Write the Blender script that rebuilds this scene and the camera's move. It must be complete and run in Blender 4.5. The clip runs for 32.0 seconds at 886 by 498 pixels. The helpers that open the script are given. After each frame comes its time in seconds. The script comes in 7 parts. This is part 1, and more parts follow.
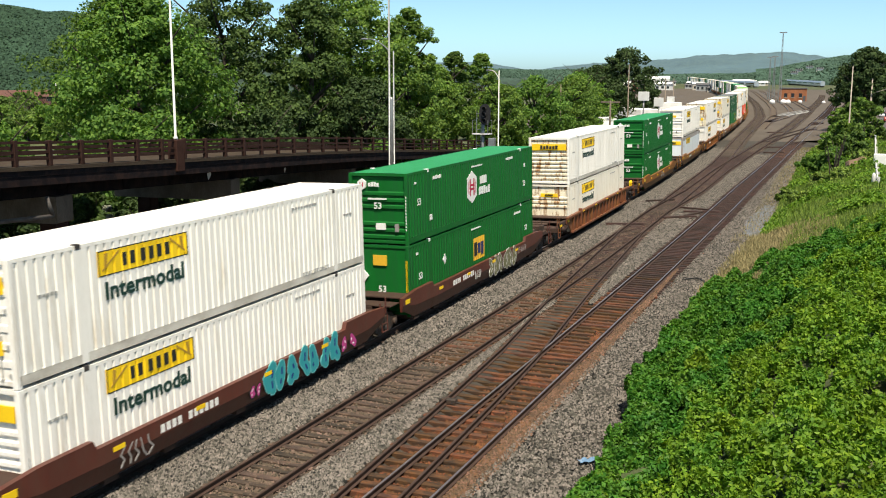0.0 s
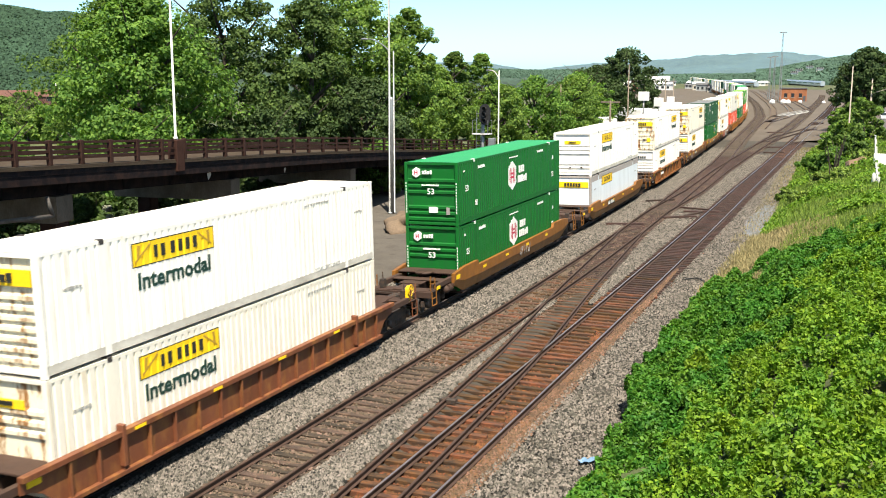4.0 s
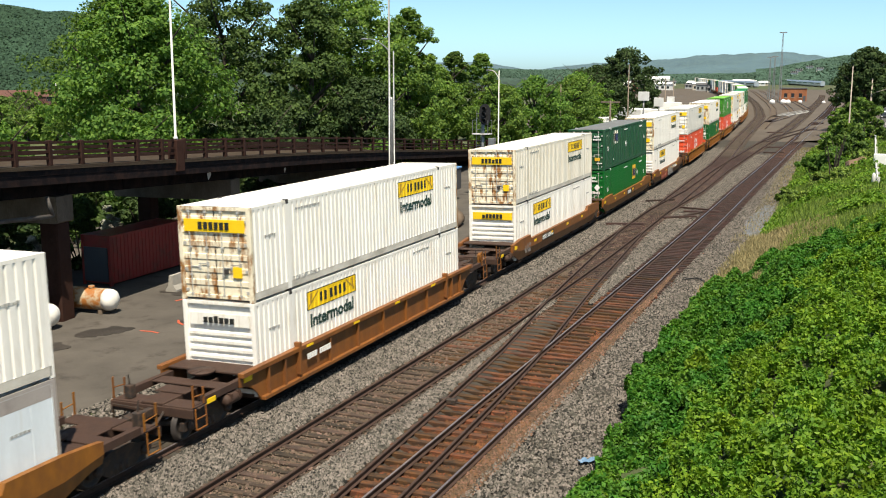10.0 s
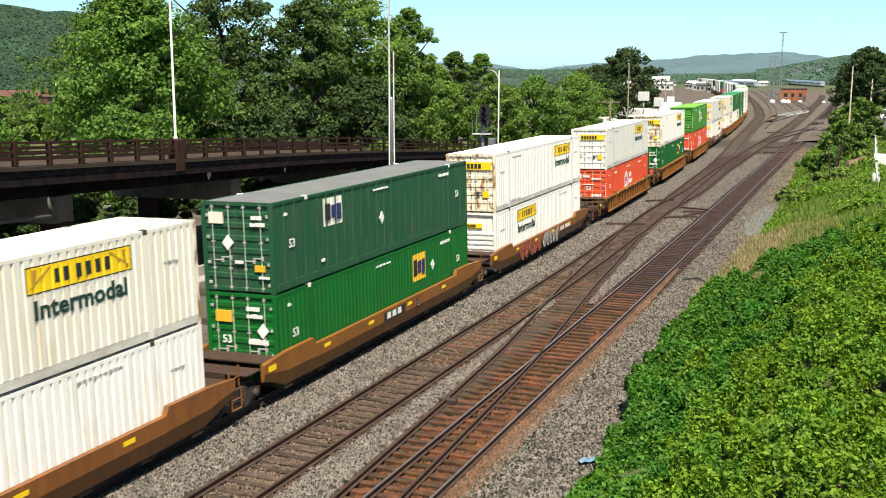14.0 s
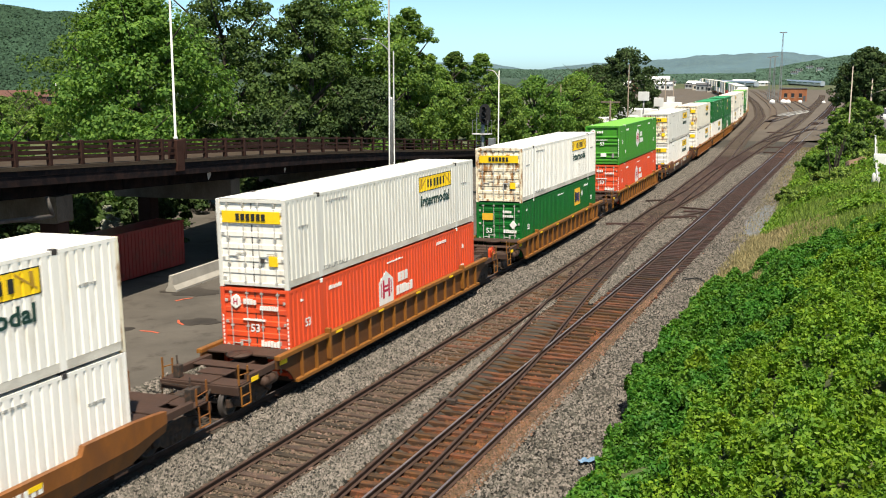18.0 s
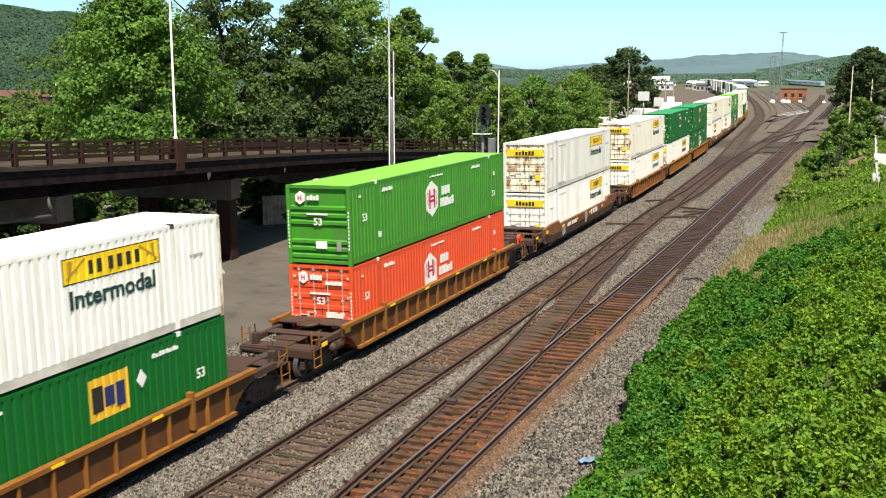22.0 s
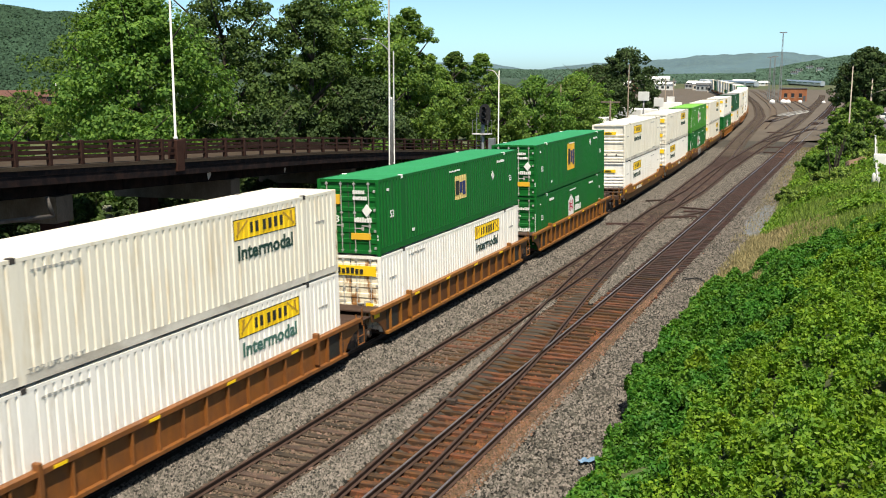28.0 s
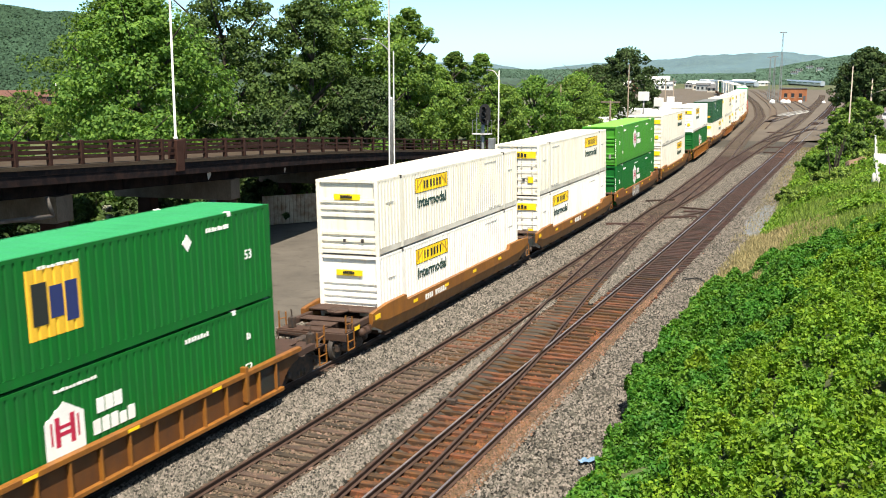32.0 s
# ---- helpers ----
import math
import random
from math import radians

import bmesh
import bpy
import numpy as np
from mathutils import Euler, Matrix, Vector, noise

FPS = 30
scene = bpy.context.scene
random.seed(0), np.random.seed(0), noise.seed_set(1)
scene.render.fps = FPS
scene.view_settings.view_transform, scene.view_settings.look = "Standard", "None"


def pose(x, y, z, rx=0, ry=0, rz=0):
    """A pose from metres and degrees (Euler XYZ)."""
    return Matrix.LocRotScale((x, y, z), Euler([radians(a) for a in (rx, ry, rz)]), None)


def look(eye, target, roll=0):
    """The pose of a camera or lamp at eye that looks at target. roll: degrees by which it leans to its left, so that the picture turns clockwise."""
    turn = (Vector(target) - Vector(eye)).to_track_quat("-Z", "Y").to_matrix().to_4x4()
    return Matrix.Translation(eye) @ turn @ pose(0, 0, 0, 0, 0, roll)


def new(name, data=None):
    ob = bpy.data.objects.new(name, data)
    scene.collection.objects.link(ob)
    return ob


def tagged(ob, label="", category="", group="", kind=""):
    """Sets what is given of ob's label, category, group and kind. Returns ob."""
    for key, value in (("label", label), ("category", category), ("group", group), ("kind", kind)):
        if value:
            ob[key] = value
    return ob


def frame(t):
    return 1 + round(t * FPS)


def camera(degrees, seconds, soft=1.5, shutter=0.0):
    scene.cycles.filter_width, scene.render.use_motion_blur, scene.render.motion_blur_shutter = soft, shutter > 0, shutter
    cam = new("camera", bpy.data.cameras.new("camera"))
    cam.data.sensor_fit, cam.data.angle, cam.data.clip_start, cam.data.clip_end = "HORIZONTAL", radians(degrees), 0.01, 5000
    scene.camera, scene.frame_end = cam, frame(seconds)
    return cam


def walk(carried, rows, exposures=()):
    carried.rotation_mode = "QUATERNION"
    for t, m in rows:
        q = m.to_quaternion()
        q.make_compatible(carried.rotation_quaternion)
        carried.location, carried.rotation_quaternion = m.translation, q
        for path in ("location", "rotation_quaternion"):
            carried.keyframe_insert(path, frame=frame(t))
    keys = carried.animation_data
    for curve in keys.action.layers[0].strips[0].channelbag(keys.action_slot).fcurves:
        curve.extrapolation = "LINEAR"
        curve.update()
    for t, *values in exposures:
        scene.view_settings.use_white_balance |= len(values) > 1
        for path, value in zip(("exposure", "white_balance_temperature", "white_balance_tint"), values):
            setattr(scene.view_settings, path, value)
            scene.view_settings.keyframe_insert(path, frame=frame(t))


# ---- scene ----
cam = camera(46.99, 32.0, soft=1.0, shutter=0.2)
EYE = Vector((18.561, -19.518, 10.133))
HEAD, DOWN = -0.42806, 0.17240
AIM = EYE + Vector((math.sin(HEAD) * math.cos(DOWN), math.cos(HEAD) * math.cos(DOWN), -math.sin(DOWN))) * 50
BASE = 1.15
walk(cam, [(0.0, look(EYE, AIM, 0.1)), (32.0, look(EYE, AIM, 0.1))], exposures=[(0.0, BASE - 0.48), (1.0, BASE + 0.00), (2.0, BASE + 0.25), (3.0, BASE + 0.10), (6.0, BASE + 0.20), (7.0, BASE + 0.08), (8.0, BASE - 0.36), (9.0, BASE - 0.53), (10.0, BASE - 0.43), (11.0, BASE - 0.51), (12.0, BASE - 0.36), (13.0, BASE - 0.41), (14.0, BASE - 0.19), (17.0, BASE - 0.54), (18.0, BASE - 0.33), (19.0, BASE - 0.29), (20.0, BASE - 0.22), (21.0, BASE - 0.19), (22.0, BASE - 0.19), (23.0, BASE - 0.11), (24.0, BASE - 0.04), (25.0, BASE - 0.29), (28.0, BASE - 0.41), (29.0, BASE - 0.17), (30.0, BASE + 0.04), (31.0, BASE + 0.18), (32.0, BASE + 0.08)])

# ---- sky and sun ----
SUN_DIR = Vector((0.27, -0.38, 0.885)).normalized()
world = bpy.data.worlds.new("sky")
scene.world = world
world.use_nodes = True
wn = world.node_tree
sky = wn.nodes.new("ShaderNodeTexSky")
sky.sky_type, sky.sun_disc = "NISHITA", False
sky.sun_elevation = math.asin(SUN_DIR.z)
sky.sun_rotation = math.atan2(SUN_DIR.x, SUN_DIR.y)
sky.altitude, sky.air_density, sky.dust_density, sky.ozone_density = 200, 0.38, 0.9, 1.0
wn.nodes["Background"].inputs["Strength"].default_value = 0.136
tint = wn.nodes.new("ShaderNodeMix")
tint.data_type, tint.blend_type = "RGBA", "MULTIPLY"
tint.inputs[0].default_value, tint.inputs[7].default_value = 1.0, (0.90, 1.05, 0.91, 1)
wn.links.new(sky.outputs[0], tint.inputs[6])
wn.links.new(tint.outputs[2], wn.nodes["Background"].inputs["Color"])
sun = new("sun", bpy.data.lights.new("sun", "SUN"))
sun.data.energy, sun.data.angle, sun.data.color = 5.0, radians(0.53), (1.0, 0.895, 0.73)
sun.matrix_world = look(SUN_DIR * 300, (0, 0, 0))


# ---- materials ----
def mat(name, color, rough=0.6, metal=0.0, var=0.25, scale=3.0, fine=40.0, bump=0.15, second=None, mix_at=0.55, spread=0.1, rnd=0.0, isl=0.0, spec=0.4, stretch=(1, 1, 1), trans=0.0):
    """Base colour broken up at two scales, an optional second colour in patches (rust, dirt), grain in roughness and relief."""
    m = bpy.data.materials.new(name)
    m.use_nodes = True
    nt = m.node_tree
    n, l = nt.nodes, nt.links
    b = n["Principled BSDF"]
    b.inputs["Metallic"].default_value = metal
    b.inputs["Specular IOR Level"].default_value = spec
    co = n.new("ShaderNodeTexCoord")
    mp = n.new("ShaderNodeMapping")
    mp.inputs["Scale"].default_value = stretch
    l.new(co.outputs["Object"], mp.inputs["Vector"])
    oi, shift, add = n.new("ShaderNodeObjectInfo"), n.new("ShaderNodeVectorMath"), n.new("ShaderNodeVectorMath")
    shift.operation, add.operation = "SCALE", "ADD"
    shift.inputs[0].default_value = (31.0, 17.0, 23.0)
    l.new(oi.outputs["Random"], shift.inputs["Scale"])
    l.new(mp.outputs[0], add.inputs[0])
    l.new(shift.outputs[0], add.inputs[1])

    def tex(sc, detail):
        t = n.new("ShaderNodeTexNoise")
        t.inputs["Scale"].default_value, t.inputs["Detail"].default_value = sc, detail
        t.inputs["Roughness"].default_value = 0.65
        l.new(add.outputs[0], t.inputs["Vector"])
        return t
    big, small = tex(scale, 5), tex(fine, 3)

    def mixc(kind, fac, a, bb):
        x = n.new("ShaderNodeMix")
        x.data_type, x.blend_type = "RGBA", kind
        for key, v in ((0, fac), (6, a), (7, bb)):
            if hasattr(v, "is_output"):
                l.new(v, x.inputs[key])
            elif key == 0:
                x.inputs[0].default_value = v
            else:
                x.inputs[key].default_value = (*v, 1)
        return x.outputs[2]

    def ramp(src, lo, hi, a, bb):
        r = n.new("ShaderNodeMapRange")
        l.new(src, r.inputs[0])
        for k, v in zip((1, 2, 3, 4), (lo, hi, a, bb)):
            r.inputs[k].default_value = v
        return r.outputs[0]
    c = mixc("MIX", ramp(big.outputs[0], 0.3, 0.7, 0, 1), [v * (1 - var) for v in color], [min(1, v * (1 + var * 0.6)) for v in color])
    c = mixc("MULTIPLY", 1.0, c, mixc("MIX", ramp(small.outputs[0], 0.3, 0.7, 0, 1), (1 - var * 0.8,) * 3, (1.0,) * 3))
    if second:
        pt = tex(scale * 1.7 + 0.3, 8)
        c = mixc("MIX", ramp(pt.outputs[0], mix_at - spread, mix_at + spread, 0, 1), c, second)
    if rnd or isl:
        if rnd:
            o = n.new("ShaderNodeObjectInfo")
            src = o.outputs["Random"]
        else:
            o = n.new("ShaderNodeNewGeometry")
            src = o.outputs["Random Per Island"]
        a = rnd or isl
        hsv = n.new("ShaderNodeHueSaturation")
        l.new(c, hsv.inputs["Color"])
        l.new(ramp(src, 0, 1, 1 - a, 1 + a), hsv.inputs["Value"])
        l.new(ramp(src, 0, 1, 0.5 + 0.03 * a, 0.5 - 0.05 * a), hsv.inputs["Hue"])
        c = hsv.outputs[0]
    l.new(c, b.inputs["Base Color"])
    l.new(ramp(small.outputs[0], 0.2, 0.8, max(0.05, rough - 0.12), min(1, rough + 0.12)), b.inputs["Roughness"])
    if bump:
        bp = n.new("ShaderNodeBump")
        bp.inputs["Strength"].default_value, bp.inputs["Distance"].default_value = bump, 0.02
        l.new(small.outputs[0], bp.inputs["Height"])
        l.new(bp.outputs[0], b.inputs["Normal"])
    if trans:
        tr = n.new("ShaderNodeBsdfTranslucent")
        l.new(mixc("MULTIPLY", 1.0, c, (1.5, 1.6, 0.6)), tr.inputs["Color"])
        ms = n.new("ShaderNodeMixShader")
        ms.inputs[0].default_value = trans
        out = n["Material Output"]
        l.new(b.outputs[0], ms.inputs[1])
        l.new(tr.outputs[0], ms.inputs[2])
        l.new(ms.outputs[0], out.inputs[0])
    return m


# ---- mesh helpers ----
def box(bm, x0, x1, y0, y1, z0, z1, bevel=0.0):
    vs = [bm.verts.new((x, y, z)) for z in (z0, z1) for y in (y0, y1) for x in (x0, x1)]
    for f in ((0, 2, 3, 1), (4, 5, 7, 6), (0, 1, 5, 4), (2, 6, 7, 3), (0, 4, 6, 2), (1, 3, 7, 5)):
        bm.faces.new([vs[i] for i in f])
    if bevel:
        es = list({e for v in vs for e in v.link_edges})
        bmesh.ops.bevel(bm, geom=es, offset=bevel, segments=1, affect="EDGES", clamp_overlap=True)


def tube(bm, a, b, r, r2=None, seg=8, caps=True):
    a, b = Vector(a), Vector(b)
    r2 = r if r2 is None else r2
    q = (b - a).to_track_quat("Z", "Y").to_matrix()
    rings = []
    for p, rr in ((a, r), (b, r2)):
        rings.append([bm.verts.new(p + q @ Vector((rr * math.cos(k * math.tau / seg), rr * math.sin(k * math.tau / seg), 0))) for k in range(seg)])
    for k in range(seg):
        f = bm.faces.new((rings[0][k], rings[0][(k + 1) % seg], rings[1][(k + 1) % seg], rings[1][k]))
        f.smooth = seg > 6
    if caps:
        bm.faces.new(rings[0][::-1])
        bm.faces.new(rings[1])


def lathe(bm, profile, axis="Y", seg=20, at=(0, 0, 0)):
    """A turned body: profile rows of (along, radius)."""
    rings = []
    for h, r in profile:
        ring = []
        for k in range(seg):
            c, s = r * math.cos(k * math.tau / seg), r * math.sin(k * math.tau / seg)
            p = {"X": (h, c, s), "Y": (c, h, s), "Z": (c, s, h)}[axis]
            ring.append(bm.verts.new(Vector(p) + Vector(at)))
        rings.append(ring)
    for a, b in zip(rings, rings[1:]):
        for k in range(seg):
            bm.faces.new((a[k], a[(k + 1) % seg], b[(k + 1) % seg], b[k])).smooth = True
    bm.faces.new(rings[0])
    bm.faces.new(rings[-1][::-1])
    bmesh.ops.recalc_face_normals(bm, faces=bm.faces)


def prism(bm, outline, lo, hi, axis="Y"):
    """An outline of 2D points pushed along an axis. Y: points are (x, z); X: (y, z); Z: (x, y)."""
    def p(u, v, w):
        return {"Y": (u, w, v), "X": (w, u, v), "Z": (u, v, w)}[axis]
    a = [bm.verts.new(p(u, v, lo)) for u, v in outline]
    b = [bm.verts.new(p(u, v, hi)) for u, v in outline]
    k = len(outline)
    fs = [bm.faces.new((a[i], a[(i + 1) % k], b[(i + 1) % k], b[i])) for i in range(k)]
    fs += [bm.faces.new(a[::-1]), bm.faces.new(b)]
    bmesh.ops.recalc_face_normals(bm, faces=fs)


def mesh_of(name, bm, material):
    me = bpy.data.meshes.new(name)
    bm.to_mesh(me)
    bm.free()
    for m in (material if isinstance(material, (list, tuple)) else [material]):
        me.materials.append(m)
    return me


def part(name, bm, material, parent=None, label="", at=None):
    ob = new(name, mesh_of(name, bm, material) if isinstance(bm, bmesh.types.BMesh) else bm)
    if parent:
        ob.parent = parent
    if at is not None:
        ob.matrix_basis = at
    if label:
        ob["label"] = label
    return ob


def raw(name, verts, faces, material, smooth=False):
    me = bpy.data.meshes.new(name)
    me.from_pydata(np.asarray(verts).tolist(), [], np.asarray(faces).tolist() if not isinstance(faces, list) else faces)
    me.materials.append(material)
    if smooth:
        me.polygons.foreach_set("use_smooth", [True] * len(me.polygons))
    return me


def boxes(*rows, bevel=0.0):
    bm = bmesh.new()
    for r in rows:
        box(bm, *r, bevel=bevel)
    return bm


# ---- the lines of the plan ----
def integrate(slopes):
    ys = np.arange(-420.0, 900.0, 0.5)
    sl = np.interp(ys, [s[0] for s in slopes], [s[1] for s in slopes])
    xs = np.concatenate([[0], np.cumsum((sl[1:] + sl[:-1]) / 2 * 0.5)])
    xs -= np.interp(0.0, ys, xs)
    return ys, xs


TRAIN_Y, TRAIN_X = integrate([(-420, -0.0285), (0, -0.0285), (30, -0.040), (60, -0.060), (100, -0.083), (150, -0.090), (200, -0.106), (240, -0.135), (300, -0.18), (450, -0.22), (600, -0.24), (900, -0.25)])
TRAIN_S = np.concatenate([[0], np.cumsum(np.hypot(np.diff(TRAIN_X), np.diff(TRAIN_Y)))])
TRAIN_S -= np.interp(0.0, TRAIN_Y, TRAIN_S)


def train_x(y):
    return float(np.interp(y, TRAIN_Y, TRAIN_X))


def train_at(s):
    return Vector((float(np.interp(s, TRAIN_S, TRAIN_X)), float(np.interp(s, TRAIN_S, TRAIN_Y)), 0))


def track1_x(y):
    return 4.02 + float(np.interp(y, [-60, 0, 20, 35, 60, 100, 143, 177, 229, 288, 346, 600], [1.2, 0, -0.42, -0.98, -2.3, -5.0, -9.3, -12.4, -17.6, -25.9, -34.9, -78]))


def track2_x(y):
    return 7.95 - 0.0235 * y - (8e-5 * y * y if y > 0 else 0) + float(np.interp(y, [0, 40, 75, 120, 160, 200, 308, 500, 650], [0, -0.12, -0.3, -0.08, 0.4, 1.05, 3.6, 9.0, 15.0]))


SPEED = 10.902
CANT = -1.33

# ---- ground ----
def bank_edge(y):
    return float(np.interp(y, [-60, 0, 8, 15, 30, 50, 94, 157, 300, 600], [12.5, 11.8, 11.4, 10.6, 10.2, 10.1, 7.6, 5.2, -3, -40]))


def road_x(y):
    return track2_x(y) + 11.0


def ground_z(x, y):
    e = bank_edge(y)
    z = -0.36
    if x > e:
        z += min(2.75, (x - e) * 0.40) * min(1.0, max(0.0, (235 - y) / 75))
    left = train_x(y) - 3.6
    if x < left:
        z += 0.0 if x > left - 16 else max(-2.0, -(left - 16 - x) * 0.06)
    return z


G_EARTH = mat("grassy_earth", (0.066, 0.086, 0.030), 0.9, var=0.4, scale=0.15, fine=9, bump=0.6, second=(0.145, 0.125, 0.059), mix_at=0.6)
G_BALLAST = mat("crushed_stone", (0.053, 0.047, 0.037), 0.9, var=0.5, scale=0.6, fine=11, bump=1.0, second=(0.043, 0.032, 0.022), mix_at=0.6)
G_ASPHALT = mat("worn_asphalt", (0.096, 0.094, 0.088), 0.85, var=0.25, scale=0.4, fine=22, bump=0.25, second=(0.057, 0.054, 0.051), mix_at=0.62)
G_LOT = mat("dusty_brown_asphalt", (0.094, 0.083, 0.070), 0.9, var=0.3, scale=0.35, fine=20, bump=0.25, second=(0.043, 0.036, 0.030), mix_at=0.62, spread=0.07)
M_RAIL = mat("rusty_rail", (0.072, 0.043, 0.032), 0.65, metal=0.2, var=0.35, scale=2, fine=30)
M_RAILTOP = mat("polished_rail", (0.34, 0.285, 0.28), 0.3, metal=0.75, var=0.15, scale=2, fine=30, bump=0.02)
M_TIE = mat("weathered_tie", (0.062, 0.034, 0.018), 0.9, var=0.45, scale=1.6, fine=24, bump=0.8, rnd=0.4, second=(0.120, 0.050, 0.015), mix_at=0.54, stretch=(0.8, 1.6, 1))
M_TIE_OIL = mat("oil_darkened_tie", (0.041, 0.024, 0.020), 0.85, var=0.4, scale=3, fine=24, bump=0.8, rnd=0.3, second=(0.075, 0.037, 0.023), mix_at=0.6, stretch=(0.4, 3, 1))
G_YARD = mat("pale_yard_gravel", (0.118, 0.097, 0.074), 0.9, var=0.35, scale=0.12, fine=6, bump=0.6, second=(0.075, 0.058, 0.043), mix_at=0.54, spread=0.15)

gx = np.unique(np.concatenate([np.linspace(-3500, -120, 14), np.arange(-120, -40, 8), np.arange(-40, 45, 1.0), np.arange(45, 140, 8), np.linspace(140, 3500, 14)]))
gy = np.unique(np.concatenate([np.linspace(-900, -60, 8), np.arange(-60, 120, 1.5), np.arange(120, 420, 6), np.linspace(420, 4800, 16)]))
gv = [(x, y, ground_z(x, y)) for y in gy for x in gx]
nx = len(gx)
gf = [(j * nx + i, j * nx + i + 1, (j + 1) * nx + i + 1, (j + 1) * nx + i) for j in range(len(gy) - 1) for i in range(nx - 1)]
ground = tagged(new("ground", raw("ground", gv, gf, G_EARTH, True)), "grassy earth with dry patches beside the railway", "ground", kind="structure")


def ribbon(name, ys, left, right, z, material, across=2, label="", cat="ground", kind="structure"):
    """A level strip between two lines of the plan."""
    vs, fs = [], []
    for y in ys:
        a, b = left(y), right(y)
        for k in range(across):
            x = a + (b - a) * k / (across - 1)
            vs.append((x, y, z(x, y)))
    for j in range(len(ys) - 1):
        for k in range(across - 1):
            i = j * across + k
            fs.append((i, i + 1, i + across + 1, i + across))
    return tagged(new(name, raw(name, vs, fs, material)), label, cat, kind=kind)


def crib(x, y):
    """The stone lies lower between the ties of the main line than on the shoulders."""
    d = abs(x - track2_x(y))
    return -0.20 - 0.13 * min(1.0, max(0.0, (1.75 - d) / 0.3)) * min(1.0, max(0.0, (125 - y) / 25)) - 0.05 * min(1.0, max(0.0, (1.4 - abs(x - track1_x(y))) / 0.3))


LY = np.arange(-80, 142.1, 2.0)
FY = np.arange(142.0, 640, 6.0)
ballast = ribbon("ballast_bed", LY, lambda y: train_x(y) - 3.4, lambda y: bank_edge(y) + 0.9, lambda x, y: crib(x, y) + 0.03 * noise.noise((x * 0.7, y * 0.7, 0)), G_BALLAST, 64, "grey crushed stone ballast bed under the railway tracks", "ballast")
ribbon("yard_ground", FY, lambda y: train_x(y) - 45 - (y - 142) * 0.05, lambda y: max(bank_edge(y) + 0.9, track2_x(y) + 4 + 14 * min(1.0, max(0.0, (y - 170) / 50))), lambda x, y: max(-0.20 + 0.03 * noise.noise((x * 0.2, y * 0.2, 0)), ground_z(x, y) + 0.05 if x > bank_edge(y) else -1.0), G_YARD, 14, "pale dusty gravel of the far railway yard", "gravel")
lot = ribbon("paved_lot", np.arange(-60, 142.1, 2.0), lambda y: train_x(y) - 30, lambda y: train_x(y) - 3.9, lambda x, y: -0.30 + 0.01 * noise.noise((x * 0.3, y * 0.3, 5)), G_LOT, 12, "dusty grey worn asphalt yard beside the train", "pavement")
G_RUST = mat("rust_stained_ballast", (0.044, 0.024, 0.013), 0.95, var=0.4, scale=0.5, fine=14, bump=1.0, second=(0.20, 0.072, 0.018), mix_at=0.54)
road = ribbon("road", np.concatenate([np.arange(30, 200, 4.0), np.arange(200, 340, 10.0)]), lambda y: road_x(y), lambda y: road_x(y) + 9, lambda x, y: ground_z(road_x(y) + 3, y) + 0.06, G_ASPHALT, 3, "grey two-lane asphalt street above the bank", "road")


# ---- railway tracks ----
def sweep(fn, y0, y1, step, dx, profile, material, name):
    ys = np.arange(y0, y1 + 0.01, step)
    k = len(profile)
    vs, fs = [], []
    for y in ys:
        d = Vector((fn(y + 0.5) - fn(y - 0.5), 1.0, 0)).normalized()
        nrm = Vector((d.y, -d.x, 0))
        c = Vector((fn(y), y, 0)) + nrm * dx
        for u, w in profile:
            p = c + nrm * u
            vs.append((p.x, p.y, w))
    for j in range(len(ys) - 1):
        for i in range(k):
            a, b = j * k + i, j * k + (i + 1) % k
            fs.append((a, b, b + k, a + k))
    return raw(name, vs, fs, material)


RAIL_FOOT = [(-0.075, -0.17), (0.075, -0.17), (0.075, -0.155), (0.012, -0.135), (0.012, -0.045), (0.037, -0.035), (0.037, -0.006), (-0.037, -0.006), (-0.037, -0.035), (-0.012, -0.045), (-0.012, -0.135), (-0.075, -0.155)]
RAIL_HEAD = [(-0.030, -0.006), (0.030, -0.006), (0.026, 0.0), (-0.026, 0.0)]
bm = bmesh.new()
box(bm, -1.3, 1.3, -0.115, 0.115, -0.34, -0.165, 0.012)
TIE_MESH = mesh_of("tie", bm, M_TIE)
M_TIE_DARK = mat("creosote_dark_tie", (0.052, 0.037, 0.027), 0.9, var=0.45, scale=1.6, fine=24, bump=0.8, rnd=0.4, second=(0.088, 0.058, 0.036), mix_at=0.58, stretch=(0.8, 1.6, 1))
TIE_DARK = TIE_MESH.copy()
TIE_DARK.materials[0] = M_TIE_DARK
TIE_OIL = TIE_MESH.copy()
TIE_OIL.materials[0] = M_TIE_OIL


M_TIE_FAR = mat("dust_greyed_tie", (0.085, 0.066, 0.050), 0.9, var=0.35, scale=1.2, fine=14, isl=0.4)


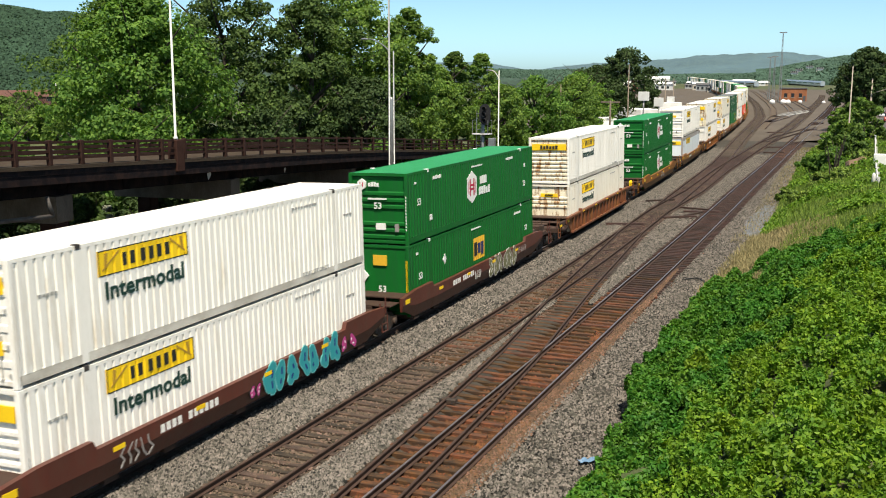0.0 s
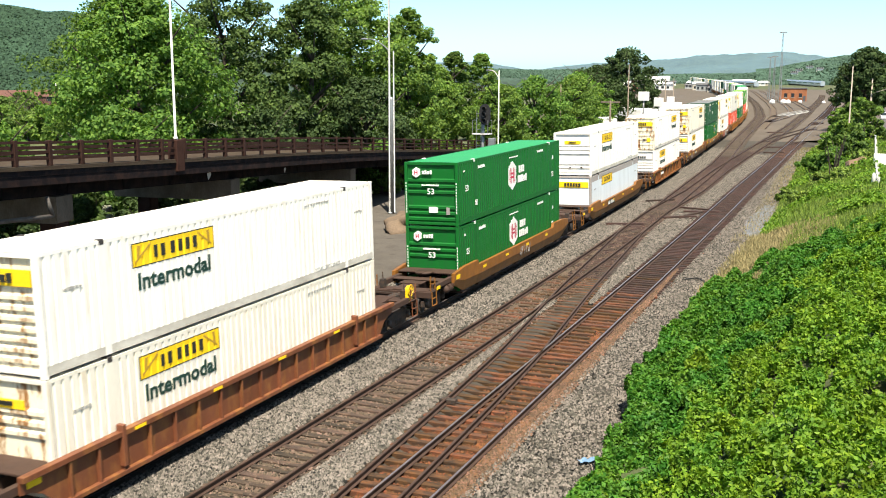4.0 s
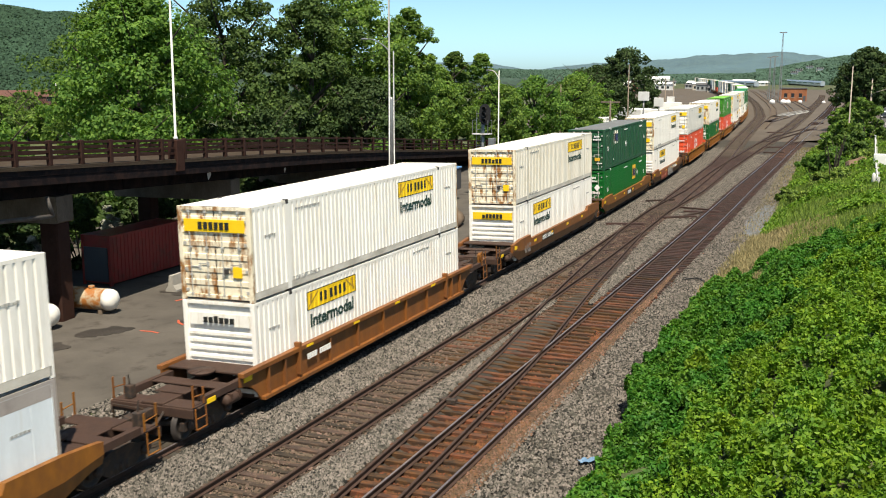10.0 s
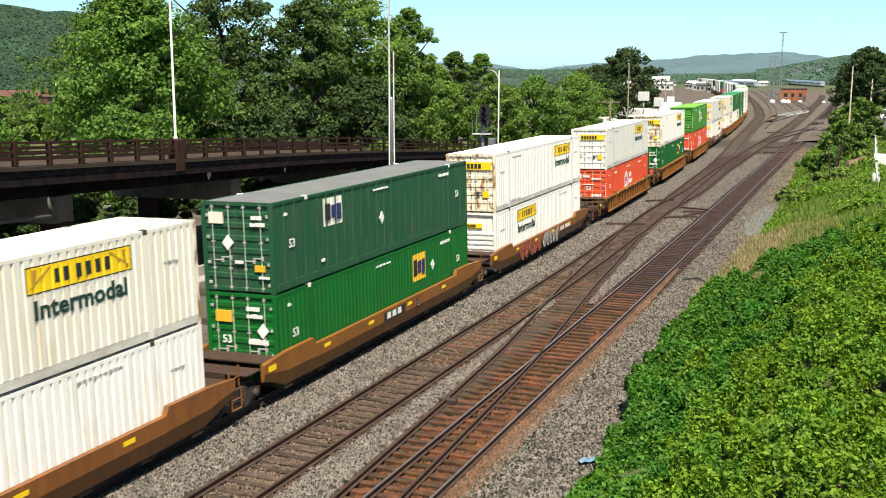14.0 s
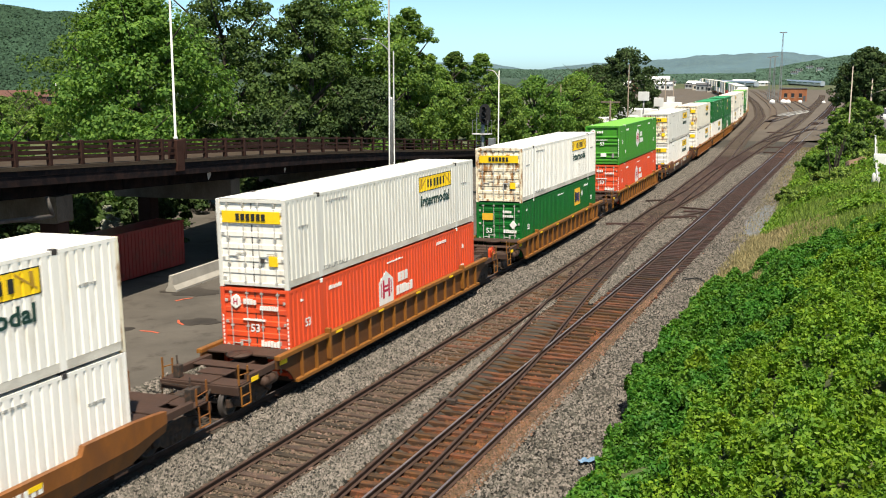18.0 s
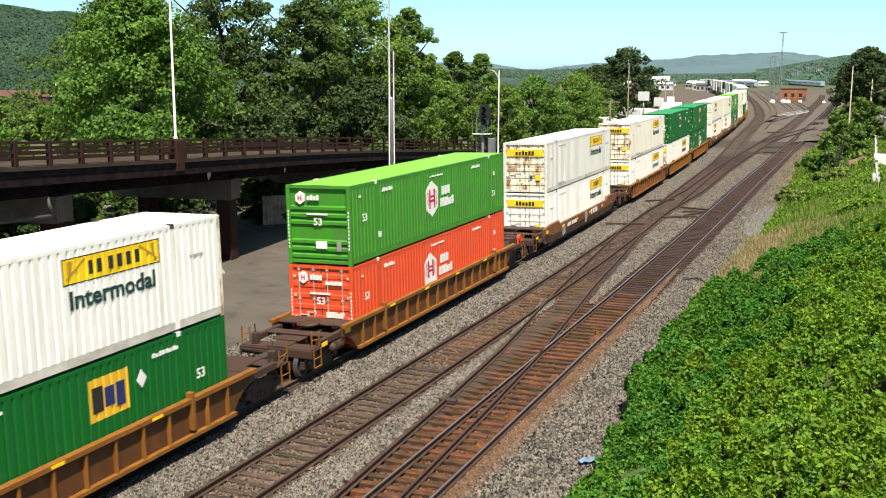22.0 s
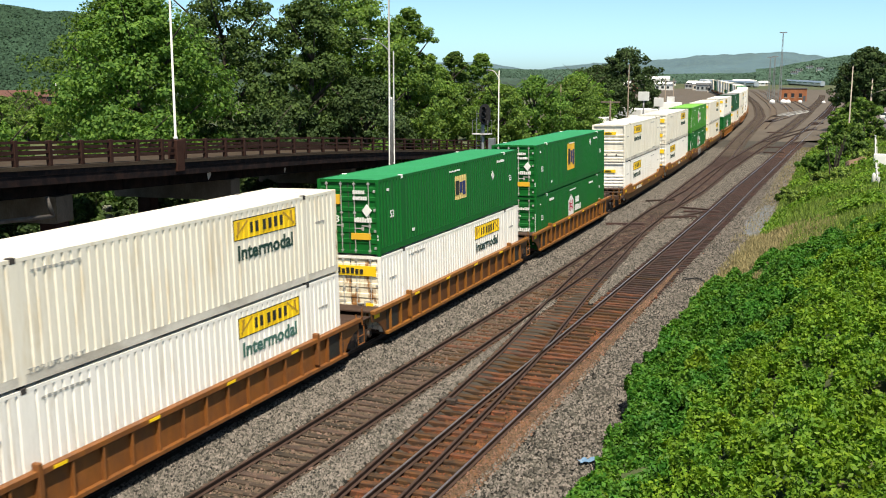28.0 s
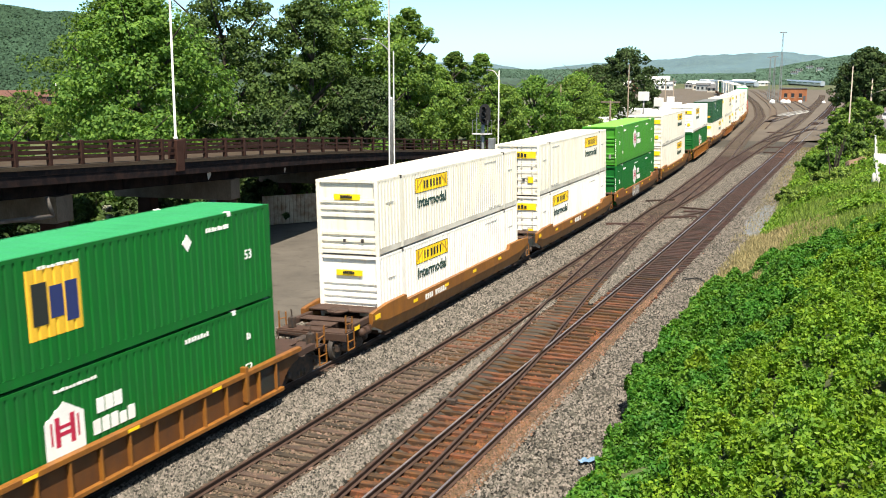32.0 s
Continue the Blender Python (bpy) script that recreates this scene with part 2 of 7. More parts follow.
def railway(label, fn, y0, y1, tie_to, shiny=True, tie_from=None, tie_len=1.0, oil_from=1e9, gap=(1e9, 1e9)):
    root = tagged(new("railway_track"), label, "railway track", kind="structure")
    for side in (-1, 1):
        r = part("rail", sweep(fn, y0, y1, 1.5, side * 0.7525, RAIL_FOOT, M_RAIL, "rail"), None, root, "rust-brown steel rail")
        part("rail_head", sweep(fn, y0, y1, 1.5, side * 0.7525, RAIL_HEAD, M_RAILTOP if shiny else M_RAIL, "rail_head"), None, r, "worn running surface")
    rng = random.Random(int(y0 * 7 + tie_to))
    y = y0 if tie_from is None else tie_from
    far = bmesh.new()
    while y < y1:
        a = math.atan(fn(y + 0.5) - fn(y - 0.5))
        m = pose(fn(y) + rng.uniform(-0.06, 0.06), y + rng.uniform(-0.03, 0.03), rng.uniform(-0.012, 0.006), 0, 0, -math.degrees(a) + rng.uniform(-1.5, 1.5)) @ Matrix.Diagonal((tie_len, rng.uniform(0.8, 1.0), 1, 1))
        if gap[0] < y < gap[1]:
            pass
        elif -14 <= y < tie_to:
            part("tie", TIE_OIL if y > oil_from + rng.uniform(-14, 14) else TIE_MESH if fn is track2_x else TIE_DARK, None, root, at=m)
        else:
            g = bmesh.ops.create_cube(far, size=1.0, matrix=m @ Matrix.Translation((0, 0, -0.25)) @ Matrix.Diagonal((2.6, 0.23, 0.17, 1)))
        y += 0.52
    if len(far.verts):
        o = part("tie", far, M_TIE_OIL if fn is track2_x else M_TIE_FAR, root)
        o["kind"] = "stuff"
    else:
        far.free()
    return root


def crossover_x(y):
    return float(np.interp(y, [-14, -8, 0.5, 9, 15, 21, 27, 35, 45.5, 56], [8.27, 8.02, 7.26, 6.58, 6.03, 5.26, 4.5, 3.66, 2.53, track1_x(56)]))


def track3_x(y):
    return float(np.interp(y, [56, 70, 90, 120], [track1_x(56), 1.8, track2_x(90) - 4.25, track2_x(120) - 4.2])) if y < 120 else track2_x(y) - float(np.interp(y, [120, 187, 285, 480], [4.2, 4.0, 5.2, 6.0]))


railway("rusty railway track with weathered ties under the train", train_x, -70, 330, 95)
railway("rusty siding track with weathered ties in grey stone", track1_x, -70, 560, 110, False, oil_from=70, gap=(12.0, 54.0))
railway("main track with worn bright rails and rust-stained ties", track2_x, -70, 480, 135, oil_from=26, gap=(-12.2, 24.3))
railway("crossover track curving between two main tracks", crossover_x, -12, 56, 8, False, 1e9)
railway("rusty branch track diverging toward the yard", track3_x, 56, 480, 120, False, oil_from=60)

# long switch ties under the crossover
cross_ties = tagged(new("switch_ties"), "long weathered switch ties set in stone", "railway ties", kind="structure")
rt = random.Random(77)
y = -12.0
while y < 54:
    c, a, b = crossover_x(y), track1_x(y), track2_x(y)
    lo, hi = c - 1.3, c + 1.3
    if c - a < 2.5:
        lo = a - rt.uniform(0.2, 0.9)
    if b - c < 2.5:
        hi = b + rt.uniform(0.2, 0.9)
    m = pose((lo + hi) / 2, y, -0.006 + rt.uniform(-0.010, 0.0), 0, 0, 1.5 + rt.uniform(-1.2, 1.2)) @ Matrix.Diagonal(((hi - lo) / 2.6 * rt.uniform(0.96, 1.03), rt.uniform(0.8, 1.02), 1, 1))
    part("tie", TIE_MESH if y < 30 else TIE_OIL, None, cross_ties, at=m)
    y += 0.54
G_DUST = mat("brown_dusted_ballast", (0.112, 0.082, 0.056), 0.95, var=0.45, scale=0.6, fine=14, bump=1.0, second=(0.096, 0.074, 0.051), mix_at=0.6)
for fn, y1 in ((track1_x, 540), (track2_x, 470), (track3_x, 470)):
    ribbon("stained_bed", np.arange(57.0 if fn is track3_x else -70.0, y1, 2.0), lambda y: fn(y) - (1.3 if fn is track2_x else 1.0) - 0.25 * noise.noise((y * 0.4, 1, 6.0)), lambda y: fn(y) + (1.3 if fn is track2_x else 1.0) + 0.25 * noise.noise((y * 0.4, 3, 9.0)), lambda x, y: (-0.275 if fn is track2_x and y < 112 else -0.235 if y < 112 else -0.188) + 0.014 * noise.noise((x * 2, y * 2, 4)), G_RUST if fn is track2_x else G_DUST, 5, "rust-stained ballast between the rails", "ballast")


def crossover_far_x(y):
    return float(np.interp(y, [135, 150, 175, 190], [track3_x(135), track3_x(150) + 0.7, track2_x(175) - 0.7, track2_x(190)]))


railway("crossover track between the yard tracks", crossover_far_x, 136, 190, 130, False, 1e9)


def yard_line(k):
    return lambda y: float(np.interp(y, [175, 183, 229, 288, 346, 505, 600], [-6.4, -7.0, -10.6, -17.8, -26.4, -52.0, -68.0])) + k * 4.6 * min(1.0, max(0.0, (y - 175 - 28 * k) / 45))


for k in range(3):
    railway("rusty yard track curving into the distance", yard_line(k), 176 + 28 * k, 590, 0, k == 1, 1e9)
    ribbon("stained_bed", np.arange(176.0 + 28 * k, 590, 6.0), lambda y: yard_line(k)(y) - 0.95, lambda y: yard_line(k)(y) + 0.95, lambda x, y: -0.165, G_DUST, 3, "brown-stained ballast of a yard track", "ballast")

# rust dust along the outer rail
G_ORANGE = mat("orange_rust_dust", (0.105, 0.060, 0.032), 0.95, var=0.5, scale=0.8, fine=14, bump=1.0, second=(0.14, 0.065, 0.025), mix_at=0.5)
ribbon("rust_dust", np.arange(-70.0, 34.0, 1.0), lambda y: track2_x(y) + 0.85, lambda y: track2_x(y) + 1.45 + 0.35 * noise.noise((y * 0.5, 0, 8.0)) - max(0.0, y - 12) * 0.035, lambda x, y: -0.172 + 0.02 * noise.noise((x * 3, y * 3, 4)), G_ORANGE, 6, "orange rust dust along the outer rail", "ballast")

# ---- train: paints ----
CL, CW, CH = 16.15, 2.59, 2.896
BL = CL + 0.28  # a box over its door gear and corner castings
DECK = 0.35


def paint(name, color, **kw):
    return mat(name, color, kw.pop("rough", 0.5), var=kw.pop("var", 0.10), scale=kw.pop("scale", 0.7), fine=14, bump=0.03, **kw)


STREAK = (2.6, 2.6, 0.35)
P_WHITE = paint("chalky_white_paint", (0.85, 0.825, 0.765), second=(0.60, 0.54, 0.44), mix_at=0.64, stretch=STREAK)
P_COOL = paint("cool_white_paint", (0.70, 0.76, 0.80), second=(0.58, 0.60, 0.60), mix_at=0.68, stretch=STREAK)
P_CREAM = paint("aged_cream_paint", (0.76, 0.72, 0.62), second=(0.58, 0.49, 0.34), mix_at=0.64, spread=0.12, stretch=STREAK)
P_GREY = paint("greyed_white_paint", (0.66, 0.65, 0.60), second=(0.50, 0.48, 0.42), mix_at=0.62, stretch=STREAK)
P_TAUPE = paint("greyish_brown_frame_paint", (0.36, 0.325, 0.30), second=(0.26, 0.23, 0.21), mix_at=0.6)
P_RAIL = paint("grimy_white_rail_paint", (0.64, 0.61, 0.54), second=(0.34, 0.31, 0.26), mix_at=0.56, spread=0.15, stretch=(1, 0.5, 1))
P_GREEN = paint("bright_green_paint", (0.005, 0.116, 0.017), spec=0.2, second=(0.009, 0.094, 0.020), stretch=STREAK)
P_DARK = paint("dull_dark_green_paint", (0.014, 0.080, 0.034), spec=0.2, second=(0.04, 0.08, 0.05), stretch=STREAK)
P_LIME = paint("faded_light_green_paint", (0.050, 0.25, 0.018), spec=0.2, second=(0.06, 0.17, 0.04), stretch=STREAK)
P_ORANGE = paint("orange_red_paint", (0.70, 0.075, 0.018), second=(0.55, 0.07, 0.03), stretch=STREAK)
# Roof tones are lightened for the sky light that falls on the tops.
R_GREEN = paint("sky_lit_green_roof", (0.022, 0.248, 0.074))
R_LIME = paint("sky_lit_lime_roof", (0.186, 0.465, 0.038))
P_ROOF = mat("weathered_grey_roof", (0.164, 0.168, 0.164), 0.6, var=0.2, scale=0.6, fine=12)
P_DOORRUST = paint("rust_stained_cream_paint", (0.80, 0.73, 0.56), second=(0.26, 0.12, 0.035), mix_at=0.545, spread=0.06, scale=1.3, stretch=(1.4, 1.4, 0.45))
C_BROWN = paint("brown_wagon_paint", (0.235, 0.087, 0.018), second=(0.115, 0.048, 0.020), mix_at=0.58, spread=0.2, scale=0.9, var=0.25, stretch=(1.4, 1.4, 0.6))
C_GOLD = paint("ochre_wagon_paint", (0.264, 0.106, 0.014), second=(0.137, 0.053, 0.016), mix_at=0.55, spread=0.2, scale=1.1, var=0.25, stretch=(1.4, 1.4, 0.6))
# Plate between the ribs, set darker than the ribs and chords.
C_PANEL = paint("darker_rusty_ochre_panel", (0.130, 0.050, 0.012), second=(0.068, 0.030, 0.014), mix_at=0.52, spread=0.2, scale=1.1, var=0.3, stretch=(1.4, 1.4, 0.6))
C_RUSTY = paint("dark_rust_wagon_paint", (0.160, 0.056, 0.026), second=(0.24, 0.105, 0.03), mix_at=0.60, spread=0.12, scale=0.7, var=0.25, stretch=(1.4, 1.4, 0.6))
C_RED = paint("maroon_wagon_paint", (0.105, 0.028, 0.018), second=(0.075, 0.035, 0.024), mix_at=0.58, spread=0.2, scale=0.9, var=0.25, stretch=(1.4, 1.4, 0.6))
C_DECK = mat("grimy_deck_steel", (0.048, 0.026, 0.019), 0.75, var=0.3, scale=1.6, fine=20, second=(0.054, 0.028, 0.017), spread=0.2)
C_TRUCK = mat("greasy_black_iron", (0.035, 0.028, 0.024), 0.7, var=0.4, scale=4, fine=30, second=(0.07, 0.04, 0.025))
C_STEEL = mat("bare_wheel_steel", (0.075, 0.065, 0.060), 0.55, metal=0.4, var=0.3)
D_YELLOW = paint("sign_yellow", (0.86, 0.57, 0.01), second=(0.70, 0.45, 0.05), mix_at=0.7)
D_PALEGOLD = paint("faded_pale_yellow_panel", (0.60, 0.47, 0.17))
D_OCHRE = paint("ochre_yellow_panel", (0.72, 0.42, 0.03))
D_BLACK = paint("sign_black", (0.02, 0.022, 0.02))
D_INK = paint("dark_green_lettering", (0.012, 0.045, 0.035))
D_FADED = paint("faded_teal_lettering", (0.06, 0.16, 0.13))
D_BLUE = paint("deep_blue_lettering", (0.02, 0.03, 0.12))
D_WHITE = paint("white_stencil", (0.78, 0.78, 0.75))
D_RED = paint("logo_crimson", (0.45, 0.02, 0.06))
D_GREYINK = paint("grey_stencil", (0.33, 0.33, 0.31))
D_TEAL = paint("sprayed_teal", (0.03, 0.30, 0.33))
D_SPRAYRED = paint("sprayed_red", (0.24, 0.045, 0.03))
D_SPRAYGREY = paint("sprayed_grey", (0.27, 0.25, 0.24))
D_MAGENTA = paint("sprayed_magenta", (0.45, 0.05, 0.22))
D_OLIVE = paint("sprayed_olive", (0.15, 0.15, 0.075))
S_PALE = paint("sprayed_pale_grey", (0.50, 0.49, 0.46))
SEAM = mat("dark_rubber_seam", (0.045, 0.04, 0.038), 0.8)
GALV = mat("galvanised_rod", (0.50, 0.49, 0.46), 0.5, metal=0.2, var=0.3)

CACHE = {}


def shared(key, make, material):
    """One mesh for every alike part of one paint."""
    k = (key, material.name)
    if k not in CACHE:
        CACHE[k] = mesh_of(key[0], make(), material)
    return CACHE[k]


def lettering(text, width, height, material, bold=0.02):
    """Flat letters in the built-in font, lying in the YZ plane and facing +X, from y = 0 and z = 0."""
    key = ("lettering", text, round(width, 2), round(height, 2), material.name)
    if key in CACHE:
        return CACHE[key]
    cu = bpy.data.curves.new("lettering", "FONT")
    cu.body, cu.extrude, cu.offset, cu.resolution_u = text, 0.004, bold, 2
    tmp = new("lettering", cu)
    me = bpy.data.meshes.new_from_object(tmp.evaluated_get(bpy.context.evaluated_depsgraph_get()))
    bpy.data.objects.remove(tmp)
    bpy.data.curves.remove(cu)
    co = np.array([v.co for v in me.vertices])
    lo, hi = co.min(0), co.max(0)
    out = np.stack([co[:, 2], (co[:, 0] - lo[0]) * width / (hi[0] - lo[0]), (co[:, 1] - lo[1]) * height / (hi[1] - lo[1])], 1)
    me.vertices.foreach_set("co", out.ravel())
    me.materials.clear()
    me.materials.append(material)
    CACHE[key] = me
    return me


PITCH, FLAT, DEPTH = 0.278, 0.185, 0.036


def corrugated(y0, y1, kind="wave"):
    """The plan line of a side wall: outward flats and narrow grooves, as (inset, y)."""
    if kind == "flat":
        return [(0.0, y0), (0.0, y1)]
    if kind == "panel":
        pts, y = [], y0
        while y < y1 - 0.05:
            e = min(y1, y + 1.2)
            pts += [(0.0, y), (0.0, e - 0.02), (0.014, e - 0.015), (0.014, e - 0.003)]
            y += 1.2
        return pts + [(0.0, y1)]
    if kind == "post":
        pts, y = [], y0
        while y < y1 - 0.08:
            pts += [(0.03, y), (0.03, min(y1, y + 0.55)), (0.0, min(y1, y + 0.56)), (0.0, min(y1, y + 0.625))]
            y += 0.635
        return pts + [(0.03, y1)]
    pts, k = [], int(math.floor(y0 / PITCH))
    while k * PITCH < y1:
        a = k * PITCH
        for d, u in ((0.0, a), (0.0, a + FLAT), (DEPTH, a + FLAT + 0.022), (DEPTH, a + PITCH - 0.022)):
            if y0 <= u <= y1:
                pts.append((d, u))
        k += 1
    return [(pts[0][0], y0)] + pts + [(pts[-1][0], y1)]


def sheet(y0, y1, z0, z1, kind, proud=0.0, side=1, x=CW / 2):
    bm = bmesh.new()
    pts = corrugated(y0, y1, kind)
    rows = [[bm.verts.new((side * (x - d + proud), y, z)) for d, y in pts] for z in (z0, z1)]
    for i in range(len(pts) - 1):
        f = (rows[0][i], rows[0][i + 1], rows[1][i + 1], rows[1][i])
        bm.faces.new(f if side > 0 else f[::-1])
    return bm


SECTIONS = ((0.14, 2.0), (2.22, 14.21), (14.43, BL - 0.14))


def side_wall(kind, side):
    bm = bmesh.new()
    for a, b in SECTIONS:
        s = sheet(a, b, 0.29, CH - 0.10, kind, 0.0, side)
        me = bpy.data.meshes.new("tmp")
        s.to_mesh(me)
        s.free()
        bm.from_mesh(me)
        bpy.data.meshes.remove(me)
    return bm


def end_ribs():
    """A front wall with horizontal pressed ribs."""
    bm = bmesh.new()
    out = [(0.10, 0.15)]
    z = 0.22
    for k in range(3 + 3):
        if k == 3:
            z += 0.42
        out += [(0.10, z), (0.045, z + 0.05), (0.045, z + 0.15), (0.10, z + 0.20)]
        z += 0.265
    out += [(0.10, CH - 0.12), (0.16, CH - 0.12), (0.16, 0.15)]
    prism(bm, out, -CW / 2 + 0.12, CW / 2 - 0.12, "X")
    return bm


def end_ribs_low():
    bm = bmesh.new()
    out, z = [(0.10, 0.15)], 0.3
    for k in range(7):
        out += [(0.10, z), (0.05, z + 0.04), (0.05, z + 0.13), (0.10, z + 0.17)]
        z += 0.245
    out += [(0.10, CH - 0.12), (0.16, CH - 0.12), (0.16, 0.15)]
    prism(bm, out, -CW / 2 + 0.12, CW / 2 - 0.12, "X")
    return bm


def door_leaf():
    bm = bmesh.new()
    out = [(0.07, 0.17)]
    for z in (0.45, 0.85, 1.25, 1.65, 2.05, 2.4):
        out += [(0.07, z), (0.045, z + 0.03), (0.045, z + 0.17), (0.07, z + 0.20)]
    out += [(0.07, CH - 0.14), (0.13, CH - 0.14), (0.13, 0.17)]
    prism(bm, out, 0.01, 1.16, "X")
    return bm


def rod():
    bm = bmesh.new()
    tube(bm, (0, 0.03, 0.10), (0, 0.03, CH - 0.08), 0.019, seg=6)
    for z in (0.16, 0.75, 1.6, CH - 0.2):
        box(bm, -0.05, 0.05, 0.012, 0.06, z, z + 0.06)
    return bm


def handle_bar():
    bm = bmesh.new()
    box(bm, -0.02, 0.34, 0.015, 0.04, 1.02, 1.06, 0.008)
    box(bm, 0.27, 0.36, 0.02, 0.06, 0.96, 1.10, 0.008)
    return bm


def bar_word(parent, n, y, z, h, w, material, seed=0, end=False, x=0.0, gap=0.3):
    """A row of plain bars in place of lettering, on the side wall (end False) or on the end wall."""
    bm = bmesh.new()
    rng = random.Random(seed * 31 + n)
    step = w / n
    for k in range(n):
        hh = h * rng.choice((0.8, 1.0, 1.0))
        a, b = k * step, k * step + step * (1 - gap)
        if end:
            box(bm, x + a, x + b, -0.012, 0.03, z, z + hh)
        else:
            box(bm, CW / 2 - 0.02, CW / 2 + 0.009, y + a, y + b, z, z + hh)
    return tagged(part("lettering", bm, material, parent), kind="stuff")


def hexagon(parent, y, z, w, h, house=False):
    bm = bmesh.new()
    pts = [(0, -h / 2), (w / 2, -h * 0.28), (w / 2, h * 0.28), (0, h / 2), (-w / 2, h * 0.28), (-w / 2, -h * 0.28)]
    if house:
        pts = [(-w / 2, -h / 2), (w / 2, -h / 2), (w / 2, h * 0.22), (0, h / 2), (-w / 2, h * 0.22)]
    prism(bm, [(y + u, z + v) for u, v in pts], CW / 2 - 0.03, CW / 2 + 0.006, "X")
    o = part("emblem", bm, D_WHITE, parent, "white emblem panel")
    bm = bmesh.new()
    for k in (-1, 1):
        box(bm, CW / 2, CW / 2 + 0.011, y + k * w * 0.19 - w * 0.06, y + k * w * 0.19 + w * 0.06, z - h * 0.26, z + h * 0.26)
        box(bm, CW / 2, CW / 2 + 0.011, y + k * w * 0.34 - w * 0.025, y + k * w * 0.34 + w * 0.025, z - h * 0.2, z + h * 0.2)
    box(bm, CW / 2, CW / 2 + 0.011, y - w * 0.14, y + w * 0.14, z - h * 0.09, z - h * 0.02)
    box(bm, CW / 2, CW / 2 + 0.011, y - w * 0.14, y + w * 0.14, z + h * 0.04, z + h * 0.10)
    part("emblem_bar", bm, D_RED, o)
    bar_word(parent, 3, y + w * 0.85, z + 0.05, 0.36, 0.95, D_WHITE, 3, gap=0.18)
    bar_word(parent, 5, y + w * 0.72, z - 0.45, 0.36, 1.55, D_WHITE, 4, gap=0.18)


def yellow_panel(parent, y, wave, faded=False, word=True):
    a, b, z0, z1 = y, y + 3.45, 2.00, 2.62
    o = part("sign_panel", shared(("sign_panel", round(y, 2), wave), lambda: sheet(a, b, z0, z1, wave, 0.005), D_YELLOW), None, parent, "yellow sign panel")
    bm = bmesh.new()
    for p in ((a, b, z0, z0 + 0.025), (a, b, z1 - 0.025, z1), (a, a + 0.03, z0, z1), (b - 0.03, b, z0, z1)):
        box(bm, CW / 2, CW / 2 + 0.008, *p)
    x = a + 0.86
    for wd in (0.2, 0.24, 0.0, 0.24, 0.24, 0.24, 0.24):
        if wd:
            box(bm, CW / 2, CW / 2 + 0.011, x, x + wd * 0.72, z0 + 0.15, z1 - 0.15)
        x += wd + 0.08
    part("lettering", bm, D_BLACK, o)
    for u, s in ((a + 0.12, 1), (b - 0.12, -1)):
        bm = bmesh.new()
        prism(bm, [(u, z0 + 0.1), (u + s * 0.62, z1 - 0.12), (u + s * 0.62, z1 - 0.05), (u, z0 + 0.16)], CW / 2, CW / 2 + 0.009, "X")
        prism(bm, [(u + s * 0.06, z0 + 0.14), (u + s * 0.16, z0 + 0.24), (u + s * 0.22, z1 - 0.08), (u + s * 0.1, z1 - 0.08)], CW / 2, CW / 2 + 0.010, "X")
        part("scroll_mark", bm, D_FADEDGOLD, o)
    if word:
        part("lettering", lettering("Intermodal", 3.05, 0.45, D_FADED if faded else D_INK, 0.03), None, parent, "dark lettering", at=pose(CW / 2 + 0.006, y + 0.18, 1.40))


D_FADEDGOLD = paint("dark_gold_scroll", (0.42, 0.25, 0.03))


def bar_panel(parent, y, z, w, h, base, wave):
    o = part("emblem", shared(("emblem", round(y, 2), round(z, 2), wave), lambda: sheet(y, y + w, z, z + h, wave, 0.005), base), None, parent, "yellow emblem panel")
    bm = bmesh.new()
    u = w / 14
    box(bm, CW / 2, CW / 2 + 0.011, y + u, y + 4.8 * u, z + h * 0.2, z + h * 0.8)
    part("emblem_bar", bm, D_BLACK, o)
    bm = bmesh.new()
    box(bm, CW / 2, CW / 2 + 0.011, y + 5.4 * u, y + 8.8 * u, z + h * 0.26, z + h * 0.72)
    box(bm, CW / 2, CW / 2 + 0.011, y + 9.4 * u, y + 12.6 * u, z + h * 0.16, z + h * 0.74)
    part("emblem_bar", bm, D_BLUE, o)


def diamond(parent, y, z, r=0.24):
    bm = bmesh.new()
    prism(bm, [(y - r * 0.8, z), (y, z - r), (y + r * 0.8, z), (y, z + r)], CW / 2 - 0.02, CW / 2 + 0.007, "X")
    part("placard", bm, D_WHITE, parent, "white diamond placard")


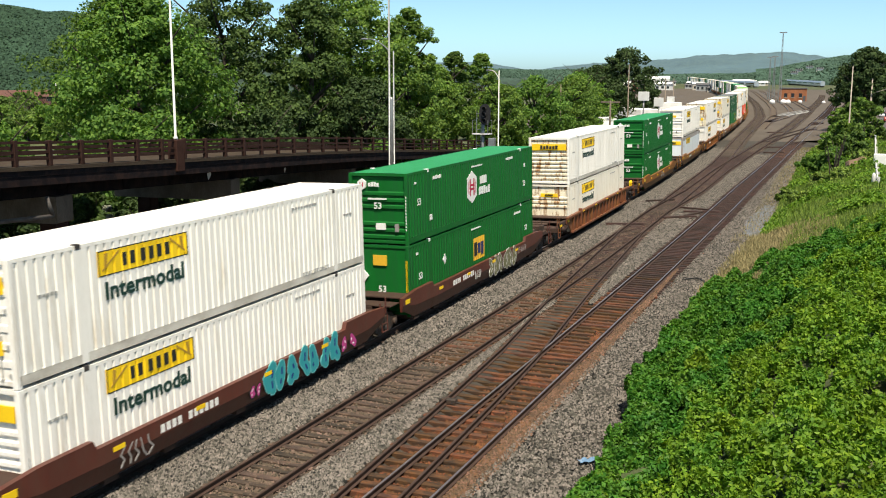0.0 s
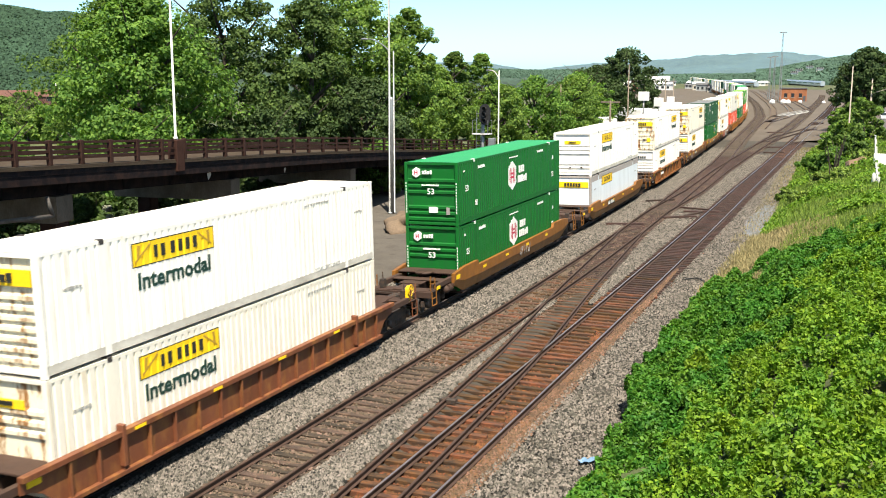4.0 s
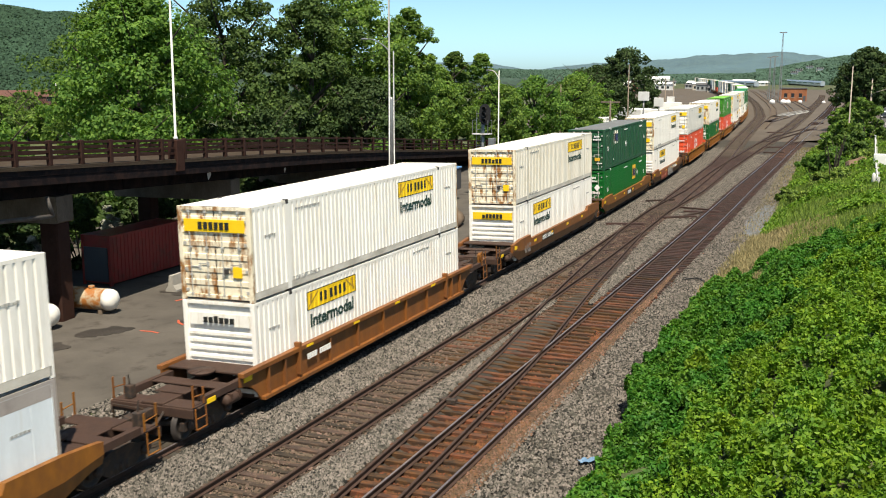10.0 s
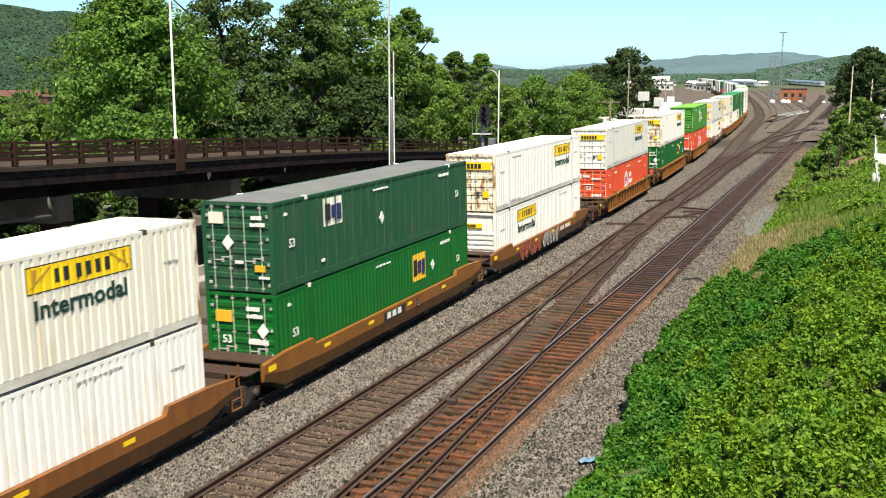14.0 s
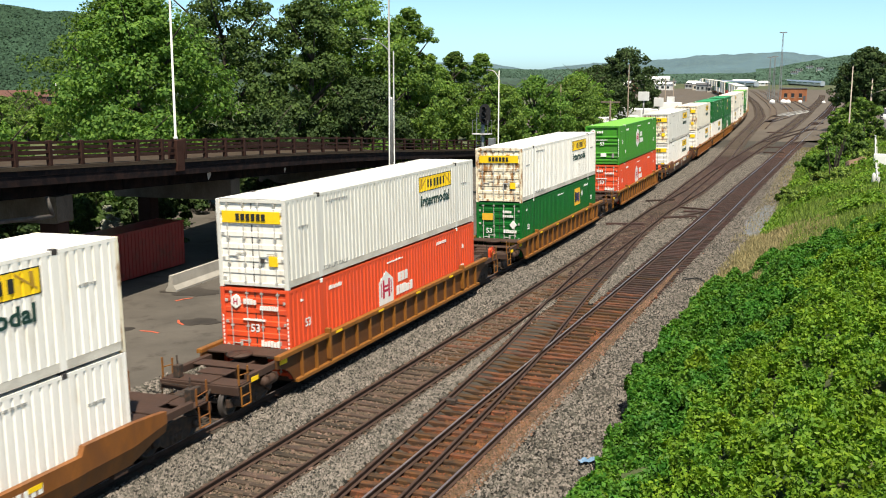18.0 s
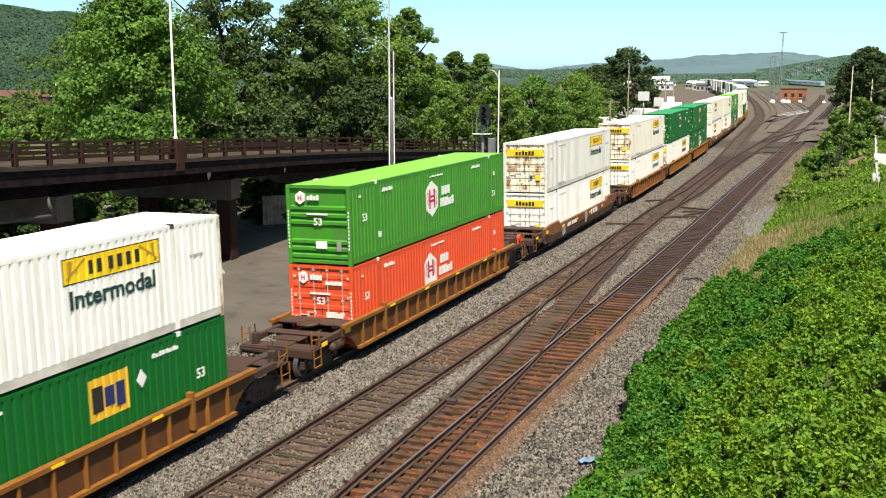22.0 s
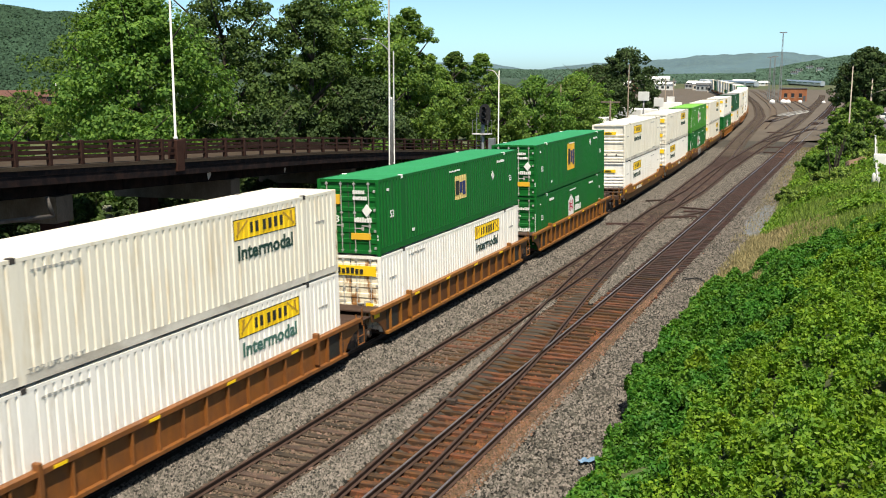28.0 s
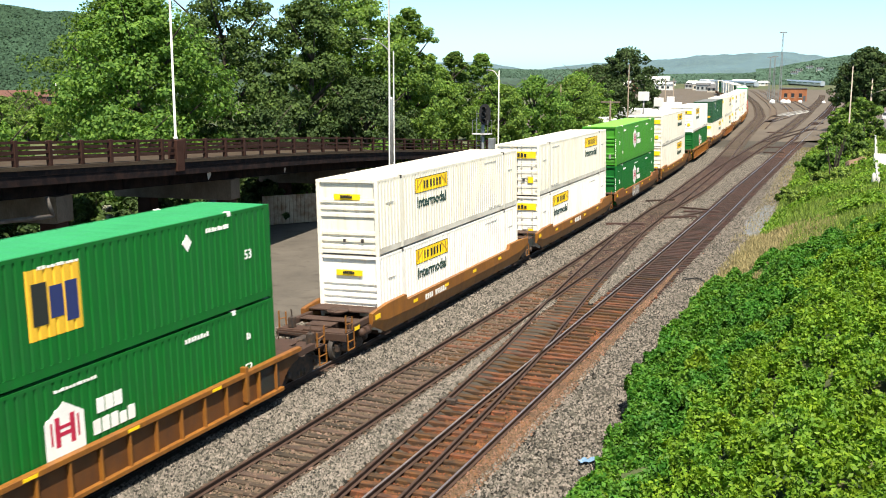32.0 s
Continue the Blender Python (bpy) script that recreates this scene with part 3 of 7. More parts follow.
def container(spec, upper, seed, far=False):
    body, wave, end = spec["paint"], spec.get("wave", "wave"), spec["end"]
    trim = spec.get("trim", body)
    root = new("intermodal_container")
    for s in (1, -1):
        part("side_wall", shared(("side_wall", wave, s), lambda: side_wall(wave, s), body), None, root)
        part("bottom_rail", shared(("bottom_rail", s), lambda: boxes((s * 1.20, s * 1.295, 0.1, BL - 0.1, 0.075, 0.30) if s > 0 else (-1.295, -1.20, 0.1, BL - 0.1, 0.075, 0.30)), spec.get("rail", trim)), None, root)
        part("top_rail", shared(("top_rail", s), lambda: boxes((1.20, 1.297, 0.1, BL - 0.1, CH - 0.10, CH - 0.015) if s > 0 else (-1.297, -1.20, 0.1, BL - 0.1, CH - 0.10, CH - 0.015)), trim), None, root)
        for y in (2.0, 14.21):
            part("lift_post", shared(("lift_post", s, y), lambda: boxes((1.2, 1.297, y, y + 0.22, 0.075, CH - 0.1) if s > 0 else (-1.297, -1.2, y, y + 0.22, 0.075, CH - 0.1)), spec.get("post", trim)), None, root)
            if far:
                continue
            part("lift_casting", shared(("lift_casting", s, y), lambda: boxes((1.15, 1.303, y + 0.02, y + 0.2, CH - 0.13, CH + 0.01) if s > 0 else (-1.303, -1.15, y + 0.02, y + 0.2, CH - 0.13, CH + 0.01), bevel=0.01), spec.get("cast", SEAM)), None, root)
            part("stacking_foot", shared(("stacking_foot", s, y), lambda: boxes((1.13, 1.28, y + 0.03, y + 0.19, -0.012, 0.08) if s > 0 else (-1.28, -1.13, y + 0.03, y + 0.19, -0.012, 0.08)), SEAM), None, root)
        for y in (0.0, BL - 0.14):
            part("corner_post", shared(("corner_post", s, y), lambda: boxes((1.15, 1.295, y, y + 0.14, 0.0, CH - 0.01) if s > 0 else (-1.295, -1.15, y, y + 0.14, 0.0, CH - 0.01), bevel=0.012), spec.get("frame", trim)), None, root)

    if spec.get("band"):
        part("top_band", boxes((1.25, 1.2965, 0.15, 1.99, CH - 0.42, CH - 0.105), (1.25, 1.2965, 2.23, 14.20, CH - 0.42, CH - 0.105), (1.25, 1.2965, 14.44, BL - 0.15, CH - 0.42, CH - 0.105)), trim, root, "greyish-brown upper band")

    def roof():
        bm = bmesh.new()
        rows = []
        for k in range(0, 54):
            y = 0.02 + (BL - 0.04) * k / 53
            d = 0.010 if k % 2 else 0.0
            rows.append([bm.verts.new((x, y, CH - 0.012 + h - d)) for x, h in ((-1.29, -0.012), (-1.1, 0.008), (0.0, 0.016), (1.1, 0.008), (1.29, -0.012))])
        for u, v in zip(rows, rows[1:]):
            for i in range(4):
                bm.faces.new((u[i], u[i + 1], v[i + 1], v[i]))
        return bm
    part("roof", shared(("roof",), roof, spec.get("roof", body)), None, root)
    part("floor", shared(("floor",), lambda: boxes((-1.2, 1.2, 0.1, BL - 0.1, 0.085, 0.15)), C_DECK), None, root)
    part("rear_wall", shared(("rear_wall",), lambda: boxes((-1.15, 1.15, BL - 0.12, BL - 0.05, 0.1, CH - 0.05)), body), None, root)
    fr = spec.get("frame", trim)
    part("end_sill", shared(("end_sill",), lambda: boxes((-1.15, 1.15, 0.02, 0.14, 0.07, 0.19), bevel=0.01), fr), None, root)
    part("end_header", shared(("end_header",), lambda: boxes((-1.15, 1.15, 0.02, 0.14, CH - 0.13, CH - 0.015), bevel=0.01), fr), None, root)
    if end in ("ribs", "low"):
        part("front_wall", shared(("front_wall", end), end_ribs if end == "ribs" else end_ribs_low, spec.get("endpaint", body)), None, root)
    elif end == "plain":
        part("front_wall", shared(("front_wall", end), lambda: boxes((-1.16, 1.16, 0.06, 0.14, 0.14, CH - 0.12)), body), None, root)
    else:
        for s in (-1, 1):
            d = part("door", shared(("door",), door_leaf, spec.get("endpaint", body)), None, root, "tall door leaf", at=pose(-1.16 if s < 0 else 0.0, 0, 0))
            for k, u in enumerate(() if far else (0.26, 0.86)):
                part("lock_rod", shared(("lock_rod",), rod, spec.get("rod", GALV)), None, d, at=pose(u, 0, 0))
                part("handle", shared(("handle",), handle_bar, spec.get("rod", GALV)), None, d, at=pose(u if k == 0 else u - 0.3, 0, 0.1 * k))
            for z in () if far else (0.3, 0.95, 1.75, 2.45):
                part("hinge", shared(("hinge",), lambda: boxes((-0.06, 0.12, 0.035, 0.075, -0.05, 0.05), bevel=0.008), spec.get("rod", GALV)), None, d, at=pose(1.10 if s > 0 else 0.0, 0, z))
        part("door_seal", shared(("door_seal",), lambda: boxes((-0.015, 0.015, 0.05, 0.09, 0.17, CH - 0.14)), SEAM), None, root)
    for d in spec.get("decals", ()):
        k = d[0]
        if far and k in ("bars", "53", "endnum", "endbars", "post_edges"):
            continue
        if k == "sign":
            yellow_panel(root, d[1], wave, *d[2:])
            y = d[1]
        elif k == "hex":
            hexagon(root, d[1], d[2], 1.25, 1.5)
        elif k == "house":
            hexagon(root, d[1], d[2], 1.25, 1.35, True)
        elif k == "bar_panel":
            bar_panel(root, d[1], d[2], d[3], d[4], d[5], wave)
        elif k == "dia":
            diamond(root, d[1], d[2])
        elif k == "53":
            part("lettering", lettering("53", 0.36, 0.29, D_WHITE), None, root, "white painted number", at=pose(CW / 2 + 0.004, d[1], d[2]))
        elif k == "text":
            part("lettering", lettering(d[1], d[5], d[4], D_GREYINK), None, root, "grey stencilled words", at=pose(CW / 2 + 0.004, d[2], d[3]))
        elif k == "bars":
            bar_word(root, d[1], d[2], d[3], d[4], d[5], d[6] if len(d) > 6 else D_WHITE, seed)
        elif k == "endsign":
            bm = bmesh.new()
            box(bm, -1.08 if d[1] == "wide" else -0.55, 1.08 if d[1] == "wide" else 0.55, 0.012 if end == "doors" else 0.03, 0.07, 2.12, 2.50 if d[1] == "wide" else 2.34)
            o = part("sign_panel", bm, d[2] if len(d) > 2 else D_YELLOW, root, "yellow end panel")
            bar_word(o, 6, 0, 2.2, 0.22 if d[1] == "wide" else 0.1, 1.15 if d[1] == "wide" else 0.5, D_BLACK, seed, True, -0.55 if d[1] == "wide" else -0.25)
        elif k == "endhex":
            bm = bmesh.new()
            prism(bm, [(-0.72 + 0.2 * math.sin(a * math.tau / 6), 2.43 + 0.23 * math.cos(a * math.tau / 6)) for a in range(6)], -0.005, 0.1, "Y")
            o = part("emblem", bm, D_WHITE, root, "white hexagonal emblem")
            part("emblem_bar", boxes((-0.80, -0.76, -0.01, 0.0, 2.33, 2.53), (-0.68, -0.64, -0.01, 0.0, 2.33, 2.53), (-0.77, -0.67, -0.01, 0.0, 2.41, 2.45)), D_RED, o)
            bar_word(root, 4, 0, 2.36, 0.18, 0.5, D_WHITE, seed, True, -0.42)
            bar_word(root, 12, 0, 1.83, 0.07, 0.85, D_WHITE, seed, True, -0.45)
        elif k == "endnum":
            o = part("lettering", lettering("53", 0.34, 0.27, D_WHITE), None, root, at=pose(d[1], 0.035 if end == "doors" else 0.03, d[2], 0, 0, -90))
        elif k == "endplate":
            bm = bmesh.new()
            box(bm, d[1], d[1] + d[3], 0.0, 0.06, d[2], d[2] + d[4])
            part("plate", bm, d[5], root, "small plate")
        elif k == "enddia":
            bm = bmesh.new()
            prism(bm, [(d[1] - 0.2, d[2]), (d[1], d[2] - 0.24), (d[1] + 0.2, d[2]), (d[1], d[2] + 0.24)], -0.01, 0.05, "Y")
            part("placard", bm, D_WHITE, root, "white diamond placard")
        elif k == "endbars":
            bar_word(root, d[1], 0, d[3], d[4], d[5], d[6] if len(d) > 6 else D_WHITE, seed, True, d[2])
        elif k == "post_edges":
            bm = bmesh.new()
            for s in (-1.24, 1.2):
                for j in range(d[1]):
                    box(bm, s, s + 0.045, -0.008, 0.02, 0.6 + j * 0.13, 0.68 + j * 0.13)
            part("lettering", bm, D_WHITE, root)
    return root


# ---- train: wagons ----
def loft(bm, cols, side):
    """A wagon side of folded plate: columns of (y, top, fold, foot)."""
    rows = []
    for y, zt, zf, zb in cols:
        k = (zf - zb) / 0.5 if zf > zb else 0
        ring = [(1.36, zt), (1.52, zt), (1.52, zf), (1.52 - 0.15 * min(1, k), zb), (1.36, zb)]
        rows.append([bm.verts.new((side * x, y, z)) for x, z in ring])
    fs = []
    for a, b in zip(rows, rows[1:]):
        fs += [bm.faces.new((a[i], a[(i + 1) % 5], b[(i + 1) % 5], b[i])) for i in range(5)]
    fs += [bm.faces.new(rows[0]), bm.faces.new(rows[-1])]
    bmesh.ops.recalc_face_normals(bm, faces=bm.faces)
    return bm


def smooth_side(s, n0, n1):
    cols = [(-n0, 1.33, 1.05, 0.80), (-0.85, 1.38, 1.0, 0.72), (0.05, 1.46, 0.85, 0.36), (1.75, 1.47, 0.82, 0.34), (1.86, 1.24, 0.80, 0.34), (14.29, 1.24, 0.80, 0.34), (14.40, 1.47, 0.82, 0.34), (CL - 0.05, 1.46, 0.85, 0.36), (CL + 0.85, 1.40, 1.0, 0.72), (CL + n1, 1.36, 1.05, 0.80)]
    return loft(bmesh.new(), cols, s)


def ribbed_side(s, n0, n1):
    bm = bmesh.new()
    out = [(-n0, 0.98), (-0.95, 0.93), (-0.62, 0.80), (-0.35, 0.56), (-0.15, 0.30), (16.30, 0.30), (16.50, 0.56), (16.77, 0.80), (17.1, 0.93), (CL + n1, 0.98), (CL + n1, 1.30), (-n0, 1.30)]
    lo, hi = (1.37, 1.42) if s > 0 else (-1.42, -1.37)
    prism(bm, out, lo, hi, "X")
    return bm


def chord(s, z0, z1, a, b, x0=1.35, x1=1.55):
    return boxes((x0, x1, a, b, z0, z1) if s > 0 else (-x1, -x0, a, b, z0, z1), bevel=0.012)


def wheelset():
    bm = bmesh.new()
    for s in (-1, 1):
        x = s * 0.79
        lathe(bm, [(x - s * 0.06, 0.0), (x - s * 0.06, 0.455), (x - s * 0.03, 0.452), (x - s * 0.03, 0.42), (x + s * 0.07, 0.415), (x + s * 0.07, 0.34), (x + s * 0.02, 0.32), (x + s * 0.03, 0.14), (x + s * 0.09, 0.12), (x + s * 0.09, 0.0)], "X", 18)
    tube(bm, (-0.75, 0, 0), (0.75, 0, 0), 0.085, seg=8)
    for k in range(4):
        box(bm, 0.80, 0.86, 0.18 * math.cos(k * 1.571) - 0.03, 0.18 * math.cos(k * 1.571) + 0.03, 0.18 * math.sin(k * 1.571) - 0.03, 0.18 * math.sin(k * 1.571) + 0.03)
    return bm


def side_frame(s):
    bm = bmesh.new()
    x0, x1 = (0.92, 1.06) if s > 0 else (-1.06, -0.92)
    prism(bm, [(-1.15, 0.34), (-0.72, 0.32), (-0.45, 0.14), (0.45, 0.14), (0.72, 0.32), (1.15, 0.34), (1.15, 0.58), (0.7, 0.66), (0.35, 0.78), (-0.35, 0.78), (-0.7, 0.66), (-1.15, 0.58)], x0, x1, "X")
    for y in (-0.87, 0.87):
        lathe(bm, [((x1 if s > 0 else x0) - s * 0.02, 0.0), ((x1 if s > 0 else x0) - s * 0.02, 0.14), ((x1 if s > 0 else x0) + s * 0.09, 0.13), ((x1 if s > 0 else x0) + s * 0.09, 0.0)], "X", 10, (0, y, 0.44))
    for y in (-0.2, 0.0, 0.2):
        tube(bm, (s * 1.02, y, 0.18), (s * 1.02, y, 0.42), 0.075, seg=8)
    return bm


WHEELSETS = []


def truck(root, y):
    t = part("bogie", shared(("bogie",), lambda: boxes((-1.0, 1.0, -0.2, 0.2, 0.40, 0.72), bevel=0.02), C_TRUCK), None, root, "black cast-iron bogie", at=pose(0, y, 0))
    for s in (-1, 1):
        part("side_frame", shared(("side_frame", s), lambda: side_frame(s), C_TRUCK), None, t)
        w = part("wheelset", shared(("wheelset",), wheelset, C_STEEL), None, t, "steel wheel pair")
        w.matrix_parent_inverse = pose(0, s * 0.87, 0.42)
        WHEELSETS.append(w)


def platform(length, plain=False):
    """The deck over a bogie, running from y = -length to 0: the pieces of plate and beam, as rows for boxes()."""
    rows = [("deck_plate", (-1.35, 1.35, -0.95, -0.06, 1.25, 1.31))]
    if length > 2.0:
        rows += [("end_walkway", (-1.36, 1.36, -length, -length + 0.62, 0.98, 1.03)), ("end_beam", (-1.40, 1.40, -length - 0.07, -length - 0.005, 0.74, 1.00))]
        if not plain:
            rows += [("side_beam", (-1.34, -1.16, -length + 0.625, -0.955, 0.98, 1.19)), ("side_beam", (1.16, 1.34, -length + 0.625, -0.955, 0.98, 1.19)), ("mid_plate", (-1.155, 1.155, -1.98, -1.45, 1.12, 1.165)), ("sill_cover", (-0.55, 0.50, -2.62, -2.05, 1.082, 1.125)), ("cross_beam", (-1.155, 1.155, -1.44, -1.34, 0.90, 1.13))]
    else:
        rows += [("joint_plate", (-1.2, 1.2, -length, -0.955, 1.08, 1.13))]
    return rows + [("centre_sill", (-0.38, 0.38, -length, -0.06, 0.66, 1.078))]


def end_frame(length, s):
    """Upright grab bars on the deck's corner and the stirrup that hangs below it."""
    bm = bmesh.new()
    x, y0, y1 = s * 1.375, -length + 0.05, -length + 0.52
    for y, z in ((y0, 1.66), (y1, 1.52)):
        box(bm, min(x, x - s * 0.035), max(x, x - s * 0.035), y - 0.035, y + 0.035, 1.03, z, 0.006)
        tube(bm, (x + s * 0.04, y, 1.0), (x + s * 0.05, y, 0.40), 0.022, seg=5)
    tube(bm, (x + s * 0.05, y0, 0.40), (x + s * 0.05, y1, 0.40), 0.026, seg=5)
    tube(bm, (x + s * 0.045, y0, 0.70), (x + s * 0.045, y1, 0.70), 0.022, seg=5)
    tube(bm, (x, y0, 1.34), (x, y1, 1.30), 0.02, seg=5)
    return bm


def centre_plate():
    bm = bmesh.new()
    lathe(bm, [(1.13, 0.0), (1.13, 0.34), (1.20, 0.42), (1.235, 0.42), (1.235, 0.0)], "Z", 14, (0, -1.12, 0.12))
    box(bm, -0.06, 0.06, -1.60, -1.12, 1.357, 1.37)
    return bm


def air_reservoir():
    """A brake cylinder with its strap, slung beside the centre sill."""
    bm = bmesh.new()
    lathe(bm, [(-1.95, 0.03), (-1.93, 0.13), (-1.86, 0.17), (-1.24, 0.17), (-1.17, 0.13), (-1.15, 0.03)], "Y", 12, (1.30, 0, 0.76))
    for y in (-1.75, -1.35):
        box(bm, 1.11, 1.49, y - 0.03, y + 0.03, 0.74, 0.95)
    return bm


def end_gear(length):
    """Uncoupling rod along the end beam, air hose and a small lever case."""
    bm = bmesh.new()
    tube(bm, (-1.3, -length - 0.12, 0.92), (0.1, -length - 0.14, 0.90), 0.02, seg=5)
    tube(bm, (-1.3, -length - 0.12, 0.92), (-1.3, -length - 0.16, 0.68), 0.02, seg=5)
    box(bm, -1.05, -0.82, -length + 0.12, -length + 0.36, 1.03, 1.42, 0.02)
    tube(bm, (-0.93, -length + 0.24, 1.42), (-0.93, -length + 0.2, 1.72), 0.025, seg=5)
    tube(bm, (0.42, -length - 0.05, 0.86), (0.40, -length - 0.32, 0.62), 0.035, seg=6)
    tube(bm, (0.40, -length - 0.32, 0.62), (0.30, -length - 0.52, 0.50), 0.03, seg=6)
    return bm


def coupler(length):
    bm = bmesh.new()
    box(bm, -0.09, 0.09, -length - 0.55, -length + 0.2, 0.72, 0.94, 0.02)
    box(bm, -0.16, 0.17, -length - 0.72, -length - 0.42, 0.68, 0.98, 0.04)
    tube(bm, (0.3, -length, 0.7), (0.12, -length - 0.4, 0.42), 0.025, seg=6)
    tube(bm, (0.12, -length - 0.4, 0.42), (0.1, -length - 0.7, 0.6), 0.025, seg=6)
    return bm


def brake_wheel():
    bm = bmesh.new()
    k = 14
    ring = [Vector((0, 0.27 * math.cos(i * math.tau / k), 0.27 * math.sin(i * math.tau / k))) for i in range(k)]
    for a, b in zip(ring, ring[1:] + ring[:1]):
        tube(bm, a, b, 0.022, seg=5)
    for i in (0, 3, 7, 10):
        tube(bm, (0, 0, 0), ring[i], 0.016, seg=5)
    prism(bm, [(-0.2, -0.45), (0.16, -0.45), (0.16, 0.1), (0.0, 0.22), (-0.2, 0.1)], -0.2, -0.03, "X")
    return bm


def capsule(bm, p, q, r, x0, x1):
    """A thick rounded stroke from p to q on the side plate, given as (along, up)."""
    a = math.atan2(q[1] - p[1], q[0] - p[0])
    ring = [(q[0] + r * math.cos(a + t), q[1] + r * math.sin(a + t)) for t in (-1.57, -0.8, 0, 0.8, 1.57)]
    ring += [(p[0] + r * math.cos(a + t), p[1] + r * math.sin(a + t)) for t in (1.57, 2.35, 3.14, 3.93, 4.71)]
    prism(bm, ring, x0, x1, "X")


def spray(parent, y, z, w, h, material, seed, n=8):
    """A sprayed scrawl with no letters in it: thin wavering strokes, or a row of fat outlined shapes."""
    rs = random.Random(seed)
    edge, fill, shine = bmesh.new(), bmesh.new(), bmesh.new()
    step = w / n
    thin = n > 4 and h < 0.55
    for i in range(n):
        c = y + step * (i + 0.5)
        dx = 0.0005 * (i % 3)
        if thin:
            pts = [(c + rs.uniform(-0.42, 0.42) * step, z + h * v) for v in ((1.0, 0.62, 0.3, 0.0) if rs.random() < 0.5 else (0.08, 0.9, 0.95, 0.35))]
            for k, (p, q) in enumerate(zip(pts, pts[1:])):
                capsule(fill, p, q, min(0.03, step * 0.10), 1.51, 1.5242 + dx + 0.0002 * k)
            continue
        lo, hi = z + h * rs.uniform(0.05, 0.16), z + h * rs.uniform(0.82, 0.98)
        a, b = c - step * 0.30, c + step * 0.30
        lean = step * rs.uniform(-0.1, 0.16)
        g = min(step * 0.26, h * 0.2)
        spots = [(rs.uniform(a, b) + lean * v, lo + (hi - lo) * v) for v in (0.0, 0.45, 1.0, 0.6, 0.15)]
        strokes = list(zip(spots, spots[1:]))
        for k, (p, q) in enumerate(strokes):
            e = 0.0002 * k
            capsule(edge, p, q, g + 0.035, 1.50, 1.5222 + dx + e)
            capsule(fill, p, q, g, 1.51, 1.5242 + dx + e)
            if k < 2:
                u, v = 0.25, rs.uniform(0.45, 0.8)
                w0, w1 = (p[0] + (q[0] - p[0]) * u, p[1] + (q[1] - p[1]) * u), (p[0] + (q[0] - p[0]) * v, p[1] + (q[1] - p[1]) * v)
                capsule(shine, w0, w1, g * 0.28, 1.51, 1.5268 + dx + e)
    o = part("scrawl", fill, material, parent, "sprayed scrawl")
    if thin:
        edge.free()
        shine.free()
        return o
    line, glint = SPRAY_LINES.get(material.name, (D_BLACK, D_WHITE))
    part("outline", edge, line, o, "sprayed outline")
    part("inner_stroke", shine, glint, o)
    return o


SPRAY_LINES = {
    D_SPRAYRED.name: (paint("sprayed_pale_rust", (0.34, 0.14, 0.08)), paint("sprayed_bright_red", (0.5, 0.09, 0.06))),
    D_TEAL.name: (paint("sprayed_pale_teal", (0.14, 0.46, 0.46)), paint("sprayed_dark_blue", (0.012, 0.04, 0.20))),
    D_SPRAYGREY.name: (S_PALE, paint("sprayed_dark_grey", (0.06, 0.055, 0.055))),
    D_OLIVE.name: (S_PALE, S_PALE),
}


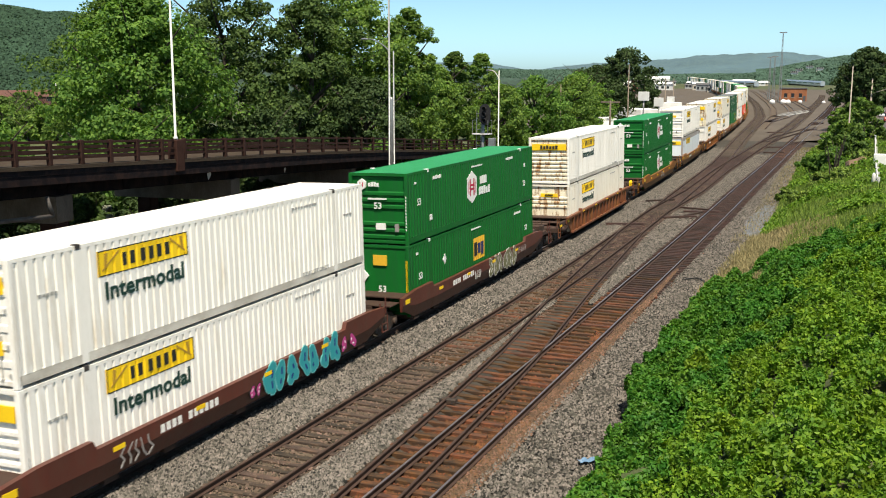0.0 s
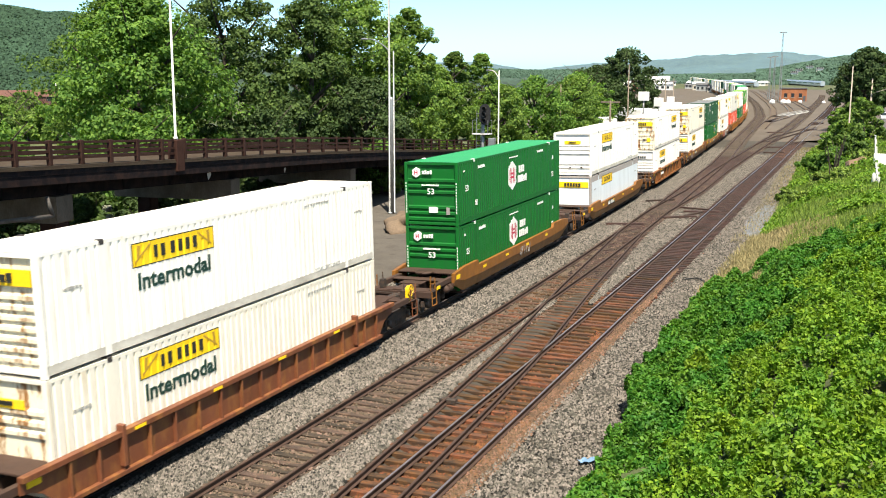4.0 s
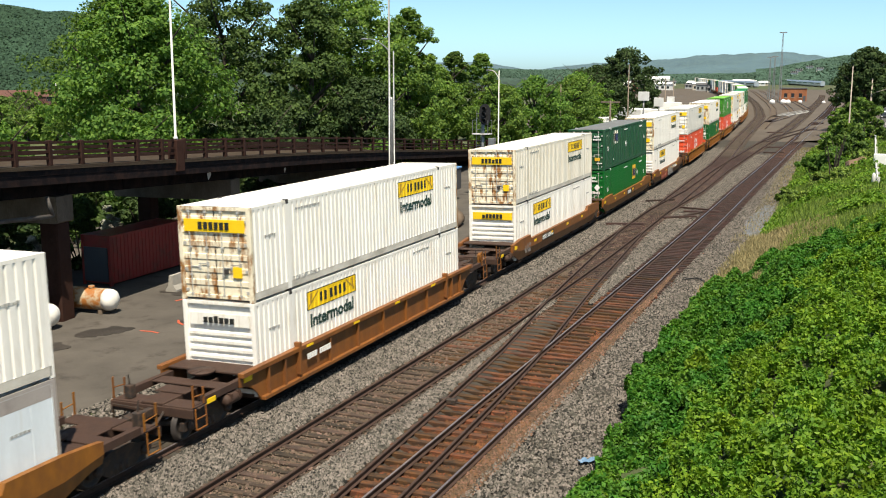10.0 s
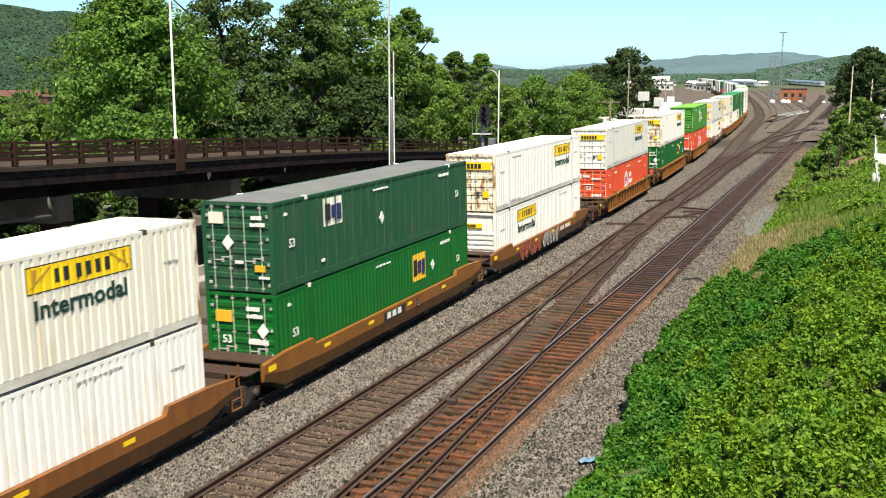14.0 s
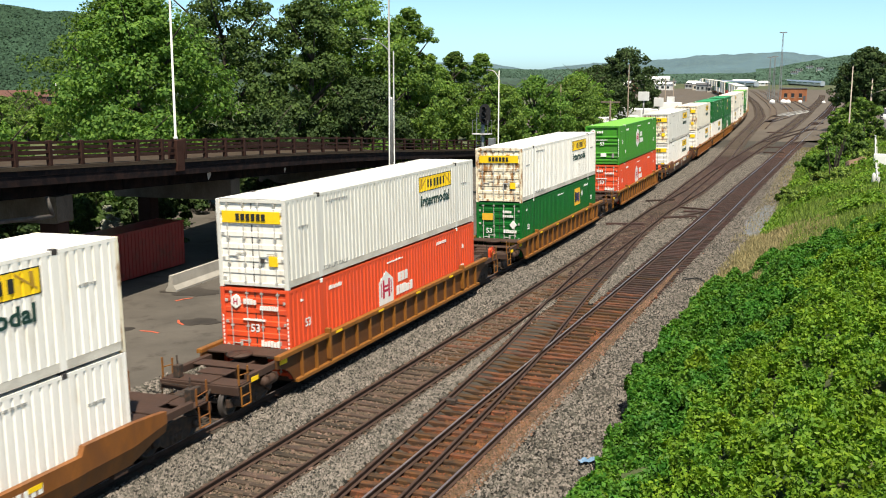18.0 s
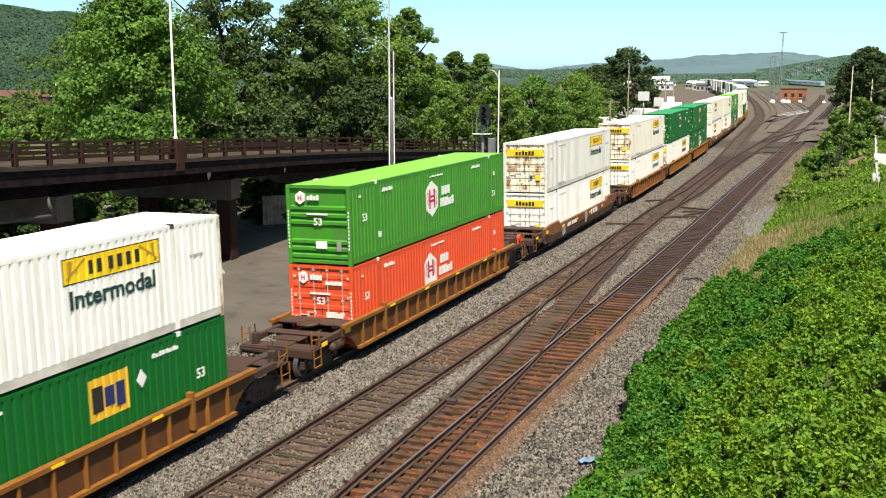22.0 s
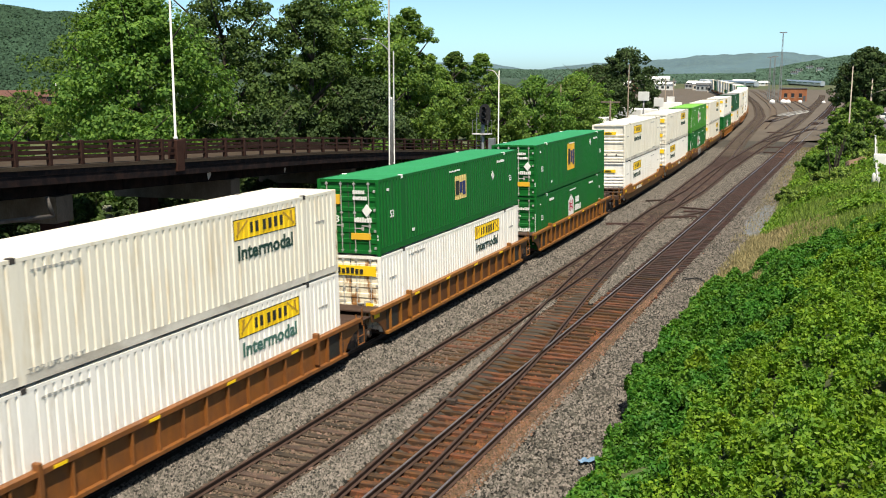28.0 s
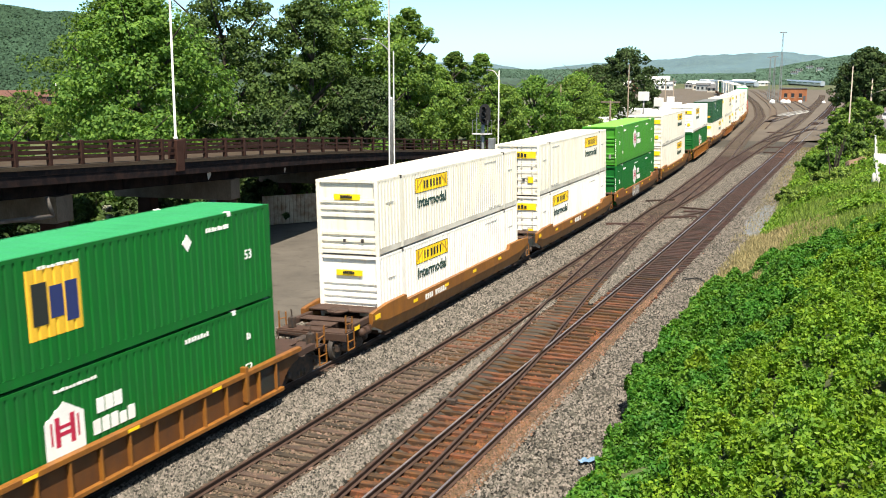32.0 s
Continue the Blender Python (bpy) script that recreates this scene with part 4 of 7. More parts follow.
def well_car(style, color, art0=False, art1=False, marks=(), brake=None, gap0=8.2, gap1=8.2, far=False):
    """art0, art1: the end toward -y or +y rests on a bogie shared with the next unit."""
    root = new("well_wagon")
    n0 = n1 = 1.25
    for s in (-1, 1):
        if style == "smooth":
            part("side_sill", shared(("side_sill", s, n0, n1), lambda: smooth_side(s, n0, n1), color), None, root, "folded plate side")
        else:
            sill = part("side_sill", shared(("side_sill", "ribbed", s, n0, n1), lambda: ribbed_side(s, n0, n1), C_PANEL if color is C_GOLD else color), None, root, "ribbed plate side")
            part("top_chord", shared(("top_chord", s, n0, n1), lambda: chord(s, 1.26, 1.40, -n0, CL + n1), color), None, sill)
            part("bottom_chord", shared(("bottom_chord", s), lambda: chord(s, 0.28, 0.40, -0.15, 16.30), color), None, sill)
            step = 1.03 if style == "ribbed" else 2.06
            y = 2.0
            while y < 14.6:
                part("rib", shared(("rib", s), lambda: chord(s, 0.34, 1.26, -0.035, 0.035, 1.40, 1.53), color), None, sill, at=pose(0, y, 0))
                y += step
            for y in (0.2, 1.15, 15.0, 15.95):
                part("rib", shared(("rib", s), lambda: chord(s, 0.34, 1.26, -0.035, 0.035, 1.40, 1.53), color), None, sill, at=pose(0, y, 0))
            for y in (2.0, 14.3):
                part("stake", shared(("stake", s), lambda: chord(s, 0.5, 1.56, -0.07, 0.07, 1.36, 1.57), color), None, sill, at=pose(0, y, 0))
    part("well_floor", shared(("well_floor",), lambda: boxes(*[(-1.34, 1.34, y, y + 0.5, 0.20, 0.33) for y in (0.1, 2.2, 4.5, 7.8, 11.1, 13.4, 15.5)], (-0.9, -0.7, 0.1, CL - 0.1, 0.22, 0.30), (0.7, 0.9, 0.1, CL - 0.1, 0.22, 0.30)), C_DECK), None, root)
    l0, l1 = (1.75 if art0 else gap0 / 2 - 0.72), (1.75 if art1 else gap1 / 2 - 0.72)
    flip = pose(0, CL, 0, 0, 0, 180)
    for art, ln, m, nm in ((art0, l0, Matrix.Identity(4), "near"), (art1, l1, flip, "far")):
        rows = platform(ln, far)
        d = part("end_platform", shared(("end_platform", round(ln, 2)), lambda: boxes(rows[-1][1], bevel=0.02), C_DECK), None, root, "grimy steel deck over the bogie", at=m)
        for nm2, row in rows[:-1]:
            part(nm2, shared((nm2, row), lambda: boxes(row, bevel=0.01), C_DECK), None, d)
        part("end_bulkhead", shared(("end_bulkhead",), lambda: boxes((-1.34, 1.34, -0.058, 0.0, 0.3, 1.24)), C_DECK), None, d)
        if not art:
            for s in (-1, 1):
                part("ladder", shared(("ladder", round(ln, 2), s), lambda: end_frame(ln, s), color), None, d, "grab irons and stirrup")
            part("coupler", shared(("coupler", round(ln, 2)), lambda: coupler(ln), C_TRUCK), None, d, "cast coupler")
            if not far:
                part("end_gear", shared(("end_gear", round(ln, 2)), lambda: end_gear(ln), C_TRUCK), None, d, "uncoupling rod and hose")
                part("air_reservoir", shared(("air_reservoir",), air_reservoir, C_DECK), None, d, "brake cylinder")
                if color is C_GOLD or style == "sparse":
                    part("centre_plate", shared(("centre_plate",), centre_plate, C_DECK), None, d, "round raised bearing plate")
            part("mark", shared(("mark", round(ln, 2)), lambda: boxes((1.385, 1.40, -ln + 0.64, -ln + 1.02, 0.97, 1.11)), D_YELLOW), None, d, "yellow reflector plate")
            truck(root, -ln + 1.12 if nm == "near" else CL + ln - 1.12)
        elif nm == "far":
            truck(root, CL + gap1 / 2)
            part("ladder", shared(("ladder", "art"), lambda: end_frame(1.7, -1), color), None, d, "grab irons and stirrup")
    for y in (-1.05, 2.4, 5.7, 9.1, 12.6):
        part("mark", shared(("mark", y, style), lambda: boxes((1.45, 1.53 if style == "smooth" else 1.56, y, y + 0.42, 0.98 if style == "smooth" else 1.29, 1.10 if style == "smooth" else 1.37) if y > 0 else (1.40, 1.532 if style == "smooth" else 1.435, y, y + 0.42, 1.06, 1.24)), D_YELLOW), None, root, "yellow reflector strip")
    for k in marks:
        if k[0] == "bars":
            bm = bmesh.new()
            n, y, w = k[1], k[2], k[3]
            for i in range(n):
                if i == 4 and n > 6:
                    continue
                box(bm, 1.50, 1.526, y + w / n * i, y + w / n * (i + 0.68), 0.86, 0.86 + (k[4] if len(k) > 4 else 0.22))
            part("lettering", bm, D_WHITE, root, "white stencilled marks")
        elif k[0] == "end_panel":
            part("plate", boxes((1.41, 1.437, k[1], k[1] + 1.0, 0.44, 1.25)), D_BLACK, root, "black stencil panel")
        elif k[0] == "plate":
            part("plate", boxes((1.50, 1.5235, k[1], k[1] + k[2], 0.80, 1.14)), D_BLACK, root, "black panel")
        else:
            spray(root, *k[1:])
    if brake:
        part("brake_wheel", shared(("brake_wheel",), brake_wheel, brake), None, root, "hand brake wheel", at=pose(1.25, CL + l1 - 0.25, 1.42) @ Matrix.Scale(0.85, 4))
    return root


# ---- train: the rake, from its head to its tail ----
def yellow_sign_box(pt, end, off, faded=False, wave="wave", **kw):
    ds = [("sign", off, faded, kw.pop("word", True)), ("text", "TOP LIFT ONLY", 2.3 if off > 8 else 12.1, 0.26, 0.15, 1.75), ("bars", 9, 2.6 if off > 8 else 11.6, 2.52, 0.07, 1.6, D_GREYINK), ("bars", 5, 0.8, 1.9, 0.07, 0.6, D_GREYINK), ("bars", 5, 15.0, 1.9, 0.07, 0.6, D_GREYINK)]
    if end == "doors":
        ds += [("endsign", "wide"), ("endplate", 0.62, 0.75, 0.3, 0.32, D_YELLOW), ("endplate", 0.3, 0.85, 0.14, 0.14, SEAM)]
    elif end == "low":
        ds += [("endsign", kw.pop("panel", "wide"), kw.pop("panelpaint", D_YELLOW))]
    elif end == "plain":
        ds += [("endsign", "wide")]
    else:
        ds += [("endsign", "small"), ("endplate", 0.55, 0.52, 0.12, 0.14, SEAM), ("endplate", -0.2, 0.52, 0.1, 0.12, SEAM)]
    d = dict(paint=pt, end=end, wave=wave, rail=P_RAIL, decals=ds, say="white corrugated shipping container with a yellow sign panel")
    d.update(kw)
    return d


def crest_box(pt, end, kind="hex", off=7.05, z=1.62, **kw):
    ds = [(kind, off + 0.14, z if kind == "hex" else 1.60), ("53", 0.95, 1.5), ("bars", 8, 2.6, 2.42, 0.14, 0.95), ("bars", 3, 0.7, 2.40, 0.08, 0.2), ("bars", 12, 7.2, 2.52, 0.07, 1.4), ("bars", 2, 14.9, 1.9, 0.2, 0.24), ("bars", 8, 12.0, 2.48, 0.12, 1.1), ("53", 14.75, 0.9), ("bars", 2, 2.2, 0.75, 0.24, 0.3)]
    ds += [("endhex",), ("endnum", -0.2, 1.45), ("post_edges", 11)]
    if end == "ribs":
        ds += [("endplate", -0.12, 0.62, 0.42, 0.26, D_WHITE), ("endplate", 0.72, 0.55, 0.16, 0.32, D_SPRAYGREY)]
    else:
        ds += [("endbars", 7, 0.2, 2.2, 0.14, 0.7), ("endbars", 6, 0.2, 1.0, 0.2, 0.7), ("endbars", 6, 0.2, 0.6, 0.2, 0.7)]
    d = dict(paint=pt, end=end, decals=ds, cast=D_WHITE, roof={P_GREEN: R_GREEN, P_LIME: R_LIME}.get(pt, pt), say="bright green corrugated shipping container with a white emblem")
    d.update(kw)
    return d


def bar_panel_box(pt, end, off, z=1.45, w=1.4, h=1.1, base=None, dia=11.8, diaz=2.0, **kw):
    ds = [("bar_panel", off + 0.14, z, w, h, base or D_OCHRE), ("dia", dia + 0.14, diaz), ("53", 0.95, 1.35), ("bars", 9, 7.0, 2.52, 0.07, 1.3), ("bars", 3, 0.7, 2.40, 0.1, 0.24), ("bars", 8, 13.2, 2.45, 0.12, 1.1), ("53", 15.0, 1.4), ("bars", 1, 3.0, 0.55, 0.12, 0.3)]
    if pt is P_DARK:
        ds += [("endplate", -1.02, 2.2, 0.52, 0.36, P_CREAM), ("enddia", -0.35, 1.6), ("endbars", 4, 0.55, 2.35, 0.12, 0.4), ("endbars", 6, 0.5, 2.14, 0.12, 0.55), ("endplate", 0.6, 0.72, 0.36, 0.2, D_OCHRE), ("endbars", 6, -0.1, 0.95, 0.1, 0.3), ("endbars", 4, 0.75, 0.5, 0.08, 0.4)]
    elif end == "doors":
        ds += [("endplate", -0.95, 1.95, 0.6, 0.36, D_OCHRE), ("enddia", 0.78, 1.72), ("endbars", 5, 0.22, 2.35, 0.13, 0.5), ("endbars", 6, 0.22, 2.12, 0.13, 0.6), ("endnum", -0.75, 1.25), ("endbars", 7, 0.25, 1.28, 0.18, 0.75), ("endplate", 0.1, 0.62, 0.8, 0.24, D_OCHRE), ("post_edges", 2)]
    else:
        ds += [("endplate", -0.3, 2.05, 0.6, 0.42, D_OCHRE), ("enddia", -0.72, 1.6), ("endnum", -0.1, 0.95), ("endplate", -1.24, 1.0, 0.09, 1.3, D_YELLOW), ("endplate", 1.15, 1.0, 0.09, 1.3, D_YELLOW)]
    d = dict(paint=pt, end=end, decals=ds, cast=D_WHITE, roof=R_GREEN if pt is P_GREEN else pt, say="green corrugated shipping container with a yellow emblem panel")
    d.update(kw)
    return d


NEAR, FAR = 2.75, 10.3
RUSTY = dict(endpaint=P_DOORRUST, frame=P_DOORRUST)
ORANGE = dict(say="orange-red corrugated shipping container with a white emblem")
LIME = dict(say="faded light green shipping container with a white emblem")
RAKE = [
    (-69.3, yellow_sign_box(P_WHITE, "doors", NEAR), yellow_sign_box(P_WHITE, "low", NEAR), ("smooth", C_RED, False, True, (("bars", 11, 4.2, 2.6), ("spray", 9.0, 0.38, 4.9, 0.84, D_TEAL, 5, 7), ("spray", 8.3, 0.55, 0.6, 0.3, D_MAGENTA, 6, 2), ("spray", 13.9, 0.55, 1.2, 0.45, D_MAGENTA, 7, 2), ("spray", 2.6, 0.5, 1.3, 0.5, D_SPRAYGREY, 8, 5)), None)),
    (-49.0, crest_box(P_GREEN, "ribs"), bar_panel_box(P_GREEN, "plain", 7.1, 1.05, 1.5, 1.05, None, 3.6, 1.75), ("smooth", C_RED, True, False, (("bars", 11, 4.0, 2.6), ("spray", 8.6, 0.40, 4.2, 0.82, D_OLIVE, 15, 6), ("spray", 6.6, 0.6, 0.9, 0.4, S_PALE, 17, 5), ("spray", 13.0, 0.8, 1.4, 0.3, D_SPRAYGREY, 16, 6)), None)),
    (-24.9, yellow_sign_box(P_WHITE, "low", NEAR + 0.4, endpaint=P_DOORRUST), yellow_sign_box(P_CREAM, "ribs", NEAR + 0.4, endpaint=P_DOORRUST), ("ribbed", C_RUSTY, False, False, (), D_YELLOW)),
    (0.0, crest_box(P_GREEN, "ribs", off=7.5), crest_box(P_GREEN, "ribs", off=7.65), ("smooth", C_GOLD, False, False, (("spray", 7.9, 0.62, 2.0, 0.45, D_SPRAYGREY, 25, 6),), None)),
    (24.4, yellow_sign_box(P_WHITE, "ribs", NEAR + 0.35), yellow_sign_box(P_COOL, "plain", NEAR + 0.35, wave="panel", word=False, frame=P_TAUPE, trim=P_TAUPE, post=P_COOL, band=True), ("smooth", C_GOLD, False, False, (("plate", 4.0, 2.3), ("bars", 11, 4.1, 2.1)), None)),
    (48.9, yellow_sign_box(P_WHITE, "doors", FAR, **RUSTY), yellow_sign_box(P_WHITE, "low", NEAR + 0.35, panelpaint=P_WHITE), ("sparse", C_BROWN, False, False, (("bars", 10, 2.5, 1.6, 0.18),), C_GOLD)),
    (73.5, yellow_sign_box(P_CREAM, "doors", FAR, **RUSTY), yellow_sign_box(P_WHITE, "low", NEAR + 0.35), ("smooth", C_BROWN, False, True, (("plate", 3.9, 2.4), ("bars", 11, 4.0, 2.2), ("spray", 0.7, 0.6, 1.1, 0.45, D_SPRAYGREY, 35, 5)), None)),
    (93.7, bar_panel_box(P_DARK, "doors", 3.1, 1.70, 1.35, 0.95, P_CREAM, 7.5, 1.45, wave="post", roof=P_ROOF, frame=P_DARK), bar_panel_box(P_GREEN, "doors", 10.15, 1.35, 1.35, 1.1, None, 12.2, 1.75), ("smooth", C_GOLD, True, True, (("plate", 7.0, 1.9), ("bars", 3, 7.25, 1.4, 0.24), ("spray", 10.0, 0.75, 0.35, 0.3, D_BLACK, 45, 1)), None)),
    (114.0, yellow_sign_box(P_WHITE, "doors", FAR + 0.1, **RUSTY), yellow_sign_box(P_WHITE, "low", NEAR + 0.6, panel="small"), ("smooth", C_BROWN, True, False, (("spray", 3.0, 0.42, 4.0, 0.72, D_SPRAYRED, 55, 5), ("spray", 7.2, 0.45, 3.2, 0.66, D_SPRAYGREY, 56, 5), ("bars", 11, 10.8, 2.3)), None)),
    (138.1, yellow_sign_box(P_GREY, "doors", FAR, endpaint=P_WHITE), crest_box(P_ORANGE, "doors", "house", 6.9, **ORANGE), ("ribbed", C_GOLD, False, False, (), P_ORANGE)),
    (161.8, yellow_sign_box(P_WHITE, "doors", FAR, **RUSTY), bar_panel_box(P_GREEN, "doors", 10.7, 1.45, 1.4, 1.05, None, 12.6, 2.05), ("ribbed", C_GOLD, False, False, (), None)),
    (186.0, crest_box(P_LIME, "ribs", off=7.2, **LIME), crest_box(P_ORANGE, "doors", "house", 6.9, **ORANGE), ("ribbed", C_GOLD, False, False, (), P_ORANGE)),
    (210.0, yellow_sign_box(P_GREY, "doors", FAR, endpaint=P_DOORRUST), yellow_sign_box(P_WHITE, "doors", FAR, faded=False), ("smooth", C_RUSTY, False, False, (("bars", 11, 3.6, 2.3), ("bars", 4, 9.6, 1.9, 0.3), ("spray", 2.5, 0.5, 0.6, 0.6, D_SPRAYGREY, 65, 2), ("spray", 8.0, 0.6, 0.6, 0.6, D_SPRAYGREY, 66, 2)), None)),
    (234.0, yellow_sign_box(P_CREAM, "doors", FAR, **RUSTY), yellow_sign_box(P_WHITE, "doors", FAR, faded=True), ("ribbed", C_BROWN, False, True, (("end_panel", -0.05), ("end_panel", 15.2)), None)),
    (253.7, bar_panel_box(P_GREEN, "doors", 7.5, 1.25, 1.4, 1.05, D_PALEGOLD, 12.45, 1.9), yellow_sign_box(P_WHITE, "doors", FAR - 0.3, endpaint=P_DOORRUST), ("ribbed", C_GOLD, True, True, (("end_panel", -0.05), ("end_panel", 15.2)), None)),
    (273.4, bar_panel_box(P_GREEN, "doors", 6.5, 0.95, 1.7, 1.6, None, 12.2, 2.3), crest_box(P_GREEN, "doors", "house", 7.3), ("ribbed", C_GOLD, True, False, (("end_panel", -0.05), ("end_panel", 15.2)), None)),
    (297.2, yellow_sign_box(P_CREAM, "ribs", NEAR + 0.7), yellow_sign_box(P_WHITE, "low", NEAR + 0.6, panel="small"), ("smooth", C_GOLD, False, True, (("bars", 11, 3.6, 2.3),), None)),
    (317.6, yellow_sign_box(P_CREAM, "doors", FAR), yellow_sign_box(P_WHITE, "doors", NEAR), ("smooth", C_GOLD, True, True, (("bars", 4, 6.8, 1.6, 0.26),), None)),
    (337.6, crest_box(P_LIME, "ribs", **LIME), crest_box(P_GREEN, "ribs"), ("smooth", C_BROWN, True, False, (("spray", 5, 0.5, 3, 0.6, D_SPRAYGREY, 75, 6),), None)),
]
TAIL = "cc wg dc cc ww cw wc go cc ww dw cc cg cc ww wc dg cc".split()
s6 = 337.6
kinds = {"c": lambda: yellow_sign_box(P_CREAM, "doors", FAR), "w": lambda: yellow_sign_box(P_WHITE, "doors", NEAR), "d": lambda: bar_panel_box(P_DARK, "doors", 2.75, 1.7, 1.35, 0.95, P_CREAM, 7.2, 1.45, wave="post", roof=P_ROOF), "g": lambda: crest_box(P_GREEN, "ribs"), "o": lambda: crest_box(P_ORANGE, "doors", "house", 6.9, **ORANGE)}
for k, two in enumerate(TAIL):
    s6 += 24.2 if k % 3 else 21.0
    RAKE.append((s6, kinds[two[0]](), kinds[two[1]](), (("smooth", "ribbed")[k % 2], (C_GOLD, C_BROWN)[k // 2 % 2], False, False, (), None)))

MOVERS = []
for k, (s6, top, low, (style, color, art0, art1, marks, brake)) in enumerate(RAKE):
    g0 = s6 - RAKE[k - 1][0] - CL if k else 8.2
    g1 = RAKE[k + 1][0] - s6 - CL if k + 1 < len(RAKE) else 8.2
    hue = {C_RED.name: "maroon", C_GOLD.name: "ochre-yellow rusty", C_BROWN.name: "rust-brown", C_RUSTY.name: "dark rust-brown"}[color.name]
    how = {"smooth": "smooth folded plate sides", "ribbed": "ribbed plate sides", "sparse": "widely ribbed plate sides"}[style]
    car = tagged(well_car(style, color, art0, art1, marks, brake, g0, g1, k > 18), f"{hue} well wagon with {how} on the rails", "rail wagon", "wagons of the freight train")
    a = tagged(container(low, False, k * 2, k > 18), low["say"] + " in a wagon", "shipping container", "containers of the freight train")
    b = tagged(container(top, True, k * 2 + 1, k > 18), top["say"] + ", stacked on top", "shipping container", "containers of the freight train")
    MOVERS.append((s6, [(car, 0.0), (a, DECK), (b, DECK + CH)]))


def motions():
    """The train rolls along its track; its wheels turn."""
    times = [k * 1.0 for k in range(33)]
    for s6, things in MOVERS:
        for ob, h in things:
            rows = []
            for t in times:
                s = s6 - SPEED * (t - 6.0)
                a, b = train_at(s), train_at(s + CL)
                d = (b - a).normalized()
                rows.append((t, Matrix.Translation(a) @ pose(0, 0, 0, 0, 0, -math.degrees(math.atan2(d.x, d.y))) @ pose(0, 0, 0, 0, CANT, 0) @ pose(0, -0.14 if h else 0.0, h)))
            walk(ob, rows)
    for ob, t0 in STREET_CARS:
        walk(ob, street_rows(t0))
    spin = math.degrees(SPEED / 0.42) / 30.0
    first = WHEELSETS[0]
    walk(first, [(k / 30.0, pose(0, 0, 0, (k * spin) % 360.0)) for k in range(961)])
    turn, slot = first.animation_data.action, first.animation_data.action_slot
    for w in WHEELSETS[1:]:
        w.rotation_mode = "QUATERNION"
        keys = w.animation_data_create()
        keys.action, keys.action_slot = turn, slot

# ---- vegetation ----
L_LIGHT = mat("leaf_light", (0.099, 0.201, 0.037), 0.6, var=0.2, scale=0.35, fine=5, bump=0, isl=0.45, trans=0.35, spec=0.15)
L_MID = mat("leaf_mid", (0.123, 0.216, 0.044), 0.6, var=0.25, scale=0.35, fine=5, bump=0, isl=0.45, trans=0.38, spec=0.15)
# L_DEEP, L_DARK and L_SHADE hold some of the trees' shade in their colour.
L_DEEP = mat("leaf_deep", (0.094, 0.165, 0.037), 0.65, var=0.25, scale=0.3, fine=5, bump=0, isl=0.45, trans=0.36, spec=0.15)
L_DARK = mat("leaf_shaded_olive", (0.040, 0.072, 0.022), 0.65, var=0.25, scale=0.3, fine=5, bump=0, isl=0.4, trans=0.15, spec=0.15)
L_SHADE = mat("leaf_half_shaded_olive", (0.064, 0.112, 0.029), 0.65, var=0.25, scale=0.3, fine=5, bump=0, isl=0.42, trans=0.25, spec=0.15)
L_VINE = mat("leaf_vine", (0.043, 0.168, 0.017), 0.6, var=0.35, scale=0.4, fine=4, bump=0, isl=0.32, trans=0.26, second=(0.085, 0.185, 0.018), mix_at=0.54, spread=0.12, spec=0.25)
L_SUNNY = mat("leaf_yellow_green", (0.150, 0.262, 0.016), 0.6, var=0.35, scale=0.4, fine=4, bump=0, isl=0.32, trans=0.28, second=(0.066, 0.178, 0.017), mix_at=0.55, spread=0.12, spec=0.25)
L_WEED = mat("bright_weed_leaf", (0.127, 0.242, 0.026), 0.65, var=0.3, scale=0.3, fine=5, bump=0, isl=0.4, trans=0.25, second=(0.083, 0.178, 0.019), mix_at=0.55, spec=0.15)
L_GRASS = mat("grass_blade", (0.140, 0.229, 0.032), 0.7, var=0.3, scale=0.4, fine=6, bump=0, isl=0.5, trans=0.15)
L_STRAW = mat("dry_grass_blade", (0.280, 0.245, 0.110), 0.8, var=0.3, scale=0.5, fine=6, bump=0, isl=0.4)
L_HILL = mat("hillside_foliage", (0.046, 0.086, 0.055), 0.8, var=0.35, scale=0.03, fine=0.2, bump=0, isl=0.25, trans=0.1, spec=0.05)
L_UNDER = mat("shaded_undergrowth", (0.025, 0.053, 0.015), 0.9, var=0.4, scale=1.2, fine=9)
BARK = mat("grey_brown_bark", (0.055, 0.044, 0.034), 0.9, var=0.4, scale=3, fine=25, bump=0.6)


